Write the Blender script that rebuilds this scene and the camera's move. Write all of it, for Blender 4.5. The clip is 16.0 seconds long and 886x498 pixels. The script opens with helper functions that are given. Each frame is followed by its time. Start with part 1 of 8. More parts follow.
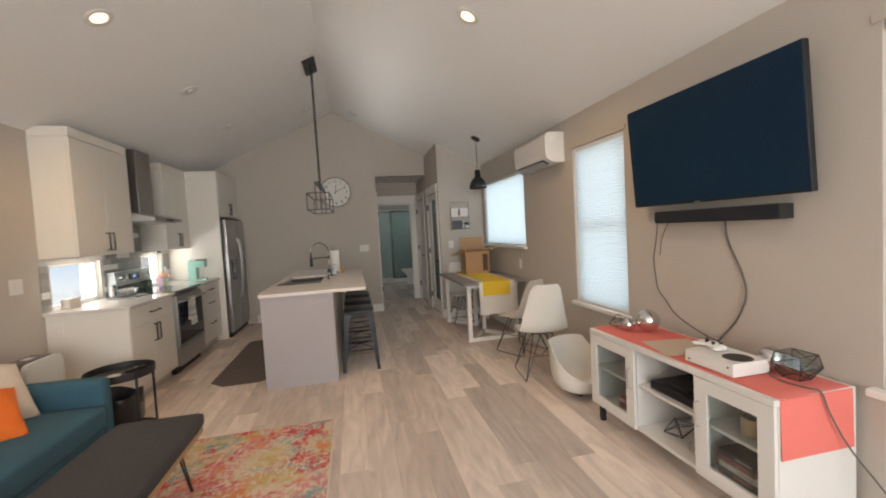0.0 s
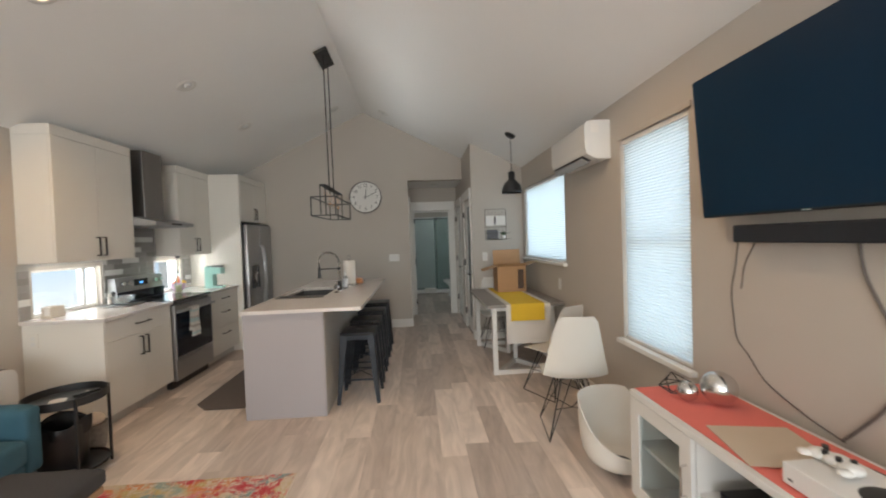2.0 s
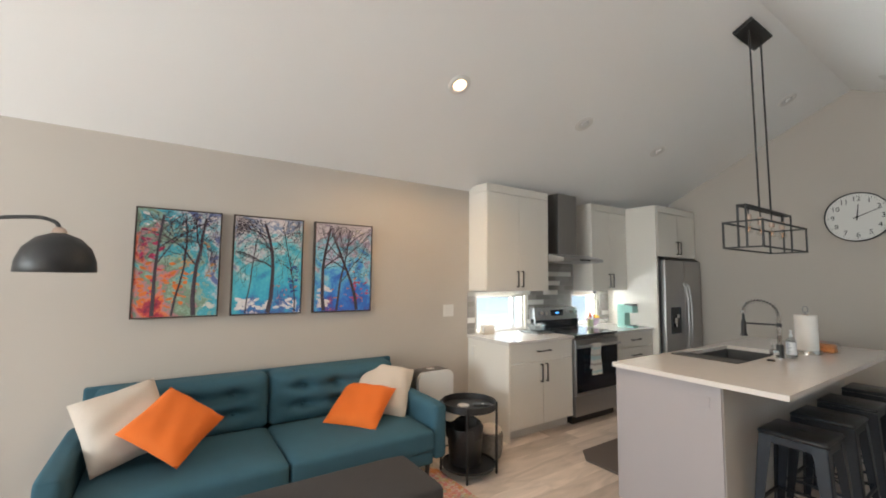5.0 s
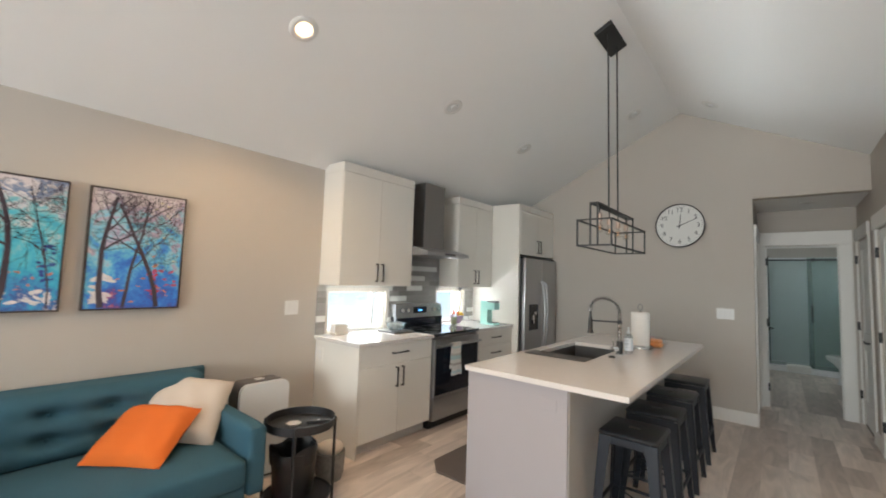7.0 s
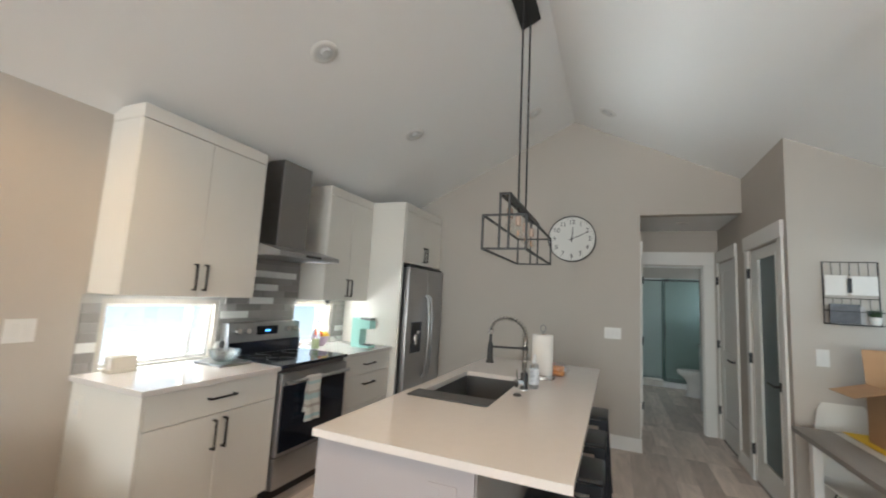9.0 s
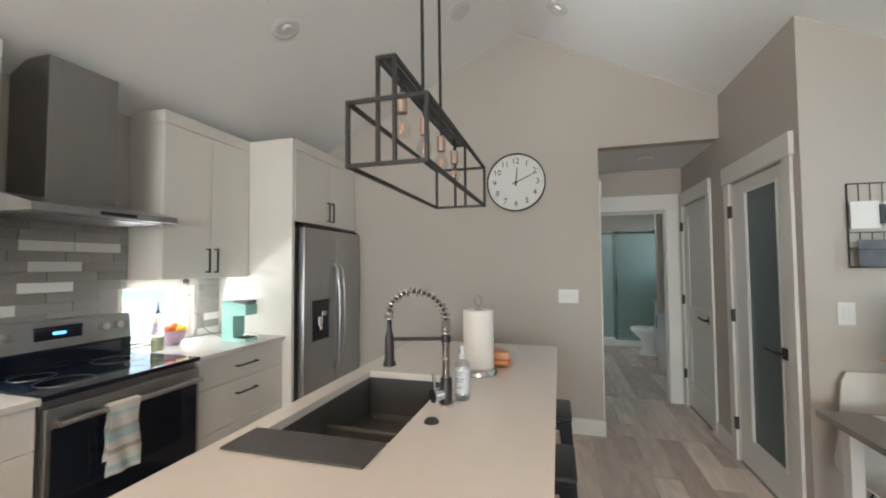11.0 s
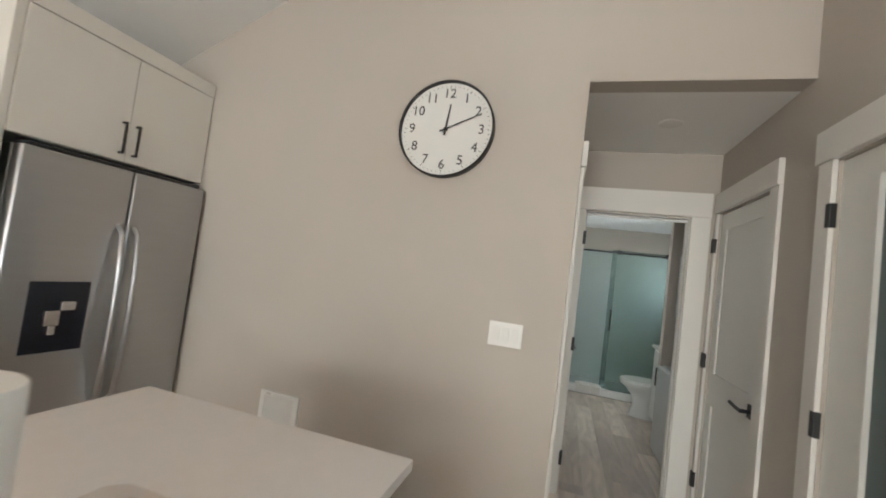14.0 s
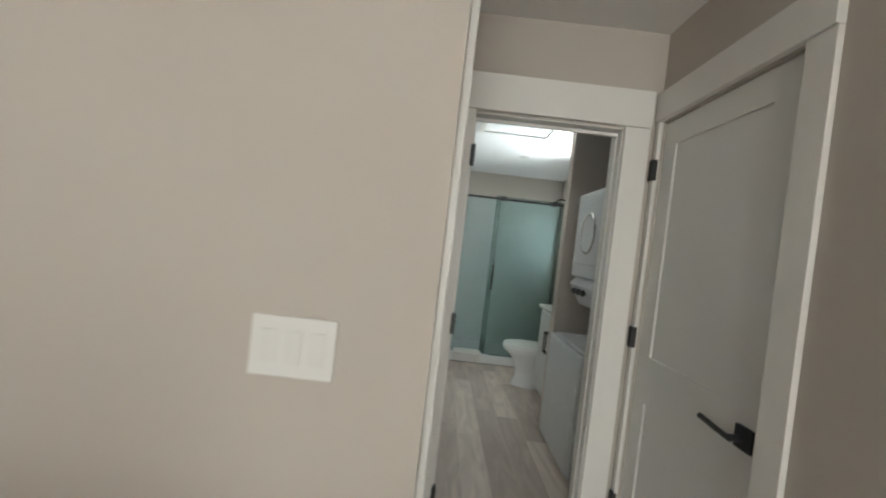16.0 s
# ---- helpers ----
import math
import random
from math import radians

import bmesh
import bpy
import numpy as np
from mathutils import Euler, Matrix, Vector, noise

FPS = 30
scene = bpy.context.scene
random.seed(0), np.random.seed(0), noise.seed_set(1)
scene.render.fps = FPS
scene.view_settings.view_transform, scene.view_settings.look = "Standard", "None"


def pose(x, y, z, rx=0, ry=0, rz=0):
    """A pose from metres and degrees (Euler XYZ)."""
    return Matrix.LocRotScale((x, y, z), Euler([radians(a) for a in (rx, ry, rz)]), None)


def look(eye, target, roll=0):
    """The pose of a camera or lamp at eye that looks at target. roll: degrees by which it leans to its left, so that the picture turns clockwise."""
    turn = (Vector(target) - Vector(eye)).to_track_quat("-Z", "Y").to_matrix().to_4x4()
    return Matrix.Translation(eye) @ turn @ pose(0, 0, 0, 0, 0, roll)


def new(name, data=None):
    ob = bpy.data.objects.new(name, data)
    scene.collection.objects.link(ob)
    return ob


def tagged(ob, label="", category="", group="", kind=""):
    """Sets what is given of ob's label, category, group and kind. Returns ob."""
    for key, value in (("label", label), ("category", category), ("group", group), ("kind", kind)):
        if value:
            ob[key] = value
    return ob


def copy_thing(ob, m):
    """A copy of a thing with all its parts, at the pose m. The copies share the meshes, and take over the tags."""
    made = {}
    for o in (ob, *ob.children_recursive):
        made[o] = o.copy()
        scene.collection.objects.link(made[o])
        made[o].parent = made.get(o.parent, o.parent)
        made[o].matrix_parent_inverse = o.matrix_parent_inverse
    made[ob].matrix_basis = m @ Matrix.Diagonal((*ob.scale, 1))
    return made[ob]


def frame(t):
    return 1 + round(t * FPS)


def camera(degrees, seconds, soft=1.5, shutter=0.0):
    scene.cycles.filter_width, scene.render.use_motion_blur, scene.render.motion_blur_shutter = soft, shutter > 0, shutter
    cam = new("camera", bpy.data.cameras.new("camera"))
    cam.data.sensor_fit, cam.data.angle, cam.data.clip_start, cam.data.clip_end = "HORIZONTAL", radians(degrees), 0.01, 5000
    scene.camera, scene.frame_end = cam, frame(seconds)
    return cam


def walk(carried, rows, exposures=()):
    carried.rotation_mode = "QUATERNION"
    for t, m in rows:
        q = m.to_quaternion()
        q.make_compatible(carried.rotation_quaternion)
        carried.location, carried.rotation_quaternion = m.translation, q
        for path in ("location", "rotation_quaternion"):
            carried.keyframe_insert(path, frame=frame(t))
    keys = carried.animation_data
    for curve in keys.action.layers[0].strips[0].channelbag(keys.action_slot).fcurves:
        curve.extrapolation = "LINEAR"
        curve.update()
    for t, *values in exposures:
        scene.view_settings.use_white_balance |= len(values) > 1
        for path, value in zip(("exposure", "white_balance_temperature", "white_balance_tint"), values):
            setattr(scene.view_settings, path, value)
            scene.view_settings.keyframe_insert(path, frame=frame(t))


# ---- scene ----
cam = camera(95.1, 16.0, soft=1.9, shutter=0.4)
PATH = [
    (0, (0.192, 0.167, 1.435), (0.62, 2.118, 1.337), -3.2),
    (0.5, (0.294, 0.367, 1.423), (0.773, 2.307, 1.342), -3.1),
    (1, (0.414, 0.553, 1.439), (0.88, 2.497, 1.371), -2.4),
    (1.5, (0.584, 0.675, 1.442), (0.925, 2.645, 1.397), -1.8),
    (2, (0.767, 0.799, 1.453), (0.893, 2.795, 1.404), -2.0),
    (2.5, (0.884, 1.05, 1.449), (0.654, 3.037, 1.416), -2.5),
    (3, (0.926, 1.311, 1.465), (0.188, 3.17, 1.483), -3.3),
    (3.5, (0.941, 1.49, 1.497), (-0.338, 3.026, 1.559), -3.1),
    (3.7, (0.909, 1.527, 1.482), (-0.532, 2.911, 1.566), -2.9),
    (5.8, (1.116, 1.631, 1.484), (-0.555, 2.72, 1.638), 0.8),
    (6, (1.093, 1.727, 1.494), (-0.502, 2.922, 1.661), 1.2),
    (6.5, (1.04, 1.921, 1.457), (-0.39, 3.308, 1.63), 1.6),
    (7, (0.855, 2.06, 1.462), (-0.421, 3.593, 1.607), 1.9),
    (7.5, (0.703, 2.189, 1.444), (-0.464, 3.808, 1.572), 2.2),
    (8, (0.583, 2.438, 1.459), (-0.489, 4.119, 1.616), 2.4),
    (8.5, (0.517, 2.638, 1.475), (-0.435, 4.387, 1.66), 2.6),
    (9, (0.39, 2.84, 1.461), (-0.39, 4.667, 1.693), 3.2),
    (9.2, (0.36, 2.927, 1.462), (-0.34, 4.787, 1.683), 3.5),
    (11.3, (0.299, 4.081, 1.435), (-0.237, 6.007, 1.502), -0.4),
    (11.5, (0.333, 4.182, 1.421), (-0.194, 6.11, 1.483), -0.3),
    (12, (0.456, 4.489, 1.421), (-0.07, 6.418, 1.486), 0.4),
    (12.5, (0.529, 4.724, 1.416), (0.029, 6.658, 1.507), 1.6),
    (13, (0.501, 5.068, 1.414), (0.027, 7.008, 1.514), 3.3),
    (13.5, (0.548, 5.338, 1.411), (0.074, 7.278, 1.522), 5.3),
    (14, (0.627, 5.6, 1.444), (0.039, 7.509, 1.549), 7.3),
    (14.5, (0.607, 5.895, 1.407), (0.134, 7.837, 1.466), 7.9),
    (15, (0.55, 6.246, 1.393), (0.227, 8.219, 1.379), 7.3),
    (15.5, (0.564, 6.547, 1.373), (0.349, 8.535, 1.346), 6.7),
    (16, (0.64, 6.847, 1.406), (0.646, 8.847, 1.371), 6.6),
]
walk(cam, [(t, look(eye, target, roll)) for t, eye, target, roll in PATH],
     [(0.0, 1.18, 6520, 9), (0.7, 1.21, 6300, 7), (2.5, 1.25, 6200, 6), (3.5, 1.38, 6120, 5), (5.8, 1.52, 6000, 4), (7.5, 1.66, 5950, 4),
      (9.0, 1.64, 5920, 3), (11.5, 1.95, 6080, 5), (13.5, 2.16, 6320, 6), (14.5, 2.24, 6300, 6), (16.0, 2.18, 6250, 4)])

# ---------------- world and light ----------------
world = bpy.data.worlds.new("sky_world")
scene.world = world
world.use_nodes = True
wn = world.node_tree
sky = wn.nodes.new("ShaderNodeTexSky")
sky.sky_type = "NISHITA"
sky.sun_disc = False
sky.sun_elevation = radians(42)
sky.sun_rotation = radians(235)
wn.nodes["Background"].inputs["Strength"].default_value = 0.12
wn.links.new(sky.outputs[0], wn.nodes["Background"].inputs[0])

sun_data = bpy.data.lights.new("sun", "SUN")
sun_data.energy, sun_data.angle, sun_data.color = 3.0, radians(0.6), (1.0, 0.94, 0.86)
sun = new("sun", sun_data)
sun.matrix_basis = look((-20, -14, 22), (0, 0, 0))


def area_lamp(name, eye, target, sx, sy, watts, color):
    d = bpy.data.lights.new(name, "AREA")
    d.shape, d.size, d.size_y, d.energy, d.color = "RECTANGLE", sx, sy, watts, color
    ob = new(name, d)
    ob.matrix_basis = look(eye, target)
    return ob


def spot_lamp(name, at, watts, color, r=0.05, cone=120):
    d = bpy.data.lights.new(name, "SPOT")
    d.energy, d.color, d.shadow_soft_size, d.spot_size, d.spot_blend = watts, color, r, radians(cone), 0.6
    ob = new(name, d)
    ob.location = at
    return ob


DAY = (0.90, 0.96, 1.0)
# daylight standing in the openings of the TV wall, behind the shades
area_lamp("daylight_window_1", (2.40, 3.33, 1.42), (0, 3.33, 1.42), 0.74, 1.46, 2.3, DAY)
area_lamp("daylight_window_2", (2.40, 5.63, 1.65), (0, 5.63, 1.65), 1.50, 0.95, 4.0, DAY)
area_lamp("daylight_window_3", (2.40, 1.02, 1.42), (0, 1.02, 1.42), 0.70, 1.46, 2.8, DAY)
# window light added, unseen, at the living room end behind the walk's start
area_lamp("added_daylight_4", (0.05, -3.64, 1.55), (0.05, 0, 1.50), 3.7, 1.7, 84, (0.985, 0.97, 0.94))
# the strip windows over the worktop: their panes, and the open sky above them
area_lamp("daylight_window_5", (-2.54, 4.66, 1.13), (0, 4.66, 2.1), 0.70, 0.34, 0.20, (0.78, 0.90, 1.0))
area_lamp("daylight_window_6", (-2.54, 6.12, 1.13), (0, 6.12, 2.1), 0.50, 0.34, 0.24, (0.86, 0.93, 1.0))
area_lamp("skylight_window_5", (-2.98, 4.66, 1.80), (-1.9, 4.66, 0.9), 0.9, 0.5, 5.5, (0.93, 0.97, 1.0))
area_lamp("skylight_window_6", (-2.98, 6.12, 1.80), (-1.9, 6.12, 0.9), 0.7, 0.5, 8.0, (0.93, 0.97, 1.0))
# unseen fill lamps added low outside, aimed up through them like ground-bounced daylight
area_lamp("ground_bounce_fill_5", (-3.0, 4.66, 0.48), (-0.9, 4.9, 2.0), 0.9, 0.5, 53.0, (0.98, 0.98, 0.96))
area_lamp("ground_bounce_fill_6", (-3.0, 6.12, 0.48), (-0.9, 6.3, 2.0), 0.7, 0.5, 64.0, (0.98, 0.98, 0.96))
# shower window
area_lamp("daylight_window_7", (2.34, 12.25, 1.68), (0.6, 12.2, 1.7), 0.46, 0.78, 1.0, (0.95, 0.98, 1.0))
WARM = (1.0, 0.62, 0.30)
spot_lamp("bulb_downlight_a", (-1.345, 3.31, 2.925), 24, WARM, 0.04, 140)
spot_lamp("bulb_downlight_b", (1.13, 3.13, 2.96), 17, WARM, 0.04, 140)
# spot without a fitting, added over the vanity to brighten the bathroom ceiling
spot_lamp("bath_ceiling_fill", (1.95, 10.55, 1.95), 17, (0.90, 0.97, 1.0), 0.06, 165).matrix_basis = look((1.95, 10.55, 1.95), (1.35, 10.45, 2.45))

# ---------------- materials ----------------


def nodes_of(m):
    m.use_nodes = True
    return m.node_tree, m.node_tree.nodes["Principled BSDF"]


def mat(name, color, rough=0.5, metal=0.0, var=0.06, scale=6.0, bump=0.0, bscale=120.0, stretch=(1, 1, 1), spec=0.5, fleck=0.0, piece=0.0):
    """A painted, woven or cast surface: colour varied at two scales, with fine relief."""
    m = bpy.data.materials.new(name)
    t, p = nodes_of(m)
    N, L = t.nodes.new, t.links.new
    co = N("ShaderNodeTexCoord")
    mp = N("ShaderNodeMapping")
    mp.inputs["Scale"].default_value = stretch
    L(co.outputs["Object"], mp.inputs[0])
    n1, n2 = N("ShaderNodeTexNoise"), N("ShaderNodeTexNoise")
    n1.inputs["Scale"].default_value, n2.inputs["Scale"].default_value = scale, bscale
    n1.inputs["Detail"].default_value, n2.inputs["Detail"].default_value = 5, 3
    for n in (n1, n2):
        L(mp.outputs[0], n.inputs["Vector"])
    mix = N("ShaderNodeMix")
    mix.data_type = "RGBA"
    c = Vector(color)
    mix.inputs["A"].default_value = (*(c * (1 - var)), 1)
    mix.inputs["B"].default_value = (*[min(1, v) for v in c * (1 + var)], 1)
    L(n1.outputs["Fac"], mix.inputs["Factor"])
    out = mix.outputs["Result"]
    if fleck:
        mix2 = N("ShaderNodeMix")
        mix2.data_type, mix2.blend_type = "RGBA", "MULTIPLY"
        mix2.inputs["Factor"].default_value = fleck
        ramp = N("ShaderNodeValToRGB")
        ramp.color_ramp.elements[0].position, ramp.color_ramp.elements[1].position = 0.35, 0.65
        L(n2.outputs["Fac"], ramp.inputs[0])
        L(out, mix2.inputs["A"])
        L(ramp.outputs[0], mix2.inputs["B"])
        out = mix2.outputs["Result"]
    if piece:
        oi = N("ShaderNodeObjectInfo")
        hsv = N("ShaderNodeHueSaturation")
        mr = N("ShaderNodeMapRange")
        mr.inputs["To Min"].default_value, mr.inputs["To Max"].default_value = 1 - piece, 1 + piece
        L(oi.outputs["Random"], mr.inputs["Value"])
        L(mr.outputs[0], hsv.inputs["Value"])
        L(out, hsv.inputs["Color"])
        out = hsv.outputs[0]
    L(out, p.inputs["Base Color"])
    mr = N("ShaderNodeMapRange")
    mr.inputs["To Min"].default_value, mr.inputs["To Max"].default_value = max(0.02, rough - 0.06), min(1, rough + 0.06)
    L(n1.outputs["Fac"], mr.inputs["Value"])
    L(mr.outputs[0], p.inputs["Roughness"])
    p.inputs["Metallic"].default_value = metal
    p.inputs["Specular IOR Level"].default_value = spec
    if bump:
        b = N("ShaderNodeBump")
        b.inputs["Strength"].default_value, b.inputs["Distance"].default_value = bump, 0.004
        L(n2.outputs["Fac"], b.inputs["Height"])
        L(b.outputs[0], p.inputs["Normal"])
    return m


def rug_mat():
    """Worn pile: patches of colour laid over one another, rubbed back to the beige ground along the weave."""
    m = bpy.data.materials.new("rug_pile")
    t, p = nodes_of(m)
    N, L = t.nodes.new, t.links.new
    co = N("ShaderNodeTexCoord")

    def field(scale, at, lo, hi, detail=8, stretch=(1, 1, 1)):
        mp, n, r = N("ShaderNodeMapping"), N("ShaderNodeTexNoise"), N("ShaderNodeMapRange")
        mp.inputs["Location"].default_value, mp.inputs["Scale"].default_value = at, stretch
        n.inputs["Scale"].default_value, n.inputs["Detail"].default_value, n.inputs["Roughness"].default_value = scale, detail, 0.62
        r.inputs["From Min"].default_value, r.inputs["From Max"].default_value = lo, hi
        L(co.outputs["Object"], mp.inputs[0])
        L(mp.outputs[0], n.inputs["Vector"])
        L(n.outputs["Fac"], r.inputs["Value"])
        return r.outputs[0]

    def times(a, b):
        k = N("ShaderNodeMath")
        k.operation = "MULTIPLY"
        L(a, k.inputs[0]), L(b, k.inputs[1])
        return k.outputs[0]

    def over(base, color, mask):
        mx = N("ShaderNodeMix")
        mx.data_type = "RGBA"
        if base is None:
            mx.inputs["A"].default_value = (0.60, 0.49, 0.37, 1)
        else:
            L(base, mx.inputs["A"])
        mx.inputs["B"].default_value = (*color, 1)
        L(mask, mx.inputs["Factor"])
        return mx.outputs["Result"]

    c = over(None, (0.50, 0.38, 0.15), field(3.4, (3, 1, 0), 0.44, 0.56))
    c = over(c, (0.30, 0.36, 0.31), field(3.0, (7.3, 4, 0), 0.53, 0.60))
    c = over(c, (0.60, 0.22, 0.08), field(4.2, (1, 9.2, 0), 0.52, 0.58))
    c = over(c, (0.50, 0.05, 0.06), field(3.6, (5.1, 2.6, 0), 0.515, 0.56))
    c = over(c, (0.60, 0.20, 0.20), times(field(1.8, (2, 6.4, 0), 0.48, 0.54), field(16, (0, 0, 0), 0.47, 0.53)))
    c = over(c, (0.20, 0.30, 0.30), times(field(1.7, (9, 3.3, 0), 0.52, 0.58), field(16, (4, 0, 0), 0.46, 0.54)))
    c = over(c, (0.62, 0.53, 0.42), times(field(60, (0, 2, 0), 0.50, 0.60, 4, (1, 0.35, 1)), field(5, (1, 1, 0), 0.40, 0.55)))
    c = over(c, (0.64, 0.55, 0.44), times(field(60, (5, 2, 0), 0.53, 0.61, 4, (0.35, 1, 1)), field(4, (6, 1, 0), 0.42, 0.56)))
    L(c, p.inputs["Base Color"])
    p.inputs["Roughness"].default_value = 0.97
    n2, b = N("ShaderNodeTexNoise"), N("ShaderNodeBump")
    n2.inputs["Scale"].default_value = 260
    L(co.outputs["Object"], n2.inputs["Vector"])
    b.inputs["Strength"].default_value, b.inputs["Distance"].default_value = 0.7, 0.004
    L(n2.outputs["Fac"], b.inputs["Height"])
    L(b.outputs[0], p.inputs["Normal"])
    return m


def glass(name, color=(1, 1, 1), rough=0.0, ior=1.45):
    m = bpy.data.materials.new(name)
    t, p = nodes_of(m)
    p.inputs["Base Color"].default_value = (*color, 1)
    p.inputs["Roughness"].default_value = rough
    p.inputs["Transmission Weight"].default_value = 1.0
    p.inputs["IOR"].default_value = ior
    return m


def thin_pane(name, tint, gloss=0.08, rough=0.02):
    """A thin sheet of glass: light goes straight through, tinted, with a faint gloss."""
    m = bpy.data.materials.new(name)
    m.use_nodes = True
    t = m.node_tree
    t.nodes.remove(t.nodes["Principled BSDF"])
    N, L = t.nodes.new, t.links.new
    a, b, mx = N("ShaderNodeBsdfTransparent"), N("ShaderNodeBsdfGlossy"), N("ShaderNodeMixShader")
    a.inputs[0].default_value = (*tint, 1)
    b.inputs["Roughness"].default_value = rough
    mx.inputs[0].default_value = gloss
    L(a.outputs[0], mx.inputs[1])
    L(b.outputs[0], mx.inputs[2])
    L(mx.outputs[0], t.nodes["Material Output"].inputs[0])
    return m


def cloth_through(name, color, through_color, share=0.5):
    """A cloth that lets light through."""
    m = bpy.data.materials.new(name)
    m.use_nodes = True
    t = m.node_tree
    t.nodes.remove(t.nodes["Principled BSDF"])
    N, L = t.nodes.new, t.links.new
    a, b, mx = N("ShaderNodeBsdfDiffuse"), N("ShaderNodeBsdfTranslucent"), N("ShaderNodeMixShader")
    co, n, r = N("ShaderNodeTexCoord"), N("ShaderNodeTexNoise"), N("ShaderNodeMix")
    n.inputs["Scale"].default_value = 2.5
    r.data_type = "RGBA"
    r.inputs["A"].default_value = (*[v * 0.93 for v in through_color], 1)
    r.inputs["B"].default_value = (*through_color, 1)
    L(co.outputs["Object"], n.inputs["Vector"])
    L(n.outputs["Fac"], r.inputs["Factor"])
    L(r.outputs["Result"], b.inputs[0])
    a.inputs[0].default_value = (*color, 1)
    mx.inputs[0].default_value = share
    L(a.outputs[0], mx.inputs[1])
    L(b.outputs[0], mx.inputs[2])
    L(mx.outputs[0], t.nodes["Material Output"].inputs[0])
    return m


def glow(name, color, strength):
    m = bpy.data.materials.new(name)
    t, p = nodes_of(m)
    p.inputs["Base Color"].default_value = (*color, 1)
    p.inputs["Emission Color"].default_value = (*color, 1)
    p.inputs["Emission Strength"].default_value = strength
    return m


def plank_mat():
    """Grey-brown wood-look boards: each its own tone, with long grain."""
    m = bpy.data.materials.new("oak_plank")
    t, p = nodes_of(m)
    N, L = t.nodes.new, t.links.new
    co, mp, oi, add = N("ShaderNodeTexCoord"), N("ShaderNodeMapping"), N("ShaderNodeObjectInfo"), N("ShaderNodeVectorMath")
    mul = N("ShaderNodeMath")
    mul.operation, mul.inputs[1].default_value = "MULTIPLY", 37.0
    L(oi.outputs["Random"], mul.inputs[0])
    L(co.outputs["Object"], add.inputs[0])
    L(mul.outputs[0], add.inputs[1])
    mp.inputs["Scale"].default_value = (6, 1.1, 6)
    L(add.outputs[0], mp.inputs[0])
    n, n2 = N("ShaderNodeTexNoise"), N("ShaderNodeTexNoise")
    n.inputs["Scale"].default_value, n.inputs["Detail"].default_value, n.inputs["Distortion"].default_value = 1.5, 7, 1.8
    n2.inputs["Scale"].default_value, n2.inputs["Detail"].default_value = 9, 4
    L(mp.outputs[0], n.inputs["Vector"])
    L(mp.outputs[0], n2.inputs["Vector"])
    tone = N("ShaderNodeValToRGB")
    els = tone.color_ramp.elements
    els.new(0.35), els.new(0.7)
    for e, (pos, c) in zip(els, [(0.0, (0.50, 0.42, 0.37)), (0.3, (0.60, 0.51, 0.45)), (0.65, (0.71, 0.61, 0.54)), (1.0, (0.84, 0.735, 0.66))]):
        e.position, e.color = pos, (*c, 1)
    L(oi.outputs["Random"], tone.inputs[0])
    grain = N("ShaderNodeValToRGB")
    grain.color_ramp.elements[0].position, grain.color_ramp.elements[0].color = 0.30, (0.78, 0.775, 0.77, 1)
    grain.color_ramp.elements[1].position, grain.color_ramp.elements[1].color = 0.66, (1.08, 1.08, 1.08, 1)
    L(n.outputs["Fac"], grain.inputs[0])
    mx = N("ShaderNodeMix")
    mx.data_type, mx.blend_type = "RGBA", "MULTIPLY"
    mx.inputs["Factor"].default_value = 1.0
    L(tone.outputs[0], mx.inputs["A"])
    L(grain.outputs[0], mx.inputs["B"])
    L(mx.outputs["Result"], p.inputs["Base Color"])
    mr = N("ShaderNodeMapRange")
    mr.inputs["To Min"].default_value, mr.inputs["To Max"].default_value = 0.34, 0.5
    L(n2.outputs["Fac"], mr.inputs["Value"])
    L(mr.outputs[0], p.inputs["Roughness"])
    b = N("ShaderNodeBump")
    b.inputs["Strength"].default_value, b.inputs["Distance"].default_value = 0.12, 0.002
    L(n2.outputs["Fac"], b.inputs["Height"])
    L(b.outputs[0], p.inputs["Normal"])
    return m


M_WALL = mat("greige_paint", (0.50, 0.455, 0.405), 0.75, var=0.03, scale=1.2, bump=0.08, bscale=160)
M_CEIL = mat("ceiling_paint", (0.87, 0.865, 0.855), 0.85, var=0.02, scale=1.0, bump=0.12, bscale=140)
M_TRIM = mat("trim_paint", (0.77, 0.75, 0.715), 0.4, var=0.02, scale=3)
M_DOOR = mat("door_paint", (0.765, 0.76, 0.73), 0.45, var=0.02, scale=2)
M_PLANK = plank_mat()
M_SUB = mat("joint", (0.30, 0.25, 0.215), 0.9)
M_CAB = mat("cabinet_white", (0.76, 0.725, 0.665), 0.38, var=0.025, scale=3)
M_TOE = mat("toe_kick", (0.55, 0.52, 0.48), 0.6)
M_QUARTZ = mat("quartz", (0.72, 0.68, 0.652), 0.12, var=0.03, scale=22, fleck=0.05, bscale=400)
M_ISL = mat("island_panel", (0.37, 0.345, 0.355), 0.55, var=0.03, scale=4, stretch=(1, 1, 0.2))
M_STEEL = mat("stainless", (0.45, 0.45, 0.455), 0.33, metal=1.0, var=0.05, scale=3, bump=0.05, bscale=300, stretch=(1, 1, 12))
M_STEELD = mat("stainless_dark", (0.30, 0.29, 0.285), 0.34, metal=1.0, var=0.05, scale=3, bump=0.04, bscale=300, stretch=(12, 12, 1))
M_CHROME = mat("chrome", (0.72, 0.71, 0.70), 0.14, metal=1.0, var=0.03)
M_BLACK = mat("black_metal", (0.018, 0.018, 0.019), 0.42, var=0.15, scale=12)
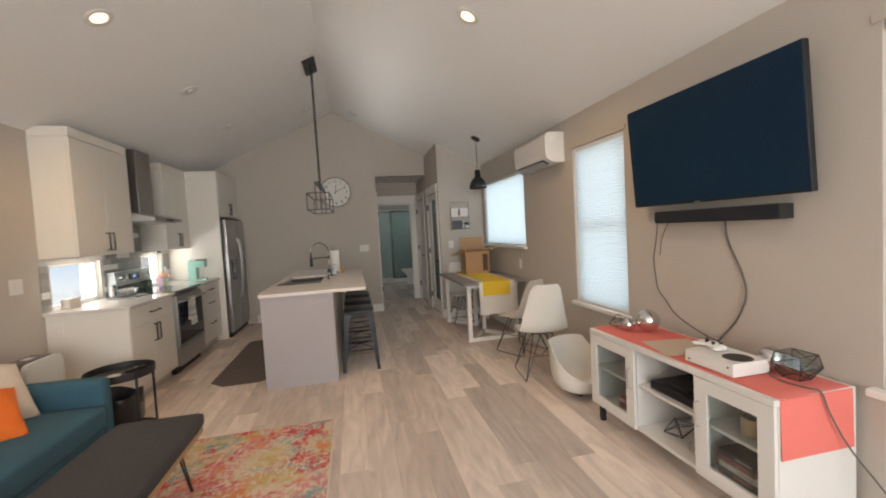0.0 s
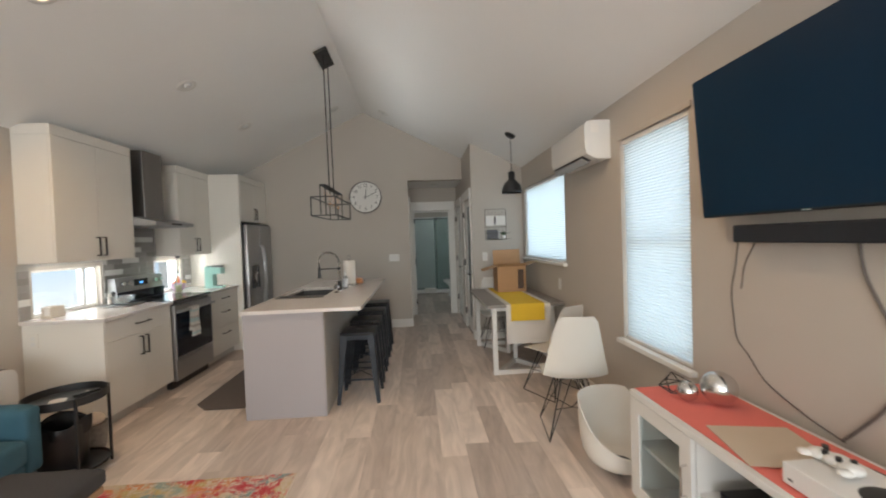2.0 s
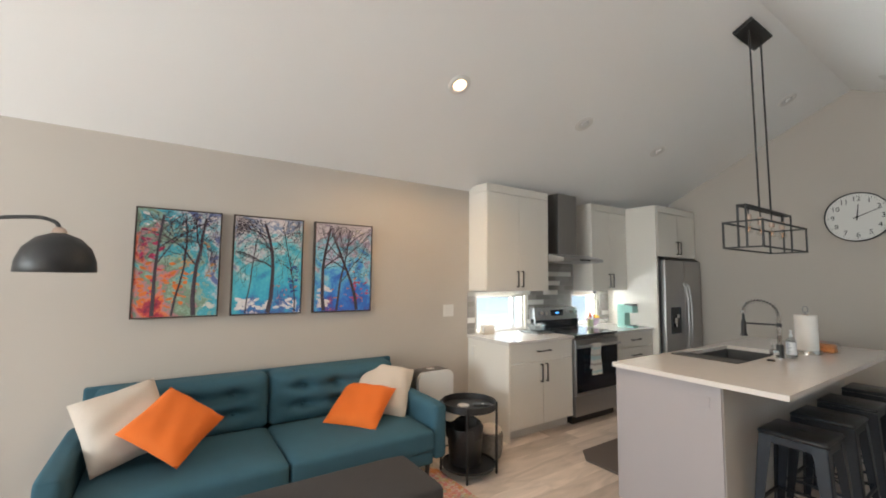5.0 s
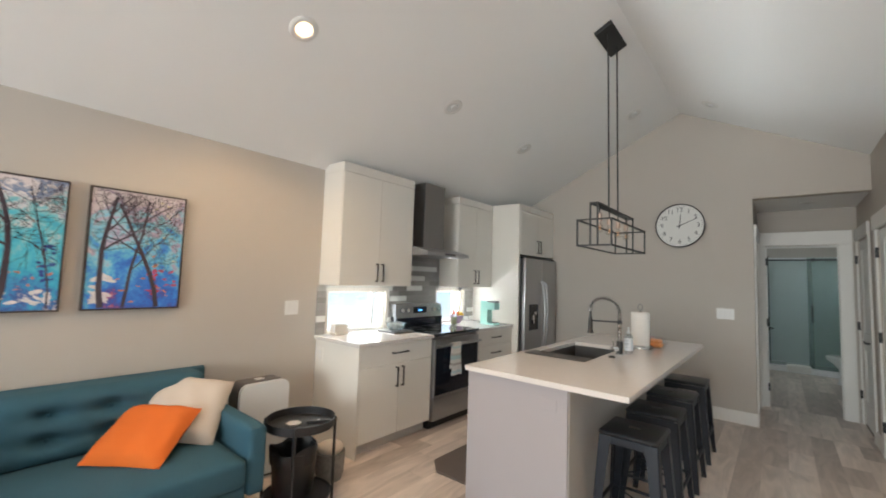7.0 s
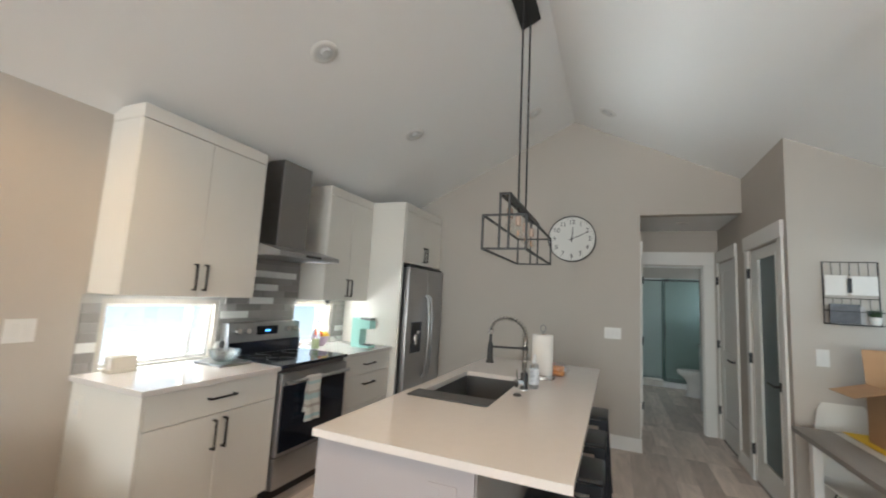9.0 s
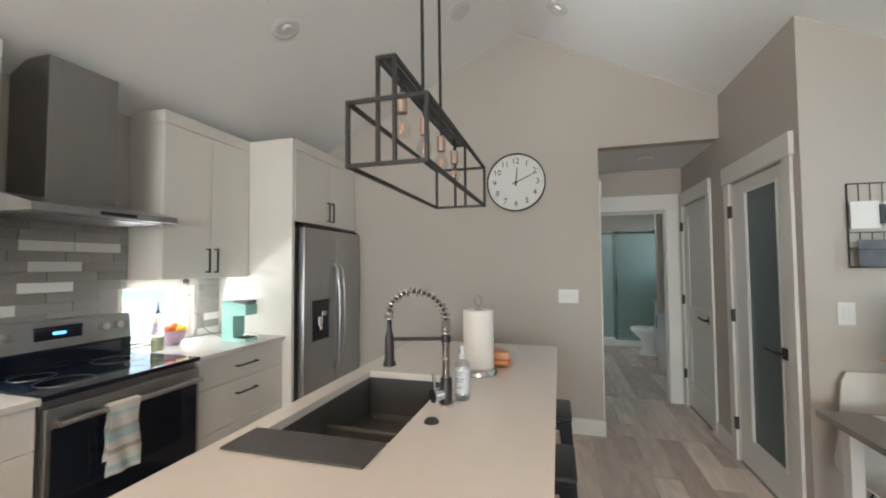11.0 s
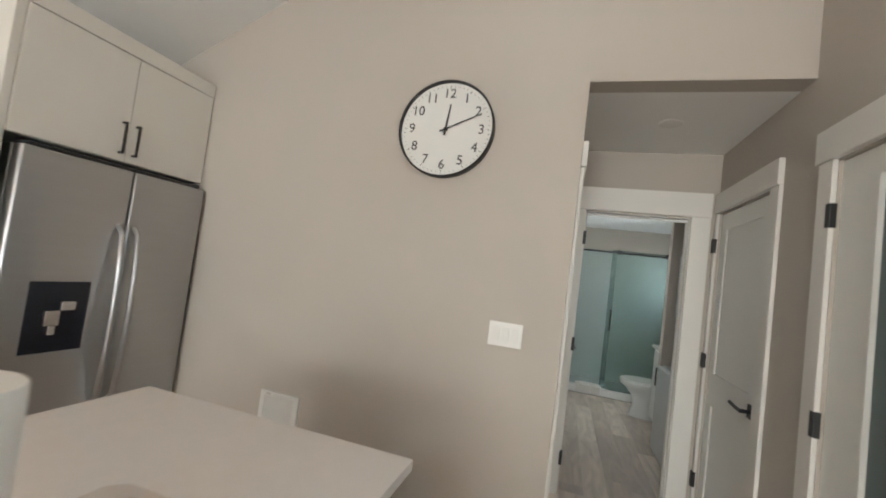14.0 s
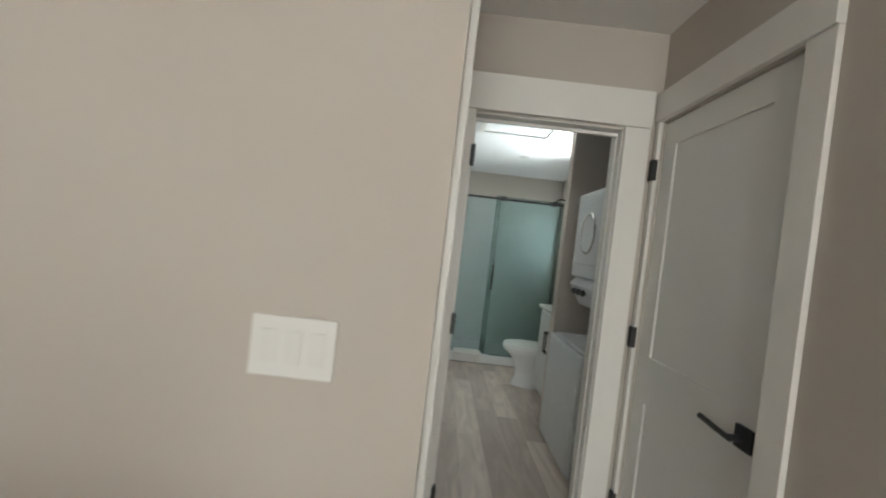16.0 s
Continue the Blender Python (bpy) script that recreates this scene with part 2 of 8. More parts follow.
M_BLACKGL = mat("black_glass", (0.006, 0.009, 0.018), 0.06, var=0.1)
M_BRONZE = mat("handle_bronze", (0.045, 0.04, 0.037), 0.38, metal=0.6, var=0.1)
M_STOOL = mat("stool_metal", (0.010, 0.014, 0.022), 0.42, metal=0.0, var=0.2, scale=9, spec=0.4)
M_STOOLSEAT = mat("stool_seat", (0.010, 0.012, 0.015), 0.36, var=0.25, scale=12, bump=0.05, bscale=200)
M_TEAL = mat("teal_weave", (0.046, 0.125, 0.172), 0.92, var=0.14, scale=9, bump=0.5, bscale=700, fleck=0.25)
M_ORANGE = mat("orange_cotton", (0.78, 0.17, 0.02), 0.9, var=0.08, scale=9, bump=0.4, bscale=600, fleck=0.12)
M_CREAM = mat("cream_cotton", (0.66, 0.58, 0.50), 0.95, var=0.06, scale=9, bump=0.5, bscale=400, fleck=0.1)
M_CHAR = mat("charcoal_fabric", (0.055, 0.053, 0.055), 0.95, var=0.1, scale=8, bump=0.5, bscale=500, fleck=0.2)
M_WHITEP = mat("white_plastic", (0.74, 0.725, 0.70), 0.35, var=0.02)
M_SHELL = mat("shell_plastic", (0.72, 0.685, 0.625), 0.42, var=0.02)
M_WHITE = mat("white_laminate", (0.72, 0.705, 0.68), 0.42, var=0.02, scale=3)
M_CORAL = mat("coral_cloth", (0.80, 0.20, 0.165), 0.9, var=0.06, scale=12, bump=0.4, bscale=500, fleck=0.1)
M_YELLOW = mat("yellow_cloth", (0.78, 0.52, 0.04), 0.9, var=0.06, scale=12, bump=0.4, bscale=500, fleck=0.1)
M_LINEN = mat("linen_cloth", (0.70, 0.67, 0.63), 0.92, var=0.05, scale=10, bump=0.4, bscale=500)
M_CARD = mat("cardboard", (0.42, 0.25, 0.13), 0.85, var=0.07, scale=7, bump=0.15, bscale=90, stretch=(1, 1, 6))
M_TABLE = mat("table_top_grey", (0.25, 0.23, 0.21), 0.5, var=0.2, scale=3, stretch=(8, 0.6, 1))
M_SCREEN = mat("tv_screen", (0.005, 0.022, 0.050), 0.30, var=0.1, scale=1.5, spec=0.22)
M_SINK = mat("composite_sink", (0.075, 0.075, 0.077), 0.55, var=0.1, scale=30, fleck=0.2, bscale=500)
M_PORC = mat("porcelain", (0.78, 0.78, 0.77), 0.12, var=0.01)
M_MINT = mat("mint_plastic", (0.38, 0.68, 0.62), 0.3, var=0.03)
M_PAPER = mat("paper_towel", (0.80, 0.77, 0.73), 0.95, var=0.03, scale=20, bump=0.4, bscale=220)
M_DARKW = mat("dark_frame", (0.05, 0.035, 0.03), 0.5, var=0.2, scale=8)
M_COPPER = mat("brushed_copper", (0.58, 0.45, 0.37), 0.36, metal=1.0, var=0.05)
M_MAT = mat("floor_mat", (0.135, 0.112, 0.10), 0.9, var=0.12, scale=14, bump=0.4, bscale=300)
M_WASHER = mat("appliance_white", (0.72, 0.74, 0.76), 0.25, var=0.02)
M_TILEG = mat("grey_tile", (0.30, 0.285, 0.27), 0.22, var=0.10, scale=5, stretch=(1, 5, 1), piece=0.16)
M_TILEW = mat("white_tile", (0.74, 0.73, 0.71), 0.14, var=0.04, scale=5, piece=0.06)
M_GROUT = mat("grout", (0.42, 0.40, 0.38), 0.9)
M_GLASS = glass("clear_glass", (0.97, 0.99, 0.98))
M_PANE = thin_pane("window_pane", (0.96, 0.98, 0.98))
M_BULBGL = thin_pane("bulb_glass", (0.93, 0.92, 0.90), 0.07, 0.04)
M_CABPANE = thin_pane("cabinet_pane", (0.88, 0.91, 0.905), 0.06, 0.03)
M_SHOWER = thin_pane("shower_pane", (0.66, 0.73, 0.71), 0.016, 0.35)
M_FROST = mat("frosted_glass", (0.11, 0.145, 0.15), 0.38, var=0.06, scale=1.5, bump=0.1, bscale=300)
M_SHADE = cloth_through("cellular_shade", (0.70, 0.72, 0.73), (0.79, 0.84, 0.855), 0.62)
M_BULB = glow("lit_lens", (1.0, 0.64, 0.34), 1.7)
M_LENS = mat("lamp_lens", (0.66, 0.66, 0.65), 0.3)
M_FILAMENT = glow("filament", (1.0, 0.5, 0.2), 0.08)
M_VANITY = mat("vanity_white", (0.70, 0.71, 0.71), 0.4, var=0.02)

# ---------------- mesh helpers ----------------
BASE = {}


def thing(name, at, label, category, group="", kind=""):
    ob = new(name)
    ob.empty_display_size = 0.1
    ob.location = at
    BASE[ob.name] = Vector(at)
    return tagged(ob, label, category, group, kind)


def part(name, bm, material, parent=None, label="", soft=False):
    """Links a bmesh, drawn in world coordinates, as one mesh under a thing or under a part."""
    base = BASE.get(parent.name, Vector((0, 0, 0))) if parent else Vector((0, 0, 0))
    bmesh.ops.recalc_face_normals(bm, faces=bm.faces)
    bmesh.ops.translate(bm, verts=bm.verts, vec=-base)
    me = bpy.data.meshes.new(name)
    bm.to_mesh(me)
    bm.free()
    me.materials.append(material)
    if soft:
        for f in me.polygons:
            f.use_smooth = True
        me.set_sharp_from_angle(angle=radians(42))
    ob = new(name, me)
    if parent:
        ob.parent = parent
    BASE[ob.name] = base
    if label:
        tagged(ob, label)
    return ob


def thicken(bm, t):
    """Gives a single sheet of faces a thickness t along its normals and closes its rim."""
    bmesh.ops.recalc_face_normals(bm, faces=bm.faces)
    bm.normal_update()
    faces, rim = list(bm.faces), [(e.link_loops[0].vert, e.link_loops[0].link_loop_next.vert) for e in bm.edges if len(e.link_loops) == 1]
    twin = {v: bm.verts.new(v.co + v.normal * t) for v in list(bm.verts)}
    for f in faces:
        bm.faces.new([twin[v] for v in reversed(f.verts)])
    for a, b in rim:
        bm.faces.new((b, a, twin[a], twin[b]))
    return bm


def box(x0, x1, y0, y1, z0, z1, bevel=0.0, bm=None, seg=2):
    bm = bm or bmesh.new()
    r = bmesh.ops.create_cube(bm, size=1.0)
    for v in r["verts"]:
        v.co = ((x0 + x1) / 2 + v.co.x * (x1 - x0), (y0 + y1) / 2 + v.co.y * (y1 - y0), (z0 + z1) / 2 + v.co.z * (z1 - z0))
    if bevel:
        es = list({e for v in r["verts"] for e in v.link_edges})
        bmesh.ops.bevel(bm, geom=es, offset=bevel, segments=seg, affect="EDGES", profile=0.5)
    return bm


def cyl(p0, p1, r0, r1=None, seg=16, bm=None, caps=True):
    bm = bm or bmesh.new()
    p0, p1 = Vector(p0), Vector(p1)
    d = p1 - p0
    m = Matrix.Translation((p0 + p1) / 2) @ d.to_track_quat("Z", "Y").to_matrix().to_4x4()
    bmesh.ops.create_cone(bm, cap_ends=caps, segments=seg, radius1=r0, radius2=r0 if r1 is None else r1, depth=d.length, matrix=m)
    return bm


def ball(c, r, bm=None, seg=20, squash=1.0):
    bm = bm or bmesh.new()
    bmesh.ops.create_uvsphere(bm, u_segments=seg, v_segments=seg // 2 + 2, radius=r, matrix=Matrix.Translation(c) @ Matrix.Diagonal((1, 1, squash, 1)))
    return bm


def tube(pts, r, seg=8, bm=None, closed=False):
    """A round bar swept along points."""
    bm = bm or bmesh.new()
    pts = [Vector(p) for p in pts]
    rings, up = [], None
    n = len(pts)
    for i, p in enumerate(pts):
        a = pts[(i - 1) % n] if closed or i else pts[0]
        b = pts[(i + 1) % n] if closed or i < n - 1 else pts[-1]
        d = (b - a).normalized()
        if up is None:
            up = d.orthogonal().normalized()
        up = (up - d * up.dot(d)).normalized()
        side = d.cross(up)
        rings.append([bm.verts.new(p + r * (math.cos(k * math.tau / seg) * up + math.sin(k * math.tau / seg) * side)) for k in range(seg)])
    for i in range(n if closed else n - 1):
        a, b = rings[i], rings[(i + 1) % n]
        for k in range(seg):
            bm.faces.new((a[k], a[(k + 1) % seg], b[(k + 1) % seg], b[k]))
    if not closed:
        bm.faces.new(rings[0][::-1])
        bm.faces.new(rings[-1])
    return bm


def lathe(profile, at=(0, 0, 0), seg=32, bm=None, squash=(1, 1)):
    """A turned form: profile of (radius, height)."""
    bm = bm or bmesh.new()
    rings = []
    for r, z in profile:
        rings.append([bm.verts.new((at[0] + squash[0] * r * math.cos(k * math.tau / seg), at[1] + squash[1] * r * math.sin(k * math.tau / seg), at[2] + z)) for k in range(seg)])
    for a, b in zip(rings, rings[1:]):
        for k in range(seg):
            bm.faces.new((a[k], a[(k + 1) % seg], b[(k + 1) % seg], b[k]))
    for ring, rz in ((rings[0], profile[0]), (rings[-1], profile[-1])):
        if rz[0] > 1e-4:
            bm.faces.new(ring)
    bmesh.ops.remove_doubles(bm, verts=bm.verts, dist=1e-5)
    return bm


def prism(outline, axis, a, b, bm=None):
    """A flat outline pushed through from a to b along an axis; outline in the two other axes in order."""
    bm = bm or bmesh.new()

    def p3(u, v, w):
        return {"x": (w, u, v), "y": (u, w, v), "z": (u, v, w)}[axis]

    lo = [bm.verts.new(p3(u, v, a)) for u, v in outline]
    hi = [bm.verts.new(p3(u, v, b)) for u, v in outline]
    bm.faces.new(lo), bm.faces.new(hi[::-1])
    n = len(outline)
    for i in range(n):
        bm.faces.new((lo[i], lo[(i + 1) % n], hi[(i + 1) % n], hi[i]))
    return bm


def holed(axis, w0, w1, u0, u1, z0, z1, holes):
    """A wall slab w0..w1 thick across axis, u0..u1 long, with openings (u0, u1, z0, z1) that go through."""
    bm = bmesh.new()
    us = sorted({u0, u1, *[h[0] for h in holes], *[h[1] for h in holes]})
    zs = sorted({z0, z1, *[h[2] for h in holes], *[h[3] for h in holes]})
    gone = lambda i, j: any(h[0] - 1e-6 <= us[i] and us[i + 1] <= h[1] + 1e-6 and h[2] - 1e-6 <= zs[j] and zs[j + 1] <= h[3] + 1e-6 for h in holes)  # noqa: E731
    keep = {(i, j) for i in range(len(us) - 1) for j in range(len(zs) - 1) if not gone(i, j)}
    vs = {}

    def v(i, j, k):
        if (i, j, k) not in vs:
            u, z, w = us[i], zs[j], (w0, w1)[k]
            vs[i, j, k] = bm.verts.new((w, u, z) if axis == "x" else (u, w, z))
        return vs[i, j, k]

    for i, j in keep:
        for k in (0, 1):
            bm.faces.new((v(i, j, k), v(i + 1, j, k), v(i + 1, j + 1, k), v(i, j + 1, k)))
        for di, dj, (a, b) in ((-1, 0, ((i, j), (i, j + 1))), (1, 0, ((i + 1, j), (i + 1, j + 1))), (0, -1, ((i, j), (i + 1, j))), (0, 1, ((i, j + 1), (i + 1, j + 1)))):
            if (i + di, j + dj) not in keep:
                bm.faces.new((v(*a, 0), v(*b, 0), v(*b, 1), v(*a, 1)))
    return bm


def structure(name, bm, material, label="", soft=False):
    return tagged(part(name, bm, material, None, soft=soft), label, name.rstrip("_0123456789"), kind="structure")


# ---------------- the shell of the house ----------------
XL, XR, YB, YF = -2.385, 2.285, -3.60, 7.63
RX, RZ, SLOPE = -0.05, 3.59, 0.495
HX0, HX1, HZ, YBATH, YEND = 0.642, 1.555, 2.452, 8.69, 12.62


def roof(x):
    return RZ - SLOPE * abs(x - RX)


WIN1, WIN2, WIN3 = (2.962, 3.715, 0.672, 2.13), (4.863, 6.395, 1.165, 2.115), (0.64, 1.385, 0.675, 2.16)
structure("wall_east", holed("x", XR, XR + 0.14, YB - 0.12, 6.52, 0, roof(XR) + 0.03, [WIN1, WIN2, WIN3]), M_WALL, "greige painted wall with three shaded windows")
STRIP1, STRIP2 = (4.31, 5.03, 0.925, 1.31), (5.86, 6.39, 0.925, 1.31)
structure("wall_west", holed("x", XL - 0.14, XL, YB - 0.12, YF + 0.12, 0, roof(XL) + 0.03, [STRIP1, STRIP2]), M_WALL, "greige painted wall with strip windows above the worktop")
# unseen end wall, set well back so its added window lights more evenly
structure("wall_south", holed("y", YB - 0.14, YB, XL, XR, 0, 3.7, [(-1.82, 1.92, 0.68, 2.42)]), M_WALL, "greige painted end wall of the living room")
structure("wall_north", prism([(XL, 0), (HX0, 0), (HX0, HZ), (HX1, HZ), (HX1, roof(HX1)), (RX, RZ), (XL, roof(XL))], "y", YF, YF + 0.12), M_WALL, "greige painted gable wall with a hall opening")
structure("wall_wing", prism([(HX1, 0), (XR + 0.12, 0), (XR + 0.12, roof(XR + 0.12)), (HX1, roof(HX1))], "y", 6.525, 6.645), M_WALL, "pale painted wall return beside the hall")
DOOR1, DOOR2 = (6.68, 7.44, 0, 2.04), (7.93, 8.65, 0, 2.04)
structure("wall_hall_east", holed("x", HX1, HX1 + 0.12, 6.645, YF + 0.12, 0, roof(HX1), [DOOR1]), M_WALL, "greige painted hall wall with a glazed door")
structure("wall_hall_east_far", holed("x", HX1, HX1 + 0.12, YF + 0.12, YBATH, 0, HZ, [DOOR2]), M_WALL, "greige painted hall wall with a panel door")
structure("wall_hall_west", holed("x", HX0 - 0.12, HX0, YF + 0.12, YBATH, 0, HZ, [(7.79, 8.55, 0, 2.04)]), M_WALL, "greige painted hall wall with a door")
BATHDOOR = (0.722, 1.397, 0, 2.01)
structure("wall_bathroom", holed("y", YBATH, YBATH + 0.12, HX0 - 0.12, HX1 + 0.12, 0, HZ, [BATHDOOR]), M_WALL, "greige painted wall with the bathroom doorway")
structure("wall_bath_west", box(0.45, 0.57, YBATH + 0.12, YEND, 0, HZ), M_WALL, "greige painted bathroom wall")
structure("wall_bath_east", holed("x", 2.25, 2.37, YBATH + 0.12, YEND, 0, HZ, [(12.02, 12.48, 1.27, 2.08)]), M_WALL, "greige painted bathroom wall with a small window")
structure("wall_bath_north", box(0.45, 2.37, YEND, YEND + 0.12, 0, HZ), M_WALL, "pale shower back wall")
structure("wall_laundry", box(1.60, 2.25, 10.08, 10.18, 0, HZ), M_WALL, "greige painted stub wall beside the laundry machines")
structure("wall_closet", box(HX1 + 0.12, XR + 0.12, YF, YF + 0.1, 0, HZ), M_WALL, "plain closet back wall")
structure("wall_bath_south", box(HX1 + 0.12, 2.37, YBATH, YBATH + 0.12, 0, HZ), M_WALL, "plain bathroom wall")
for nm, xa, xb in (("ceiling_west", XL - 0.14, RX), ("ceiling_east", RX, XR + 0.14)):
    structure(nm, prism([(xa, roof(xa)), (xb, roof(xb)), (xb, roof(xb) + 0.1), (xa, roof(xa) + 0.1)], "y", YB - 0.14, YF + 0.12), M_CEIL, "white painted slope of the vaulted ceiling")
structure("ceiling_hall", box(HX0 - 0.12, XR + 0.12, YF + 0.12, YBATH, HZ, HZ + 0.1), M_CEIL, "flat white hall ceiling")
structure("ceiling_bathroom", box(0.45, 2.37, YBATH, YEND + 0.12, HZ, HZ + 0.1), M_CEIL, "flat white bathroom ceiling")
floor = structure("floor", box(XL - 0.14, XR + 0.14, YB - 0.14, YEND + 0.12, -0.12, -0.006), M_SUB, "grey-brown wood-look plank floor")
ground = structure("ground", box(-60, 60, -60, 60, -0.5, -0.15), mat("ground_grit", (0.2, 0.19, 0.17), 0.95, var=0.2, scale=1), "pale ground outside")

# ---------------- windows of the TV wall ----------------


def shaded_window(name, y0, y1, z0, z1, label):
    w = thing(name, (XR, (y0 + y1) / 2, z0), label, "window", kind="structure")
    bm = box(XR + 0.085, XR + 0.115, y0, y0 + 0.04, z0, z1)
    box(XR + 0.085, XR + 0.115, y1 - 0.04, y1, z0, z1, bm=bm)
    box(XR + 0.085, XR + 0.115, y0 + 0.04, y1 - 0.04, z0, z0 + 0.04, bm=bm)
    box(XR + 0.085, XR + 0.115, y0 + 0.04, y1 - 0.04, z1 - 0.04, z1, bm=bm)
    part("window_frame", bm, M_TRIM, w)
    if z1 - z0 > 1.2:
        part("meeting_rail", box(XR + 0.088, XR + 0.112, y0 + 0.04, y1 - 0.04, (z0 + z1) / 2 - 0.02, (z0 + z1) / 2 + 0.02), M_TRIM, w)
    pane = part("pane", box(XR + 0.097, XR + 0.103, y0 + 0.04, y1 - 0.04, z0 + 0.04, z1 - 0.04), M_PANE, w)
    pane.visible_shadow = False
    part("window_sill", box(XR - 0.045, XR + 0.085, y0 - 0.035, y1 + 0.035, z0 - 0.035, z0 - 0.002, 0.004), M_TRIM, w)
    part("head_trim", box(XR - 0.012, XR - 0.001, y0 - 0.03, y1 + 0.03, z1, z1 + 0.035, 0.003), M_WALL, w)
    # pleated cloth
    bm = bmesh.new()
    n = int((z1 - z0 - 0.04) / 0.02)
    rows = []
    for i in range(2 * n + 1):
        z = z0 + 0.012 + i * (z1 - z0 - 0.045) / (2 * n)
        x = XR + (0.022 if i % 2 else 0.030)
        rows.append((bm.verts.new((x, y0 + 0.008, z)), bm.verts.new((x, y1 - 0.008, z))))
    for a, b in zip(rows, rows[1:]):
        bm.faces.new((a[0], a[1], b[1], b[0]))
    part("shade_cloth", bm, M_SHADE, w, "white pleated cloth shade, drawn down")
    part("head_rail", box(XR + 0.006, XR + 0.05, y0 + 0.004, y1 - 0.004, z1 - 0.036, z1 - 0.003, 0.004), M_WHITEP, w)
    part("bottom_rail", box(XR + 0.010, XR + 0.045, y0 + 0.006, y1 - 0.006, z0 + 0.002, z0 + 0.020, 0.004), M_WHITEP, w)
    return w


shaded_window("window_1", *WIN1, "tall window with a white pleated shade drawn down")
shaded_window("window_2", *WIN2, "wide window with a white pleated shade drawn down")
shaded_window("window_3", *WIN3, "tall window with a white pleated shade drawn down")


def strip_window(name, y0, y1, z0, z1, label):
    w = thing(name, (XL, (y0 + y1) / 2, z0), label, "window", kind="structure")
    bm = box(XL - 0.10, XL - 0.04, y0, y0 + 0.025, z0, z1)
    box(XL - 0.10, XL - 0.04, y1 - 0.025, y1, z0, z1, bm=bm)
    box(XL - 0.10, XL - 0.04, y0 + 0.025, y1 - 0.025, z0, z0 + 0.02, bm=bm)
    box(XL - 0.10, XL - 0.04, y0 + 0.025, y1 - 0.025, z1 - 0.02, z1, bm=bm)
    part("window_frame", bm, M_TRIM, w)
    part("mullion", box(XL - 0.09, XL - 0.045, y0 + (y1 - y0) * 0.77, y0 + (y1 - y0) * 0.77 + 0.03, z0 + 0.02, z1 - 0.02), M_TRIM, w)
    pane = part("pane", box(XL - 0.075, XL - 0.07, y0 + 0.025, y1 - 0.025, z0 + 0.02, z1 - 0.02), M_PANE, w)
    pane.visible_shadow = False


strip_window("window_5", *STRIP1, "low strip window between worktop and wall cabinets")
strip_window("window_6", *STRIP2, "low strip window between worktop and wall cabinets")


def plain_window(name, axis, w, u0, u1, z0, z1, label):
    win = thing(name, (w, (u0 + u1) / 2, z0) if axis == "x" else ((u0 + u1) / 2, w, z0), label, "window", kind="structure")
    part("window_frame", holed(axis, w - 0.03, w + 0.03, u0, u1, z0, z1, [(u0 + 0.04, u1 - 0.04, z0 + 0.04, z1 - 0.04)]), M_TRIM, win)
    pane = part("pane", holed(axis, w - 0.003, w + 0.003, u0 + 0.04, u1 - 0.04, z0 + 0.04, z1 - 0.04, []), M_PANE, win)
    pane.visible_shadow = False


# no known opening here: window added to let the rear light in
plain_window("added_window_4", "y", YB - 0.08, -1.82, 1.92, 0.68, 2.42, "added unseen window that lets light in at the living room end")
plain_window("window_7", "x", 2.30, 12.02, 12.48, 1.27, 2.08, "small window inside the shower")

# ---------------- trim and baseboards ----------------


def baseboard(axis, w0, w1, u0, u1, label="painted baseboard along the wall"):
    b = box(w0, w1, u0, u1, 0, 0.135, 0.004) if axis == "x" else box(u0, u1, w0, w1, 0, 0.135, 0.004)
    structure("baseboard", b, M_TRIM, label)


baseboard("x", XL + 0.001, XL + 0.015, YB + 0.02, 4.16)
baseboard("x", XR - 0.015, XR - 0.001, YB + 0.02, 6.51)
baseboard("y", YF - 0.015, YF - 0.001, -1.5, HX0 + 0.016)
baseboard("x", HX0 + 0.001, HX0 + 0.015, YF, YF + 0.05)
baseboard("y", 6.51, 6.524, HX1 - 0.016, XR - 0.016)
baseboard("x", HX1 - 0.015, HX1 - 0.001, 6.524, 6.585)
baseboard("x", HX1 - 0.015, HX1 - 0.001, 7.53, 7.84)


def casing(axis, face, out, u0, u1, z1, side=0.09, head=0.13, ear=0.015, far=None):
    """A flat door casing on a wall face: two sides and a taller head; out is the way it stands proud."""
    a, b = sorted((face + out * 0.001, face + out * 0.019))
    c, d = sorted((face + out * 0.001, face + out * 0.027))
    s1 = side if far is None else far

    def slab(p, q, lo, hi, za, zb):
        return box(p, q, lo, hi, za, zb, 0.002) if axis == "x" else box(lo, hi, p, q, za, zb, 0.002)

    structure("trim", slab(a, b, u0 - side, u0, 0, z1), M_TRIM, "off-white painted door casing")
    structure("trim", slab(a, b, u1, u1 + s1, 0, z1), M_TRIM, "off-white painted door casing")
    structure("trim", slab(c, d, u0 - side - ear, u1 + s1 + ear, z1 + 0.001, z1 + head), M_TRIM, "off-white painted door head casing")


casing("x", HX1, -1, DOOR1[0], DOOR1[1], 2.045)
casing("x", HX1, -1, DOOR2[0], DOOR2[1], 2.045, far=0.035, ear=0.0)
casing("x", HX0, 1, 7.79, 8.55, 2.045)
casing("y", YBATH, -1, BATHDOOR[0], BATHDOOR[1], 2.015, side=0.078, head=0.165, ear=0.0, far=0.115)


def hinge(x, y, z, parent, sx=0.012, sy=0.03):
    part("hinge", box(x - sx, x + sx, y - sy / 2, y + sy / 2, z - 0.047, z + 0.047, 0.003), M_BLACK, parent)


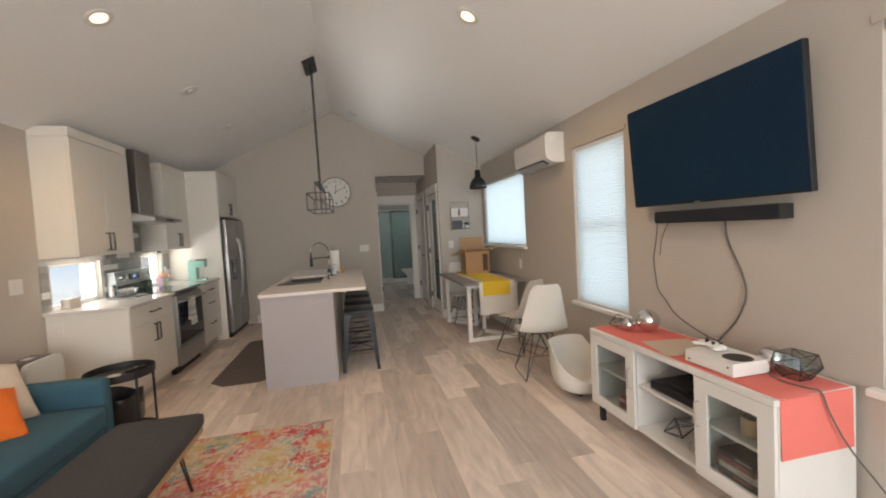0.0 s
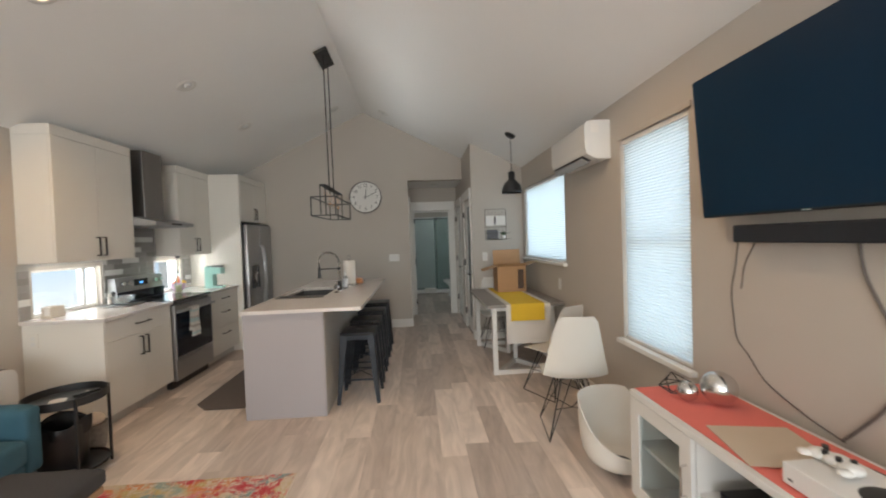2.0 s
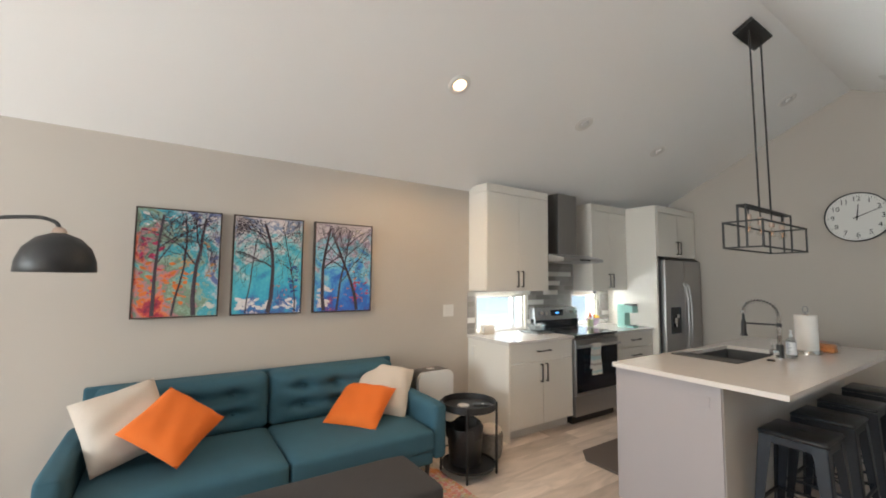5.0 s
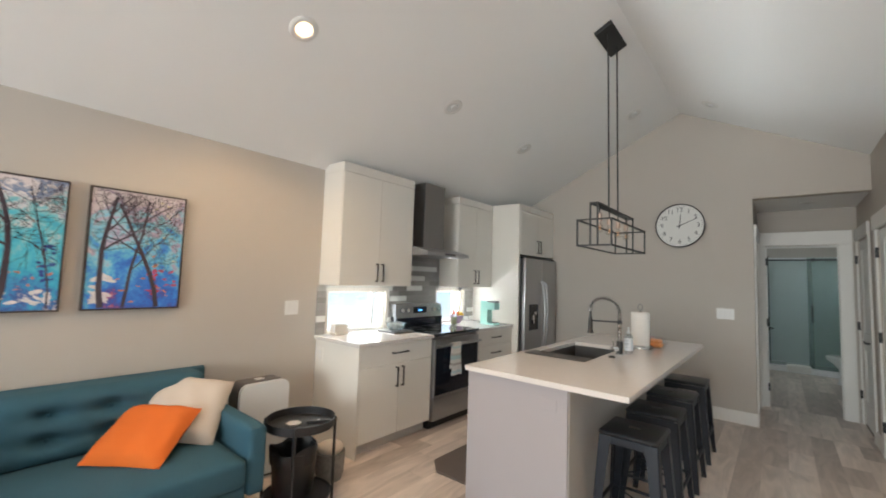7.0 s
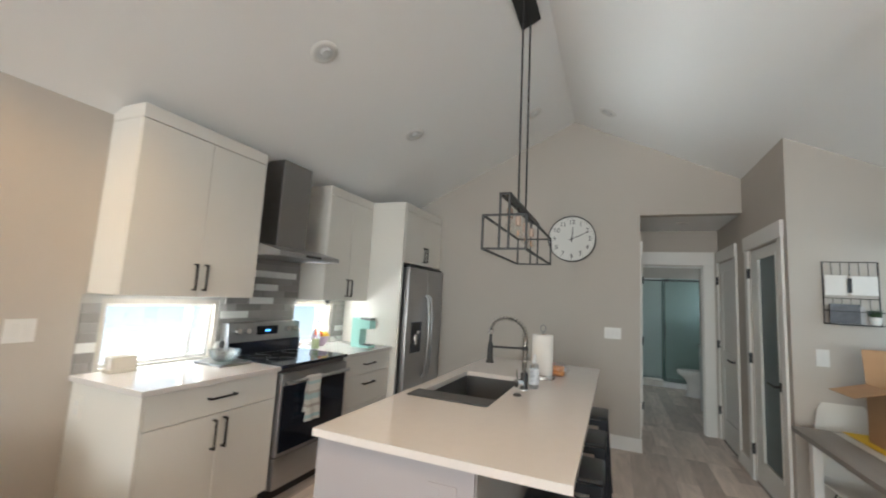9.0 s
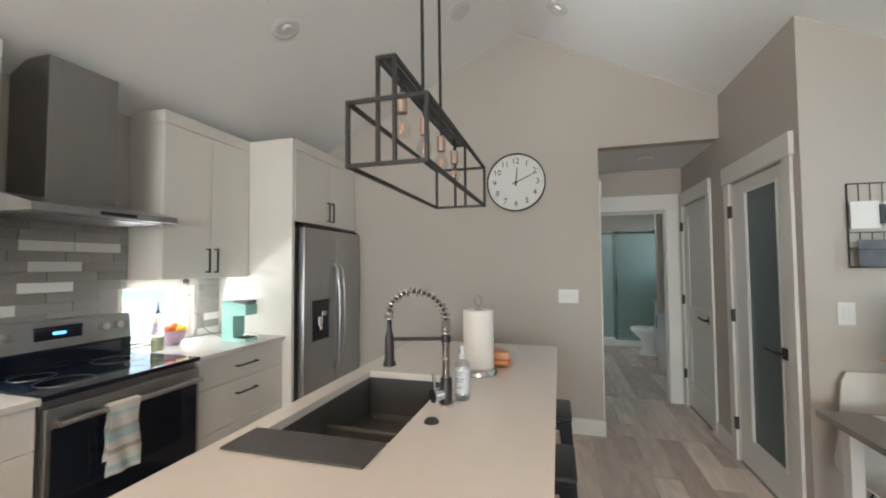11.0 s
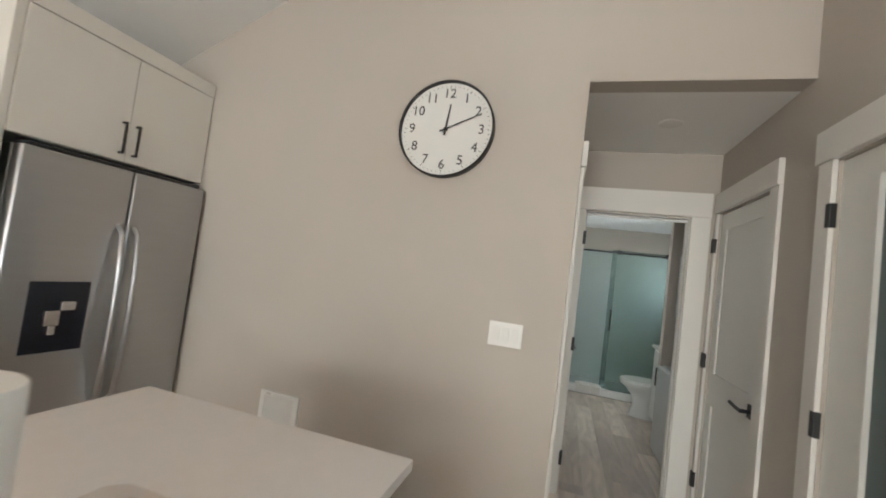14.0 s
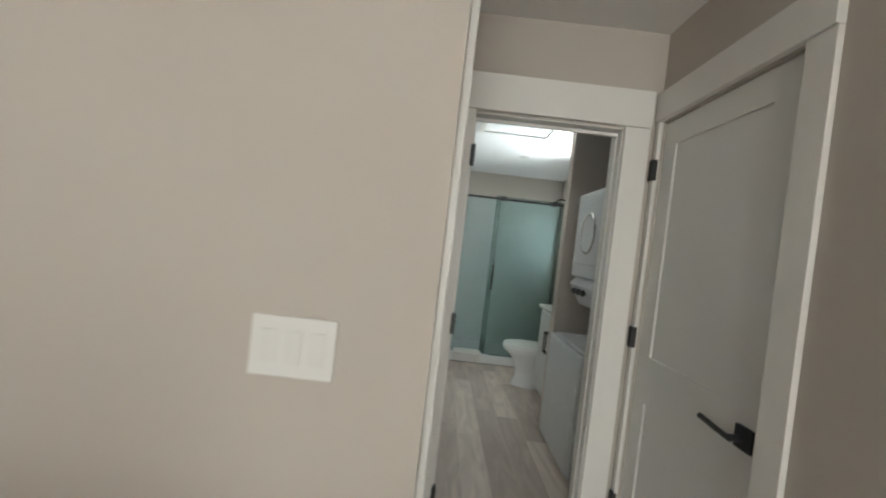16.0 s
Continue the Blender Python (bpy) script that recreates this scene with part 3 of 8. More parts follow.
def lever(parent, x, y, z, way, out=-1):
    h = part("door_handle", box(*sorted((x, x + out * 0.012)), y - 0.034, y + 0.034, z - 0.034, z + 0.034, 0.003), M_BLACK, parent, "square black lever handle")
    bm = cyl((x + out * 0.01, y, z), (x + out * 0.055, y, z), 0.010)
    tube([(x + out * 0.055, y - way * 0.012, z), (x + out * 0.057, y + way * 0.05, z + 0.004), (x + out * 0.056, y + way * 0.125, z + 0.010)], 0.009, 8, bm)
    part("lever", bm, M_BLACK, h, soft=True)


# glazed closet door
d = thing("door_1", (HX1 + 0.03, 7.06, 0), "white door with a tall frosted glass panel, closed", "door", kind="structure")
part("door_leaf", holed("x", HX1 + 0.012, HX1 + 0.050, DOOR1[0] + 0.003, DOOR1[1] - 0.003, 0.01, 2.035, [(6.815, 7.24, 0.22, 1.945)]), M_DOOR, d)
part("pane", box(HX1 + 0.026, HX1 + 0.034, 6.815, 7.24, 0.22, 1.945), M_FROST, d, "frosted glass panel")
bm = box(HX1 + 0.006, HX1 + 0.0125, 6.80, 6.815, 0.21, 1.955)
box(HX1 + 0.006, HX1 + 0.0125, 7.235, 7.25, 0.25, 1.935, bm=bm)
box(HX1 + 0.006, HX1 + 0.0125, 6.815, 7.235, 1.94, 1.955, bm=bm)
box(HX1 + 0.006, HX1 + 0.0125, 6.815, 7.235, 0.21, 0.225, bm=bm)
part("glazing_bead", bm, M_DOOR, d)
for z in (0.27, 1.06, 1.83):
    hinge(HX1 - 0.008, 7.452, z, d)
lever(d, HX1 + 0.012, 6.765, 0.915, 1)

d = thing("door_2", (HX1 + 0.03, 8.29, 0), "white two-panel door with a black lever, closed", "door", kind="structure")
part("door_leaf", holed("x", HX1 + 0.012, HX1 + 0.050, DOOR2[0] + 0.003, DOOR2[1] - 0.003, 0.01, 2.035, [(8.05, 8.555, 0.26, 0.82), (8.05, 8.555, 1.02, 1.93)]), M_DOOR, d)
part("door_panel", box(HX1 + 0.020, HX1 + 0.040, 8.05, 8.555, 0.26, 0.82), M_DOOR, d)
part("door_panel", box(HX1 + 0.020, HX1 + 0.040, 8.05, 8.555, 1.02, 1.93), M_DOOR, d)
for z in (0.325, 1.08, 1.83):
    hinge(HX1 - 0.018, 8.664, z, d)
lever(d, HX1 + 0.012, 7.995, 0.945, 1)

d = thing("door_3", (HX0 - 0.03, 8.17, 0), "white panel door in the hall, closed", "door", kind="structure")
part("door_leaf", holed("x", HX0 - 0.050, HX0 - 0.012, 7.793, 8.547, 0.01, 2.035, [(7.90, 8.44, 0.28, 0.92), (7.90, 8.44, 1.06, 1.92)]), M_DOOR, d)
part("door_panel", box(HX0 - 0.040, HX0 - 0.022, 7.90, 8.44, 0.28, 0.92), M_DOOR, d)
part("door_panel", box(HX0 - 0.040, HX0 - 0.022, 7.90, 8.44, 1.06, 1.92), M_DOOR, d)

d = thing("door_4", (0.73, 9.15, 0), "white bathroom door standing open against the wall", "door", kind="structure")
part("door_leaf", box(0.678, 0.716, YBATH + 0.125, YBATH + 0.81, 0.01, 2.0, 0.003), M_DOOR, d)
for z in (0.25, 1.045, 1.81):
    hinge(0.728, YBATH - 0.013, z, d, 0.010, 0.03)
lever(d, 0.716, YBATH + 0.75, 0.92, -1, out=1)
bm = box(0.7225, 0.732, YBATH + 0.05, YBATH + 0.065, 0, 2.0)
box(1.387, 1.3965, YBATH + 0.05, YBATH + 0.065, 0, 2.0, bm=bm)
box(0.732, 1.387, YBATH + 0.05, YBATH + 0.065, 1.985, 2.0, bm=bm)
structure("trim", bm, M_TRIM, "door stop round the bathroom doorway")
bm = box(0.7222, 0.7272, YBATH + 0.001, YBATH + 0.119, 0, 2.004)
box(1.3918, 1.3968, YBATH + 0.001, YBATH + 0.119, 0, 2.004, bm=bm)
box(0.7273, 1.3917, YBATH + 0.001, YBATH + 0.119, 2.004, 2.0095, bm=bm)
structure("trim", bm, M_TRIM, "white jamb lining the bathroom doorway")

# ---------------- kitchen run along the west wall ----------------
CTR, UPX, BX = 0.914, -2.09, -1.765


def pull(parent, x, y, z, length=0.16, flat=False, out=1):
    r, w = 0.005, length / 2
    if flat:
        pts = [(x, y - w, z), (x + out * 0.03, y - w, z), (x + out * 0.03, y + w, z), (x, y + w, z)]
    else:
        pts = [(x, y, z - w), (x + out * 0.03, y, z - w), (x + out * 0.03, y, z + w), (x, y, z + w)]
    bm = bmesh.new()
    for a, b in zip(pts, pts[1:]):
        lo = [min(p, q) - r for p, q in zip(a, b)]
        hi = [max(p, q) + r for p, q in zip(a, b)]
        box(lo[0], hi[0], lo[1], hi[1], lo[2], hi[2], bm=bm)
    part("handle", bm, M_BRONZE, parent, "dark bronze bar handle")


def wall_cabinet(y0, y1, z0, z1, xf, label):
    c = thing("wall_cabinet", (XL, (y0 + y1) / 2, z0), label, "cabinet", "wall cabinets of the kitchen")
    part("body", box(XL + 0.002, xf - 0.021, y0, y1, z0, z1 - 0.085), M_CAB, c)
    part("cornice", box(XL + 0.002, xf, y0 - 0.002, y1 + 0.001, z1 - 0.083, z1, 0.003), M_CAB, c)
    ym = (y0 + y1) / 2
    for a, b, hy in ((y0 + 0.002, ym - 0.0015, ym - 0.035), (ym + 0.0015, y1 - 0.002, ym + 0.035)):
        dr = part("door", box(xf - 0.020, xf, a, b, z0 + 0.002, z1 - 0.088, 0.002), M_CAB, c)
        pull(dr, xf, hy, z0 + 0.125)
    return c


wall_cabinet(4.20, 5.10, 1.37, 2.475, UPX, "white wall cabinet with two flat doors and bronze pulls")
wall_cabinet(5.885, 6.622, 1.365, 2.455, UPX, "white wall cabinet with two flat doors beside the hood")
fc = wall_cabinet(6.662, 7.625, 1.80, 2.455, -1.685, "deep white cabinet with two doors above the refrigerator")
tp = thing("tall_panel", (-2.07, 6.68, 0), "tall white end panel beside the refrigerator", "cabinet panel")
part("panel", box(XL + 0.002, -1.69, 6.625, 6.660, 0.0, 2.455, 0.002), M_CAB, tp)


def base_cabinet(y0, y1, drawers, label, left_end=False):
    c = thing("base_cabinet", (-2.07, (y0 + y1) / 2, 0), label, "cabinet", "base cabinets of the kitchen")
    part("body", box(XL + 0.002, BX - 0.021, y0, y1, 0.10, CTR - 0.032), M_CAB, c)
    part("toe_kick", box(XL + 0.05, BX - 0.075, y0 + 0.001, y1 - 0.001, 0, 0.099), M_TOE, c)
    if left_end:
        part("end_panel", box(XL + 0.004, BX, y0 - 0.019, y0 - 0.001, 0, CTR - 0.032, 0.002), M_CAB, c)
    if drawers == 3:
        for a, b in ((0.104, 0.425), (0.429, 0.700), (0.704, 0.878)):
            dr = part("drawer", box(BX - 0.020, BX, y0 + 0.002, y1 - 0.002, a, b, 0.002), M_CAB, c)
            pull(dr, BX, (y0 + y1) / 2, b - 0.085, 0.17, True)
    else:
        dr = part("drawer", box(BX - 0.020, BX, y0 + 0.002, y1 - 0.002, 0.704, 0.878, 0.002), M_CAB, c)
        pull(dr, BX, (y0 + y1) / 2, 0.80, 0.17, True)
        ym = (y0 + y1) / 2
        for a, b, hy in ((y0 + 0.002, ym - 0.0015, ym - 0.035), (ym + 0.0015, y1 - 0.002, ym + 0.035)):
            dr = part("door", box(BX - 0.020, BX, a, b, 0.104, 0.700, 0.002), M_CAB, c)
            pull(dr, BX, hy, 0.59)


base_cabinet(4.215, 5.085, 1, "white base cabinet with a drawer above two doors", True)
base_cabinet(5.855, 6.622, 3, "white base cabinet with three wide drawers")
for y0, y1 in ((4.175, 5.088), (5.852, 6.623)):
    w = thing("worktop", (-2.07, (y0 + y1) / 2, CTR - 0.03), "polished white quartz worktop on the base cabinets", "worktop", "kitchen worktops")
    part("slab", box(XL + 0.002, BX + 0.025, y0, y1, CTR - 0.03, CTR, 0.003), M_QUARTZ, w)

eo = thing("wall_outlet", (-2.295, 4.195, 0.755), "cream outlet plate on the end of the cabinet", "outlet")
part("plate", box(-2.335, -2.257, 4.190, 4.1955, 0.695, 0.813, 0.002), M_CAB, eo)
for z in (0.732, 0.776):
    part("socket", box(-2.312, -2.280, 4.1885, 4.1898, z - 0.014, z + 0.014, 0.0004), M_WHITE, eo)

# range
r = thing("range", (-2.05, 5.47, 0), "stainless electric range with a black glass top", "stove")
part("body", box(XL + 0.02, -1.775, 5.096, 5.844, 0.08, 0.895), M_STEELD, r)
part("cooktop", box(XL + 0.09, -1.735, 5.092, 5.848, 0.897, 0.920, 0.004), M_BLACKGL, r, "black glass cooktop")
dr = part("oven_door", box(-1.774, -1.735, 5.10, 5.84, 0.30, 0.86, 0.004), M_STEEL, r, "stainless oven door")
part("oven_glass", box(-1.736, -1.732, 5.120, 5.820, 0.325, 0.775), M_BLACKGL, dr, "dark oven window")
bm = cyl((-1.69, 5.125, 0.80), (-1.69, 5.815, 0.80), 0.013)
cyl((-1.735, 5.145, 0.80), (-1.69, 5.145, 0.80), 0.010, bm=bm)
cyl((-1.735, 5.795, 0.80), (-1.69, 5.795, 0.80), 0.010, bm=bm)
part("handle", bm, M_STEEL, dr, soft=True)
part("drawer", box(-1.774, -1.738, 5.10, 5.84, 0.085, 0.292, 0.004), M_STEEL, r)
part("foot_rail", box(-2.3, -1.80, 5.11, 5.83, 0.0, 0.079), M_BLACK, r)
bg = part("control_panel", prism([(XL + 0.012, 0.90), (XL + 0.11, 0.90), (XL + 0.085, 1.165), (XL + 0.012, 1.165)], "y", 5.094, 5.846), M_STEEL, r, "stainless control panel with four knobs")
part("control_lower", box(XL + 0.095, XL + 0.112, 5.10, 5.84, 0.921, 1.02, 0.002), M_BLACKGL, bg)
part("display", box(XL + 0.082, XL + 0.0965, 5.36, 5.58, 1.065, 1.135, 0.002), M_BLACKGL, bg, "dark display")
part("display_digits", box(XL + 0.0966, XL + 0.0972, 5.44, 5.50, 1.09, 1.105), glow("blue_digits", (0.1, 0.35, 0.9), 1.0), bg)
for y in (5.17, 5.255, 5.685, 5.77):
    part("knob", cyl((XL + 0.088, y, 1.10), (XL + 0.125, y, 1.104), 0.024, 0.021, 20), M_CHROME, bg, soft=True)
for y, x, rr in ((5.28, -1.92, 0.11), (5.66, -1.92, 0.09), (5.28, -2.15, 0.085), (5.66, -2.15, 0.105)):
    part("burner_ring", tube([(x + rr * math.cos(a), y + rr * math.sin(a), 0.9203) for a in np.linspace(0, math.tau, 33)[:-1]], 0.0012, 4, closed=True), M_STEELD, r)

# hood
h = thing("range_hood", (-2.15, 5.47, 1.68), "stainless chimney range hood above the stove", "range hood")
part("canopy", prism([(XL + 0.002, 1.70), (-1.875, 1.70), (-1.875, 1.735), (-1.90, 1.742), (-2.10, 1.79), (XL + 0.002, 1.79)], "y", 5.105, 5.80), M_STEEL, h)
part("filter", box(XL + 0.05, -1.92, 5.13, 5.77, 1.694, 1.699), M_STEELD, h)
part("chimney", box(XL + 0.002, -2.09, 5.275, 5.60, 1.785, 2.50, 0.002), M_STEELD, h)
part("button_strip", box(-1.876, -1.873, 5.38, 5.56, 1.708, 1.726), M_BLACK, h)

# refrigerator
f = thing("refrigerator", (-2.0, 7.17, 0), "stainless side-by-side refrigerator with a water dispenser", "refrigerator")
part("body", box(XL + 0.03, -1.690, 6.69, 7.61, 0.02, 1.755), M_STEELD, f)
part("hinge_cover", box(-1.74, -1.64, 6.72, 7.58, 1.756, 1.778, 0.006), M_BLACK, f)
part("grille", box(-1.70, -1.655, 6.70, 7.60, 0.0, 0.07), M_BLACK, f)
for a, b, nm in ((6.692, 7.166, "freezer_door"), (7.174, 7.608, "fridge_door")):
    dr = part(nm, box(-1.688, -1.622, a, b, 0.075, 1.757, 0.012, seg=3), M_STEEL, f, soft=True)
    hy = 7.130 if nm == "freezer_door" else 7.212
    pts = [(-1.624, hy, 0.54), (-1.585, hy, 0.58), (-1.565, hy, 0.80), (-1.560, hy, 1.0), (-1.565, hy, 1.22), (-1.585, hy, 1.42), (-1.624, hy, 1.46)]
    part("handle", tube(pts, 0.014, 10), M_STEEL, dr, soft=True)
    if nm == "freezer_door":
        dp = part("dispenser", box(-1.6225, -1.6165, 6.80, 7.045, 0.835, 1.165, 0.003), M_BLACKGL, dr, "black water and ice dispenser with steel paddles")
        bm = box(-1.6164, -1.606, 6.87, 6.93, 0.96, 1.03, 0.004)
        box(-1.6164, -1.609, 6.93, 6.99, 1.03, 1.07, 0.003, bm)
        box(-1.6164, -1.600, 6.885, 6.915, 0.92, 0.96, 0.004, bm)
        part("paddle", bm, M_CHROME, dr)



def hazy_sky():
    """Bright hazy daylight, bluer towards the top."""
    m = glow("bright_outdoors", (0.86, 0.93, 1.0), 0.36)
    t = m.node_tree
    co, sep, mr, mx = (t.nodes.new(k) for k in ("ShaderNodeTexCoord", "ShaderNodeSeparateXYZ", "ShaderNodeMapRange", "ShaderNodeMix"))
    mx.data_type = "RGBA"
    mx.inputs["A"].default_value, mx.inputs["B"].default_value = (1.0, 1.0, 0.99, 1), (0.62, 0.78, 1.0, 1)
    t.nodes["Principled BSDF"].inputs["Base Color"].default_value = (0.02, 0.02, 0.02, 1)
    mr.inputs["From Min"].default_value, mr.inputs["From Max"].default_value = 0.75, 1.25
    t.links.new(co.outputs["Object"], sep.inputs[0])
    t.links.new(sep.outputs["Z"], mr.inputs["Value"])
    t.links.new(mr.outputs[0], mx.inputs["Factor"])
    t.links.new(mx.outputs["Result"], t.nodes["Principled BSDF"].inputs["Emission Color"])
    return m


# backdrop of bright sky beyond the worktop windows
structure("backdrop", box(-3.30, -3.28, 3.4, 7.4, 0.2, 2.2), hazy_sky(), "bright hazy daylight beyond the kitchen windows")

# ---------------- island ----------------
isl = thing("kitchen_island", (-0.38, 5.45, 0), "grey-panelled kitchen island carrying a white quartz top", "kitchen island")
bm = box(-0.69, -0.05, 4.245, 6.66, 0.0, 0.66)
box(-0.69, -0.05, 4.245, 5.04, 0.66, 0.882, bm=bm)
box(-0.69, -0.05, 5.85, 6.66, 0.66, 0.882, bm=bm)
box(-0.69, -0.66, 5.04, 5.85, 0.66, 0.882, bm=bm)
box(-0.17, -0.05, 5.04, 5.85, 0.66, 0.882, bm=bm)
bmesh.ops.remove_doubles(bm, verts=bm.verts, dist=1e-5)
part("body", bm, M_ISL, isl)
part("end_panel", box(-0.700, -0.040, 4.228, 4.243, 0.0, 0.882, 0.002), M_ISL, isl)
part("back_panel", box(-0.049, -0.036, 4.244, 6.66, 0.0, 0.882, 0.002), mat("island_back", (0.44, 0.415, 0.385), 0.6, var=0.03, scale=3), isl, "pale grey seating-side panel")
op = part("outlet_plate", box(-0.21, -0.10, 4.222, 4.2275, 0.75, 0.815, 0.002), M_ISL, isl)
part("socket", box(-0.195, -0.163, 4.2205, 4.2219, 0.766, 0.80), M_ISL, op)
part("socket", box(-0.147, -0.115, 4.2205, 4.2219, 0.766, 0.80), M_ISL, op)
SX0, SX1, SY0, SY1 = -0.63, -0.20, 5.07, 5.82
top = thing("island_worktop", (-0.22, 5.45, 0.884), "polished white quartz island top with a sink cut-out", "worktop")
bm = bmesh.new()
for a in ((-0.712, 0.280, 4.203, SY0), (-0.712, 0.280, SY1, 6.70), (-0.712, SX0, SY0, SY1), (SX1, 0.280, SY0, SY1)):
    box(*a, 0.884, 0.914, bm=bm)
bmesh.ops.remove_doubles(bm, verts=bm.verts, dist=1e-5)
part("slab", bm, M_QUARTZ, top)
sk = thing("sink", (-0.415, 5.45, 0.70), "dark grey composite double-bowl sink set into the island", "sink")


def basin(x0, x1, y0, y1, zt, zb, t=0.01):
    """An open bowl with walls t thick, in one piece."""
    bm = bmesh.new()

    def ring(d, z):
        return [bm.verts.new(p) for p in ((x0 + d, y0 + d, z), (x1 - d, y0 + d, z), (x1 - d, y1 - d, z), (x0 + d, y1 - d, z))]

    loops = [ring(0.012, zb), ring(0, zb + 0.012), ring(0, zt), ring(t, zt), ring(t + 0.004, zb + t + 0.02), ring(t + 0.024, zb + t)]
    for a, b in zip(loops, loops[1:]):
        for k in range(4):
            bm.faces.new((a[k], a[(k + 1) % 4], b[(k + 1) % 4], b[k]))
    bm.faces.new(loops[0][::-1])
    bm.faces.new(loops[-1])
    return bm


part("bowl", basin(SX0 - 0.006, SX1 + 0.006, SY0 - 0.006, SY1 + 0.006, 0.883, 0.68), M_SINK, sk)
part("divider", box(SX0 + 0.006, SX1 - 0.006, 5.395, 5.425, 0.688, 0.80, 0.010), M_SINK, sk)
for y, z in ((5.23, 0.6905), (5.60, 0.6905)):
    part("drain", lathe([(0.001, 0.003), (0.018, 0.004), (0.020, 0.012), (0.030, 0.012), (0.032, 0.004), (0.046, 0.007), (0.052, 0.0), (0.001, 0.0)], (-0.45, y, z), 28), M_CHROME, sk, soft=True)
dm = thing("drying_mat", (-0.42, 4.97, 0.914), "thin grey rectangular drying mat beside the sink", "drying mat")
part("mat", box(-0.66, -0.20, 4.90, 5.055, 0.9145, 0.922, 0.003), M_SINK, dm)
ah = thing("air_switch", (-0.125, 5.257, 0.914), "small black round button set in the worktop", "button")
part("cap", lathe([(0.001, 0.012), (0.018, 0.012), (0.024, 0.006), (0.026, 0.0)], (-0.125, 5.257, 0.9145), 20), M_BLACK, ah, soft=True)
as_ = thing("soap_dispenser_cap", (-0.105, 5.66, 0.914), "black round sink accessory on the worktop", "sink accessory")
part("cap", lathe([(0.001, 0.03), (0.016, 0.03), (0.02, 0.02), (0.024, 0.0)], (-0.105, 5.66, 0.9145), 20), M_BLACK, as_, soft=True)

# spring faucet
M_COIL = mat("coil_steel", (0.52, 0.49, 0.46), 0.26, metal=1.0, var=0.08, scale=20)
FX, FY = -0.122, 5.435
fa = thing("faucet", (FX, FY, 0.914), "black and steel spring-neck kitchen faucet", "faucet")
part("base", lathe([(0.001, 0.0), (0.028, 0.0), (0.028, 0.01), (0.023, 0.015), (0.023, 0.10), (0.019, 0.105), (0.001, 0.105)], (FX, FY, 0.9145), 20), M_BLACK, fa, soft=True)
part("foot_ring", lathe([(0.0284, 0.0), (0.031, 0.0), (0.031, 0.007), (0.0284, 0.009)], (FX, FY, 0.9145), 24), M_CHROME, fa, "steel ring at the foot", soft=True)
part("stem", cyl((FX, FY, 1.018), (FX, FY, 1.19), 0.0135, seg=14), M_COIL, fa, "ribbed steel stem", soft=True)
bm = bmesh.new()
for i in range(24):
    lathe([(0.0138, -0.0026), (0.0170, 0.0), (0.0138, 0.0026)], (FX, FY, 1.024 + i * 0.0068), 12, bm)
tagged(part("stem_ribbing", bm, M_COIL, fa, soft=True), kind="stuff")
part("collar", cyl((FX, FY, 1.152), (FX, FY, 1.178), 0.019, seg=16), M_BLACK, fa)
arc = []
HXd, HYd = -0.328, 5.37
for i in range(121):
    u = i / 120
    if u < 0.22:
        k = u / 0.22
        arc.append(Vector((FX, FY, 1.19 + 0.045 * k)))
    elif u < 0.86:
        a = math.pi * (u - 0.22) / 0.64
        s = 0.5 - 0.5 * math.cos(a)
        arc.append(Vector((FX + (HXd - FX) * s, FY + (HYd - FY) * s, 1.235 + 0.025 * s + 0.098 * math.sin(a))))
    else:
        arc.append(Vector((HXd, HYd, 1.26 - 0.012 * (u - 0.86) / 0.14)))
part("hose", tube(arc[::4], 0.007, 8), M_BLACK, fa, soft=True)
coil = []
turns, n = 27, 648
for i in range(n):
    u = i / (n - 1) * (len(arc) - 1)
    k = min(int(u), len(arc) - 2)
    p, q = arc[k], arc[k + 1]
    c, d = p.lerp(q, u - k), (q - p).normalized()
    e1 = d.cross(Vector((0.35, -0.93, 0.02))).normalized()
    e2 = d.cross(e1)
    a = math.tau * turns * i / n
    coil.append(c + 0.0165 * (math.cos(a) * e1 + math.sin(a) * e2))
part("spring", tube(coil, 0.0029, 6), M_COIL, fa, "open steel spring round the hose", soft=True)
sh = part("spray_head", lathe([(0.001, 0.0), (0.025, 0.0), (0.024, 0.012), (0.0185, 0.02), (0.0175, 0.105), (0.012, 0.125), (0.009, 0.135), (0.009, 0.175), (0.014, 0.18), (0.014, 0.2), (0.001, 0.2)], (HXd, HYd, 1.066), 18), M_BLACK, fa, "black spray head", soft=True)
part("nozzle_ring", lathe([(0.0095, 0.0), (0.017, 0.0), (0.017, 0.026), (0.0095, 0.026)], (HXd, HYd, 1.242), 18), M_CHROME, sh, soft=True)
part("dock_arm", tube([(FX, FY, 1.165), (HXd, HYd, 1.165)], 0.007, 10), M_BLACK, fa, soft=True)
lv = part("lever", cyl((FX - 0.016, FY - 0.016, 0.958), (FX - 0.040, FY - 0.046, 0.958), 0.025, seg=28), M_CHROME, fa, soft=True)
part("lever_pin", tube([(FX - 0.034, FY - 0.036, 0.98), (FX - 0.040, FY - 0.038, 1.042)], 0.0055, 8), M_CHROME, lv, soft=True)

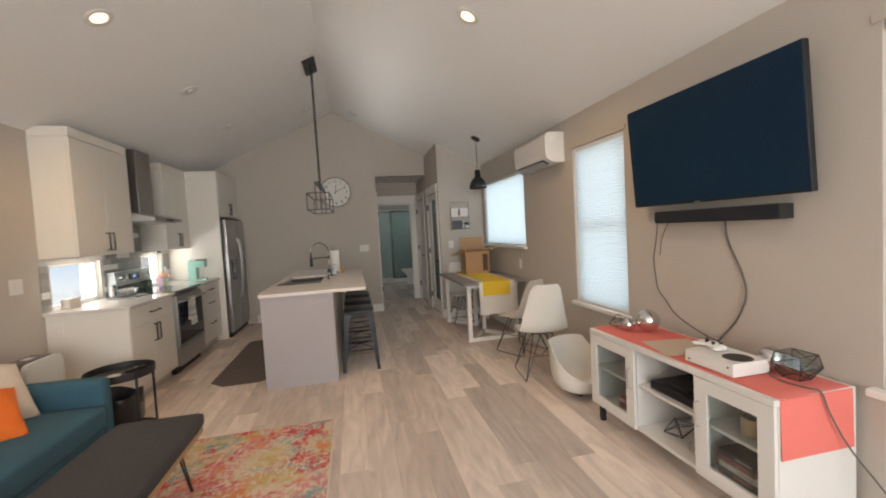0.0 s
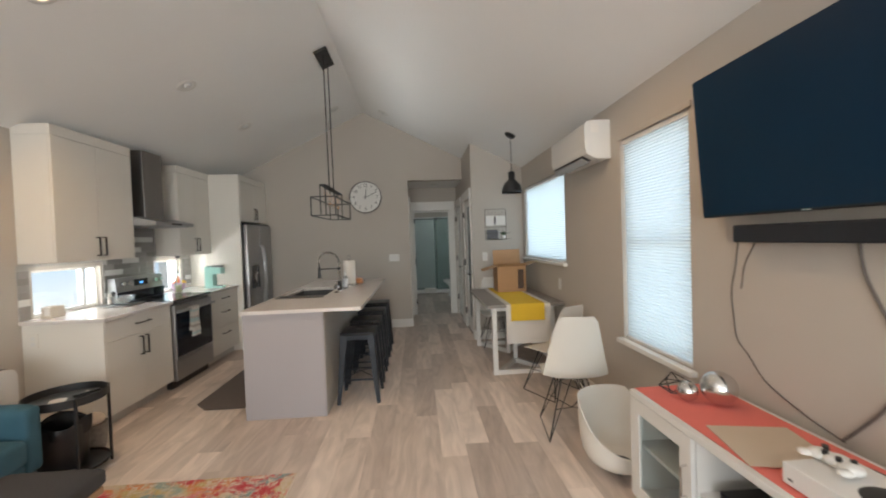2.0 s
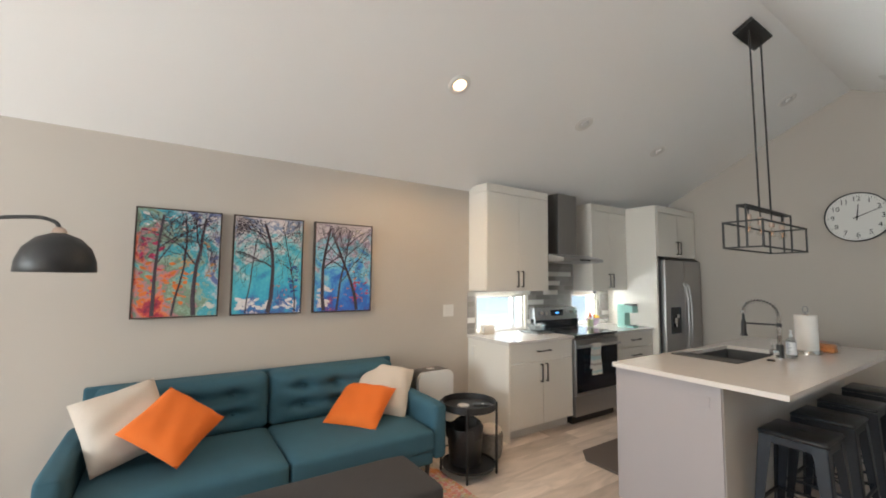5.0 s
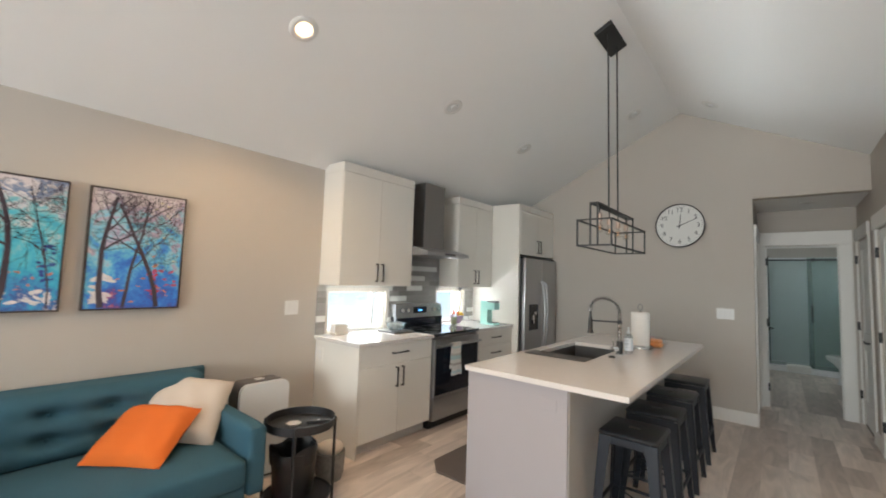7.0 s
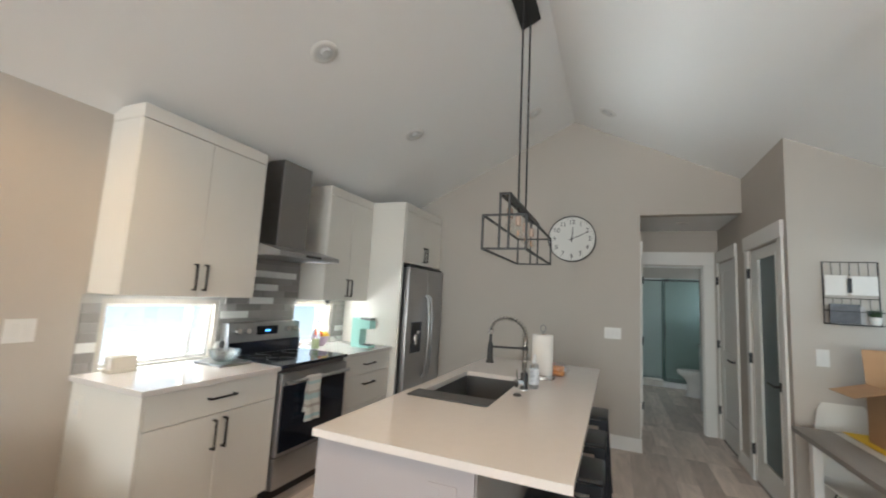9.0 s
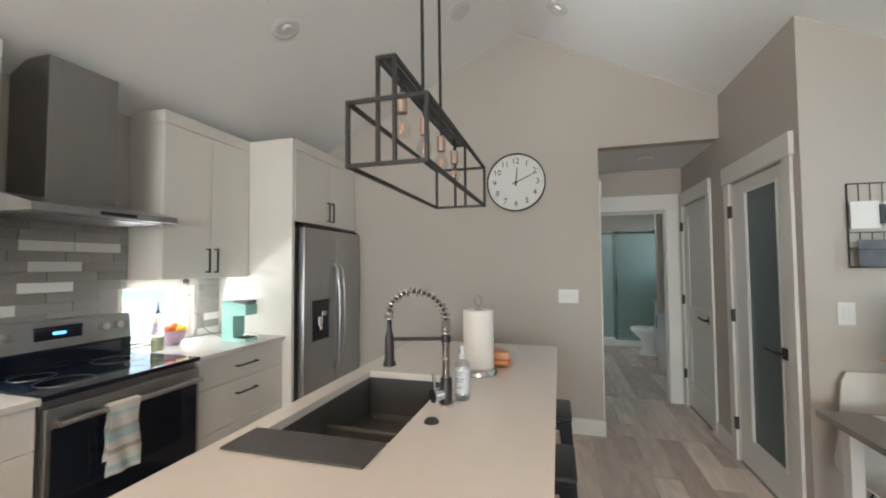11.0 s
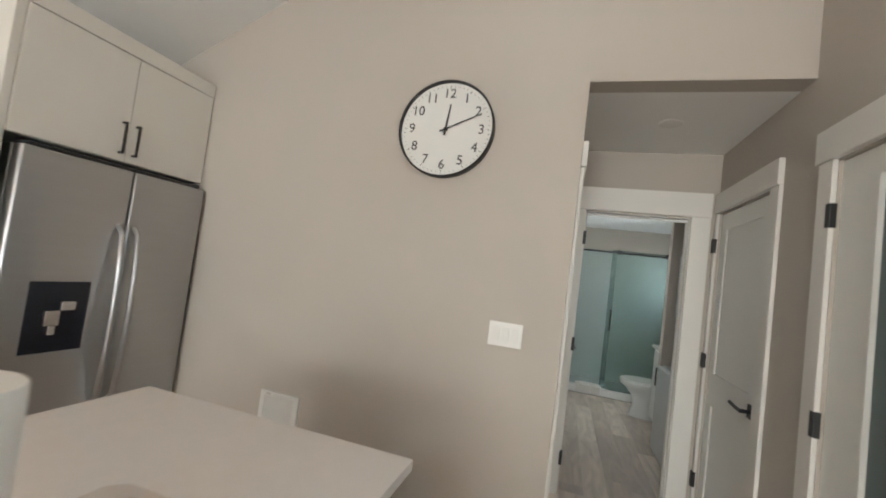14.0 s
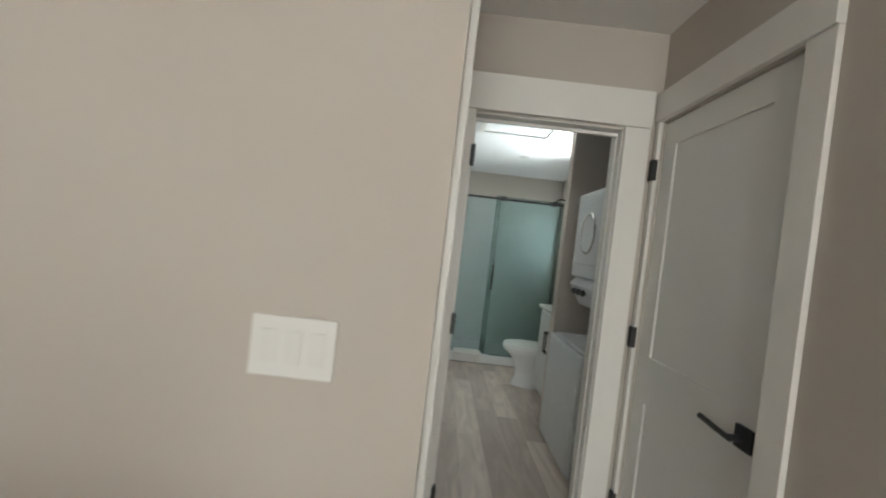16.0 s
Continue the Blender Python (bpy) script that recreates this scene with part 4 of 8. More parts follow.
sp = thing("soap_bottle", (-0.077, 5.515, 0.914), "clear plastic soap pump bottle with a white label", "soap bottle")
SBX, SBY = -0.077, 5.515
part("bottle", lathe([(0.001, 0.0), (0.028, 0.0), (0.031, 0.008), (0.031, 0.128), (0.026, 0.146), (0.015, 0.156), (0.011, 0.160), (0.011, 0.166), (0.001, 0.166)], (SBX, SBY, 0.9145), 24), thin_pane("clear_plastic", (0.86, 0.89, 0.91), 0.16, 0.08), sp, soft=True)
part("label", lathe([(0.0311, 0.028), (0.0315, 0.029), (0.0315, 0.120), (0.0311, 0.121)], (SBX, SBY, 0.9145), 24), mat("soap_label", (0.60, 0.62, 0.65), 0.4, var=0.3, scale=45), sp, "pale grey wrap label", soft=True)
for k, (dz, hw) in enumerate(((0.108, 0.5), (0.098, 0.36), (0.084, 0.55), (0.074, 0.45), (0.05, 0.3))):
    bm = bmesh.new()
    ang = [-1.75 + hw * (2 * i / 6 - 1) for i in range(7)]
    lo = [bm.verts.new((SBX + 0.0319 * math.cos(q), SBY + 0.0319 * math.sin(q), 0.9145 + dz)) for q in ang]
    hi = [bm.verts.new((v.co.x, v.co.y, v.co.z + 0.004)) for v in lo]
    for i in range(6):
        bm.faces.new((lo[i], lo[i + 1], hi[i + 1], hi[i]))
    part("print_line", bm, mat("label_ink", (0.22, 0.25, 0.30), 0.5), sp)
part("pump", lathe([(0.001, 0.160), (0.012, 0.160), (0.013, 0.176), (0.008, 0.180), (0.006, 0.196), (0.009, 0.199), (0.009, 0.210), (0.001, 0.212)], (SBX, SBY, 0.9145), 18), mat("frosted_pump", (0.66, 0.68, 0.69), 0.35), sp, soft=True)
pt = thing("paper_towel_holder", (-0.09, 5.92, 0.914), "paper towel roll on a steel stand", "paper towels")
part("stand_base", lathe([(0.001, 0.0), (0.092, 0.0), (0.092, 0.024), (0.088, 0.0285), (0.001, 0.0285)], (-0.09, 5.92, 0.9145), 40), M_COIL, pt, soft=True)
part("roll", lathe([(0.02, 0.0), (0.072, 0.0), (0.075, 0.004), (0.075, 0.276), (0.072, 0.28), (0.02, 0.28)], (-0.09, 5.92, 0.944), 40), M_PAPER, pt, "white paper towel roll", soft=True)
part("core", lathe([(0.015, 0.278), (0.02, 0.278), (0.02, 0.282), (0.015, 0.282)], (-0.09, 5.92, 0.944), 24), M_CARD, pt, soft=True)
bm = cyl((-0.09, 5.92, 0.94), (-0.09, 5.92, 1.245), 0.006)
tube([(-0.09 + 0.018 * math.cos(a), 5.92, 1.268 + 0.026 * math.sin(a)) for a in np.linspace(0, math.tau, 17)[:-1]], 0.004, 6, bm, True)
part("rod", bm, M_STEELD, pt, soft=True)
ct = thing("bread_box", (-0.02, 6.10, 0.914), "clear clamshell of orange cakes beside the paper towels", "food container")
M_BREAD = mat("orange_bread", (0.70, 0.27, 0.07), 0.55, var=0.25, scale=22, bump=0.4, bscale=70)
for z0_, z1_, h_, w_ in ((0.9195, 0.951, 0.066, 0.0), (0.9515, 0.986, 0.056, 0.006)):
    bm = box(-0.02 - h_ + w_, -0.02 + h_ + w_, 6.10 - h_ * 0.86, 6.10 + h_ * 0.86, z0_, z1_, 0.013, seg=3)
    for v in bm.verts:
        v.co.z += 0.003 * math.sin(70 * v.co.x) * math.cos(60 * v.co.y) if v.co.z > (z0_ + z1_) / 2 else 0
    part("cake", bm, M_BREAD, ct, soft=True)
M_CLAM = thin_pane("clamshell_pane", (0.95, 0.94, 0.93), 0.09, 0.12)


def clam(levels):
    """A thin-walled eight-cornered tray: half-width and height by level, closed at the last."""
    bm, rings = bmesh.new(), []
    for h_, z in levels:
        rings.append([bm.verts.new((-0.02 + h_ * u, 6.10 + h_ * 0.88 * v, z)) for u, v in ((1, 0.6), (0.6, 1), (-0.6, 1), (-1, 0.6), (-1, -0.6), (-0.6, -1), (0.6, -1), (1, -0.6))])
    for a, b in zip(rings, rings[1:]):
        for k in range(8):
            bm.faces.new((a[k], a[(k + 1) % 8], b[(k + 1) % 8], b[k]))
    bm.faces.new(rings[-1])
    return bm


part("tray", clam([(0.100, 0.957), (0.100, 0.955), (0.086, 0.952), (0.078, 0.9152)]), M_CLAM, ct)
part("lid", clam([(0.101, 0.958), (0.101, 0.960), (0.088, 0.963), (0.080, 0.995), (0.066, 1.004)]), M_CLAM, ct, "clear domed lid")
bm = box(-0.075, -0.012, 6.06, 6.10, 1.0045, 1.0055)
bmesh.ops.rotate(bm, verts=bm.verts, cent=(-0.03, 6.08, 1.005), matrix=Matrix.Rotation(radians(18), 3, "Z"))
part("sticker", bm, mat("pink_sticker", (0.62, 0.22, 0.20), 0.6, var=0.3, scale=40), ct, "red and white sticker")

# ---------------- island pendant ----------------
PX, PY0, PY1, PZ0, PZ1, PZT = -0.168, 4.98, 5.885, 1.737, 1.925, 2.045
pl = thing("island_pendant", (PX, 5.43, PZ0), "black open-frame linear pendant with four clear bulbs", "pendant lamp")


def bar(a, b, r=0.0065, bm=None):
    lo = [min(p, q) - r for p, q in zip(a, b)]
    hi = [max(p, q) + r for p, q in zip(a, b)]
    return box(lo[0], hi[0], lo[1], hi[1], lo[2], hi[2], bm=bm)


R = 0.0057
for x in (PX - 0.122, PX + 0.122):
    for z in (PZ0, PZ1):
        part("long_bar", box(x - R, x + R, PY0 - R, PY1 + R, z - R, z + R), M_BLACK, pl)
    for y in (PY0, PY1):
        part("corner_post", box(x - R, x + R, y - R, y + R, PZ0 + R, PZ1 - R), M_BLACK, pl)
for y in (PY0, PY1):
    for z in (PZ0, PZ1):
        part("end_bar", box(PX - 0.122 + R, PX + 0.122 - R, y - R, y + R, z - R, z + R), M_BLACK, pl)
    for x in (PX - 0.026, PX + 0.026):
        part("inner_post", box(x - R, x + R, y - R * 0.9, y + R * 0.9, PZ0 + R, PZ1 - R), M_BLACK, pl)
        part("inner_post", box(x - R, x + R, y - R * 0.9, y + R * 0.9, PZ1 + R, PZT - R), M_BLACK, pl)
    part("top_end", box(PX - 0.026 + R, PX + 0.026 - R, y - R, y + R, PZT - R, PZT + R), M_BLACK, pl)
for x in (PX - 0.026, PX + 0.026):
    part("top_rail", box(x - R, x + R, PY0 - R, PY1 + R, PZT - R, PZT + R), M_BLACK, pl)
part("spine", box(PX - 0.012, PX + 0.012, PY0 + R, PY1 - R, PZT - 0.004, PZT + 0.004), M_BLACK, pl)
for y in (5.31, 5.54):
    part("rod", cyl((PX, y, PZT), (PX - 0.01, y, roof(PX) - 0.02), 0.0065, seg=10), M_BLACK, pl)
tl = math.atan(SLOPE)
cn = thing("pendant_canopy", (PX - 0.03, 5.42, roof(PX - 0.03)), "black rectangular ceiling plate of the linear pendant", "ceiling plate")
bm = box(-0.075, 0.075, -0.20, 0.20, -0.032, -0.001, 0.003)
bmesh.ops.transform(bm, matrix=Matrix.Translation((PX - 0.03, 5.42, roof(PX - 0.03))) @ Matrix.Rotation(-tl, 4, "Y"), verts=bm.verts)
part("plate", bm, M_BLACK, cn)
for y in (5.10, 5.322, 5.545, 5.768):
    sock = part("socket", cyl((PX, y, 1.925), (PX, y, 1.985), 0.018, seg=16), M_COPPER, pl, "copper lamp socket", soft=True)
    part("stem", cyl((PX, y, 1.985), (PX, y, PZT), 0.005, seg=8), M_BLACK, sock)
    part("bulb", lathe([(0.012, 0.0), (0.013, -0.012), (0.024, -0.03), (0.030, -0.052), (0.024, -0.075), (0.001, -0.084)], (PX, y, 1.925), 16), M_BULBGL, sock, "clear glass bulb", soft=True).visible_shadow = False
    bm = tube([(PX + 0.008 * math.cos(k * 2.1), y + 0.008 * math.sin(k * 2.1), 1.895 - 0.035 * (k % 2)) for k in range(8)], 0.0009, 4)
    part("filament", bm, M_FILAMENT, sock)

# ---------------- stools ----------------


def stool(x, y):
    """A pressed-metal stool: slotted seat, folded legs that widen upwards into the apron."""
    s = thing("bar_stool", (x, y, 0), "dark slate metal backless bar stool tucked under the island", "stool", "stools at the island")
    seat = part("seat", box(x - 0.158, x + 0.158, y - 0.158, y + 0.158, 0.612, 0.640, 0.016, seg=3), M_STOOLSEAT, s, "near-black seat with a slot", soft=True)
    part("seat_slot", box(x - 0.03, x + 0.03, y - 0.012, y + 0.012, 0.6401, 0.641), M_BLACKGL, seat)
    for ax, sg in (("x", -1), ("x", 1), ("y", -1), ("y", 1)):
        e = y if ax == "y" else x
        lo, hi = sorted((e + sg * 0.151, e + sg * 0.147))
        o = (x if ax == "y" else y)
        part("apron", prism([(o - 0.15, 0.612), (o + 0.15, 0.612), (o + 0.155, 0.555), (o + 0.09, 0.572), (o - 0.09, 0.572), (o - 0.155, 0.555)], ax, lo, hi), M_STOOL, s)
    for sx in (-1, 1):
        for sy in (-1, 1):
            bm, rings = bmesh.new(), []
            for r, w, z in ((0.153, 0.066, 0.606), (0.164, 0.058, 0.45), (0.178, 0.046, 0.22), (0.192, 0.032, 0.012), (0.192, 0.032, 0.0)):
                cx, cy, th = x + sx * r, y + sy * r, 0.006
                rings.append([bm.verts.new((cx - sx * a, cy - sy * b, z)) for a, b in ((0.006, 0), (w, 0), (w, th), (th + 0.004, th), (th, th + 0.004), (th, w), (0, w), (0, 0.006))])
            for p, q in zip(rings, rings[1:]):
                for k in range(8):
                    bm.faces.new((p[k], p[(k + 1) % 8], q[(k + 1) % 8], q[k]))
            bm.faces.new(rings[0]), bm.faces.new(rings[-1][::-1])
            leg = part("leg", bm, M_STOOL, s)
            part("rubber_foot", box(x + sx * 0.176 - 0.017, x + sx * 0.176 + 0.017, y + sy * 0.176 - 0.017, y + sy * 0.176 + 0.017, 0.0, 0.016, 0.003), M_BLACK, leg)
    w, z = 0.172, 0.215
    for p, q in (((-w, -w), (w, -w)), ((-w, w), (w, w)), ((-w, -w), (-w, w)), ((w, -w), (w, w))):
        part("stretcher", bar((x + p[0], y + p[1], z), (x + q[0], y + q[1], z), 0.007), M_STOOL, s)
    for p in ((-1, -1), (1, -1)):
        part("cross_brace", tube([(x + p[0] * w, y + p[1] * w, z), (x, y, z + 0.03), (x - p[0] * w, y - p[1] * w, z)], 0.005, 6), M_STOOL, s)
    return s


st = stool(0.195, 4.63)
for y in (5.16, 5.71, 6.34):
    copy_thing(st, pose(0.195, y, 0))

# ---------------- anti-fatigue mat ----------------
km = thing("kitchen_mat", (-1.05, 5.3, 0), "dark brown cushioned kitchen mat on the floor", "floor mat")
bm = prism([(-1.17, 4.50), (-0.83, 4.50), (-0.76, 4.57), (-0.76, 6.20), (-0.83, 6.27), (-1.24, 6.27), (-1.31, 6.20), (-1.31, 4.64)], "z", 0.0005, 0.014)
bmesh.ops.bevel(bm, geom=[e for e in bm.edges if all(v.co.z > 0.01 for v in e.verts)], offset=0.006, segments=2, affect="EDGES")
part("mat", bm, M_MAT, km)

# ---------------- wall clock ----------------
CX, CZ, CR, CY = -0.061, 2.192, 0.262, YF
ck = thing("wall_clock", (CX, CY, CZ), "round white wall clock with a black rim", "clock")


def ring_y(profile, seg=64):
    bm = bmesh.new()
    rings = [[bm.verts.new((CX + r * math.cos(k * math.tau / seg), CY - d, CZ + r * math.sin(k * math.tau / seg))) for k in range(seg)] for r, d in profile]
    for a, b in zip(rings, rings[1:]):
        for k in range(seg):
            bm.faces.new((a[k], a[(k + 1) % seg], b[(k + 1) % seg], b[k]))
    return bm


part("rim", ring_y([(CR - 0.009, 0.018), (CR - 0.009, 0.042), (CR - 0.004, 0.046), (CR, 0.042), (CR, 0.001)]), M_BLACK, ck, "black rim", soft=True)
bm = ring_y([(CR - 0.004, 0.020), (CR - 0.004, 0.001)])
bm.faces.new([v for v in bm.verts if abs(v.co.y - (CY - 0.020)) < 1e-5])
part("face", bm, mat("clock_face", (0.74, 0.73, 0.70), 0.6, var=0.02), ck, "white dial")


def numeral(text, x, z, size, y, parent, material):
    cu = bpy.data.curves.new("numeral", "FONT")
    cu.body, cu.size, cu.align_x, cu.align_y, cu.extrude = text, size, "CENTER", "CENTER", 0.0006
    ob = new("numeral", cu)
    dg = bpy.context.evaluated_depsgraph_get()
    me = bpy.data.meshes.new_from_object(ob.evaluated_get(dg))
    bpy.data.objects.remove(ob)
    me.materials.clear()
    me.materials.append(material)
    t = new("numeral", me)
    t.parent = parent
    t.location = Vector((x, y, z)) - BASE[parent.name]
    t.rotation_euler = (radians(90), 0, 0)
    return t


for h in range(1, 13):
    a = math.radians(90 - 30 * h)
    numeral(str(h), CX + 0.193 * math.cos(a), CZ + 0.193 * math.sin(a), 0.072, CY - 0.0215, ck, M_BLACK)
bm = bmesh.new()
for k in range(60):
    a = k * math.tau / 60
    ln = 0.016 if k % 5 == 0 else 0.009
    c, s_ = math.cos(a), math.sin(a)
    w = 0.0016 if k % 5 == 0 else 0.0009
    vs = [bm.verts.new((CX + r * c - o * s_, CY - 0.0212, CZ + r * s_ + o * c)) for r, o in ((0.238 - ln, -w), (0.238, -w), (0.238, w), (0.238 - ln, w))]
    bm.faces.new(vs)
tagged(part("minute_marks", bm, M_BLACK, ck), kind="stuff")
for deg, ln, w in ((84, 0.135, 0.006), (24, 0.205, 0.0045)):
    a = math.radians(deg)
    c, s_ = math.cos(a), math.sin(a)
    bm = bmesh.new()
    for d_ in (0.026, 0.028):
        bm.faces.new([bm.verts.new((CX + r * c - o * s_, CY - d_, CZ + r * s_ + o * c)) for r, o in ((-0.035, -w), (ln, -w * 0.6), (ln, w * 0.6), (-0.035, w))])
    part("clock_pointer", bm, M_BLACK, ck)
part("hub", cyl((CX, CY - 0.022, CZ), (CX, CY - 0.031, CZ), 0.011, seg=16), M_BLACK, ck)

# ---------------- switches, outlets, heater ----------------


def plate(name, label, axis, w, out, u, z, wu, hz, rockers, cat):
    t = thing(name, (w, u, z) if axis == "x" else (u, w, z), label, cat)

    def slab(a, b, u0, u1, z0, z1, bev):
        a, b = sorted((w + out * a, w + out * b))
        return box(a, b, u0, u1, z0, z1, bev) if axis == "x" else box(u0, u1, a, b, z0, z1, bev)

    part("plate", slab(0.0005, 0.006, u - wu / 2, u + wu / 2, z - hz / 2, z + hz / 2, 0.002), M_WHITEP, t)
    n = rockers
    for k in range(n):
        uc = u + (k - (n - 1) / 2) * 0.046
        part("rocker", slab(0.0062, 0.009, uc - 0.0165, uc + 0.0165, z - 0.033, z + 0.033, 0.0015), M_WHITE, t)
    return t


plate("light_switch", "white triple rocker switch plate on the wall", "y", YF, -1, 0.376, 1.170, 0.165, 0.118, 3, "light switch")
plate("light_switch", "white double rocker switch plate on the wall", "x", XL, 1, 3.94, 1.17, 0.125, 0.12, 2, "light switch")
plate("light_switch", "white single switch plate on the wall return", "y", 6.525, -1, 1.724, 1.183, 0.075, 0.118, 1, "light switch")
plate("wall_outlet", "white outlet plate low on the wall", "y", YF, -1, -0.376, 0.382, 0.075, 0.115, 1, "outlet")
plate("wall_outlet", "white outlet plate above the table", "x", XR, -1, 5.06, 0.93, 0.075, 0.118, 1, "outlet")
ht = thing("wall_heater", (-0.850, YF, 0.45), "white recessed wall heater with a slotted grille", "heater")
HT0, HT1, HB, HH = -0.978, -0.722, 0.285, 0.63
part("frame", holed("y", YF - 0.018, YF - 0.001, HT0, HT1, HB, HH, [(HT0 + 0.03, HT1 - 0.03, HB + 0.095, HH - 0.022), (HT0 + 0.03, HT1 - 0.03, HB + 0.018, HB + 0.08)]), M_WHITEP, ht)
part("grille_panel", box(HT0 + 0.03, HT1 - 0.03, YF - 0.010, YF - 0.002, HB + 0.095, HH - 0.022), M_WHITE, ht)
for k in range(14):
    part("slat", box(HT0 + 0.036 + k * 0.0138, HT0 + 0.043 + k * 0.0138, YF - 0.014, YF - 0.0101, HB + 0.105, HH - 0.032), M_WHITEP, ht)
part("lower_grille", box(HT0 + 0.03, HT1 - 0.03, YF - 0.008, YF - 0.002, HB + 0.018, HB + 0.08), M_TOE, ht)
part("divider", box(-0.855, -0.845, YF - 0.016, YF - 0.0081, HB + 0.018, HB + 0.08), M_WHITEP, ht)
part("badge", box(HT0 + 0.04, HT0 + 0.07, YF - 0.0205, YF - 0.0182, HH - 0.018, HH - 0.008), M_TOE, ht)

# ---------------- recessed ceiling lamps ----------------


def downlight(x, y, lit, flat_z=None, label=""):
    z = roof(x) if flat_z is None else flat_z
    ang = 0 if flat_z is not None else (-tl if x < RX else tl)
    t = thing("downlight", (x, y, z), label or ("lit recessed ceiling lamp with a warm glow" if lit else "unlit recessed ceiling lamp with a white trim ring"), "ceiling lamp", "recessed ceiling lamps")
    m = Matrix.Translation((x, y, z)) @ Matrix.Rotation(ang, 4, "Y")
    bm = lathe([(0.050, -0.0005), (0.052, -0.006), (0.062, -0.010), (0.084, -0.006), (0.088, -0.001)] if flat_z is None else [(0.062, -0.001), (0.060, -0.007), (0.04, -0.012), (0.001, -0.014)], (0, 0, 0), 36)
    bmesh.ops.transform(bm, matrix=m, verts=bm.verts)
    part("trim_ring", bm, M_WHITEP, t, soft=True)
    if flat_z is not None:
        return t
    bm = lathe([(0.001, -0.0035), (0.0515, -0.004)], (0, 0, 0), 30)
    bmesh.ops.transform(bm, matrix=m, verts=bm.verts)
    part("lens", bm, M_BULB if lit else M_LENS, t)
    if not lit and flat_z is None:
        bm = lathe([(0.001, -0.022), (0.028, -0.02), (0.034, -0.004)], (0, 0, 0), 24)
        bmesh.ops.transform(bm, matrix=m @ Matrix.Translation((0.012, 0, 0)), verts=bm.verts)
        part("eyeball", bm, M_LENS, t, soft=True)
    return t


downlight(-1.345, 3.31, True)
downlight(1.13, 3.13, True)
downlight(-1.32, 4.745, False)
downlight(-1.34, 6.07, False)
downlight(-0.40, 6.91, False)
downlight(0.32, 7.07, False)
downlight(1.11, 8.14, False, HZ, "unlit flush ceiling lamp in the hall")
downlight(1.45, 11.4, False, HZ, "flush ceiling lamp in the bathroom")

# ---------------- TV wall ----------------
M_TVCASE = mat("television_case", (0.008, 0.009, 0.012), 0.6, var=0.1, scale=20)
tv = thing("television", (2.24, 2.20, 1.88), "large flat black television on a wall mount", "television")
TV = Matrix.Translation((2.163, 2.150, 1.842)) @ Matrix.Rotation(radians(-4.0), 4, "Y")


def on_tv(x0, x1, y0, y1, z0, z1, bevel=0.0):
    """A block of the television, from its tilted middle."""
    bm = box(x0, x1, y0, y1, z0, z1, bevel)
    bmesh.ops.transform(bm, matrix=TV, verts=bm.verts)
    return bm


part("case", on_tv(0.003, 0.040, -0.577, 0.577, -0.334, 0.334, 0.006), M_TVCASE, tv)
part("screen", on_tv(-0.0005, 0.0025, -0.571, 0.571, -0.322, 0.329), M_SCREEN, tv, "dark glossy screen")
part("maker_mark", on_tv(0.0005, 0.0025, 0.02, 0.06, -0.331, -0.325), M_CHROME, tv)
part("wall_mount", box(2.200, 2.284, 1.95, 2.35, 1.70, 1.98), M_TVCASE, tv)
sb = thing("sound_bar", (2.24, 2.13, 1.45), "slim black sound bar below the television", "sound bar")
part("body", box(2.195, 2.284, 1.730, 2.555, 1.392, 1.470, 0.010, seg=3), mat("speaker_cloth", (0.008, 0.011, 0.017), 0.8, var=0.2, scale=40, bump=0.3, bscale=500), sb)
part("end_cap", box(2.197, 2.283, 1.721, 1.7295, 1.394, 1.468, 0.003), M_BLACK, sb)


def cable(name, pts, r, label):
    c = thing(name, pts[0], label, "cable")
    P = [Vector(p) for p in pts]
    out = []
    for i in range(len(P) - 1):
        p0, p1, p2, p3 = P[max(i - 1, 0)], P[i], P[i + 1], P[min(i + 2, len(P) - 1)]
        for k in range(8):
            s = k / 8
            out.append(0.5 * ((2 * p1) + (p2 - p0) * s + (2 * p0 - 5 * p1 + 4 * p2 - p3) * s * s + (3 * p1 - p0 - 3 * p2 + p3) * s ** 3))
    out.append(P[-1])
    part("cord", tube(out, r, 6), mat(name + "_rubber", (0.13, 0.11, 0.10), 0.6), c, soft=True)


cable("power_cable", [(2.278, 2.60, 1.45), (2.279, 2.623, 1.38), (2.279, 2.641, 1.266), (2.279, 2.667, 1.15), (2.279, 2.656, 1.03), (2.279, 2.635, 0.925), (2.279, 2.568, 0.863), (2.279, 2.48, 0.775), (2.278, 2.305, 0.706), (2.270, 2.14, 0.674)], 0.0032, "thin grey cable hanging from the sound bar")
cable("power_cable", [(2.278, 2.51, 1.42), (2.279, 2.53, 1.38), (2.279, 2.585, 1.284), (2.279, 2.606, 1.171)], 0.0032, "short dark cable end below the sound bar")
cable("power_cable", [(2.278, 2.09, 1.42), (2.279, 2.087, 1.34), (2.279, 2.067, 1.256), (2.279, 1.993, 1.096), (2.279, 1.972, 0.976), (2.279, 2.021, 0.847), (2.278, 2.095, 0.745), (2.270, 2.15, 0.674)], 0.0055, "grey cable looping down from the television")
cable("power_cable", [(2.16, 2.06, 0.676), (2.185, 1.80, 0.675), (2.045, 1.66, 0.675), (2.014, 1.56, 0.676), (2.03, 1.49, 0.676), (2.05, 1.452, 0.670), (2.075, 1.436, 0.58), (2.15, 1.415, 0.43), (2.22, 1.33, 0.26), (2.25, 1.2, 0.07), (2.25, 1.0, 0.008)], 0.004, "dark cable running off the console to the floor")

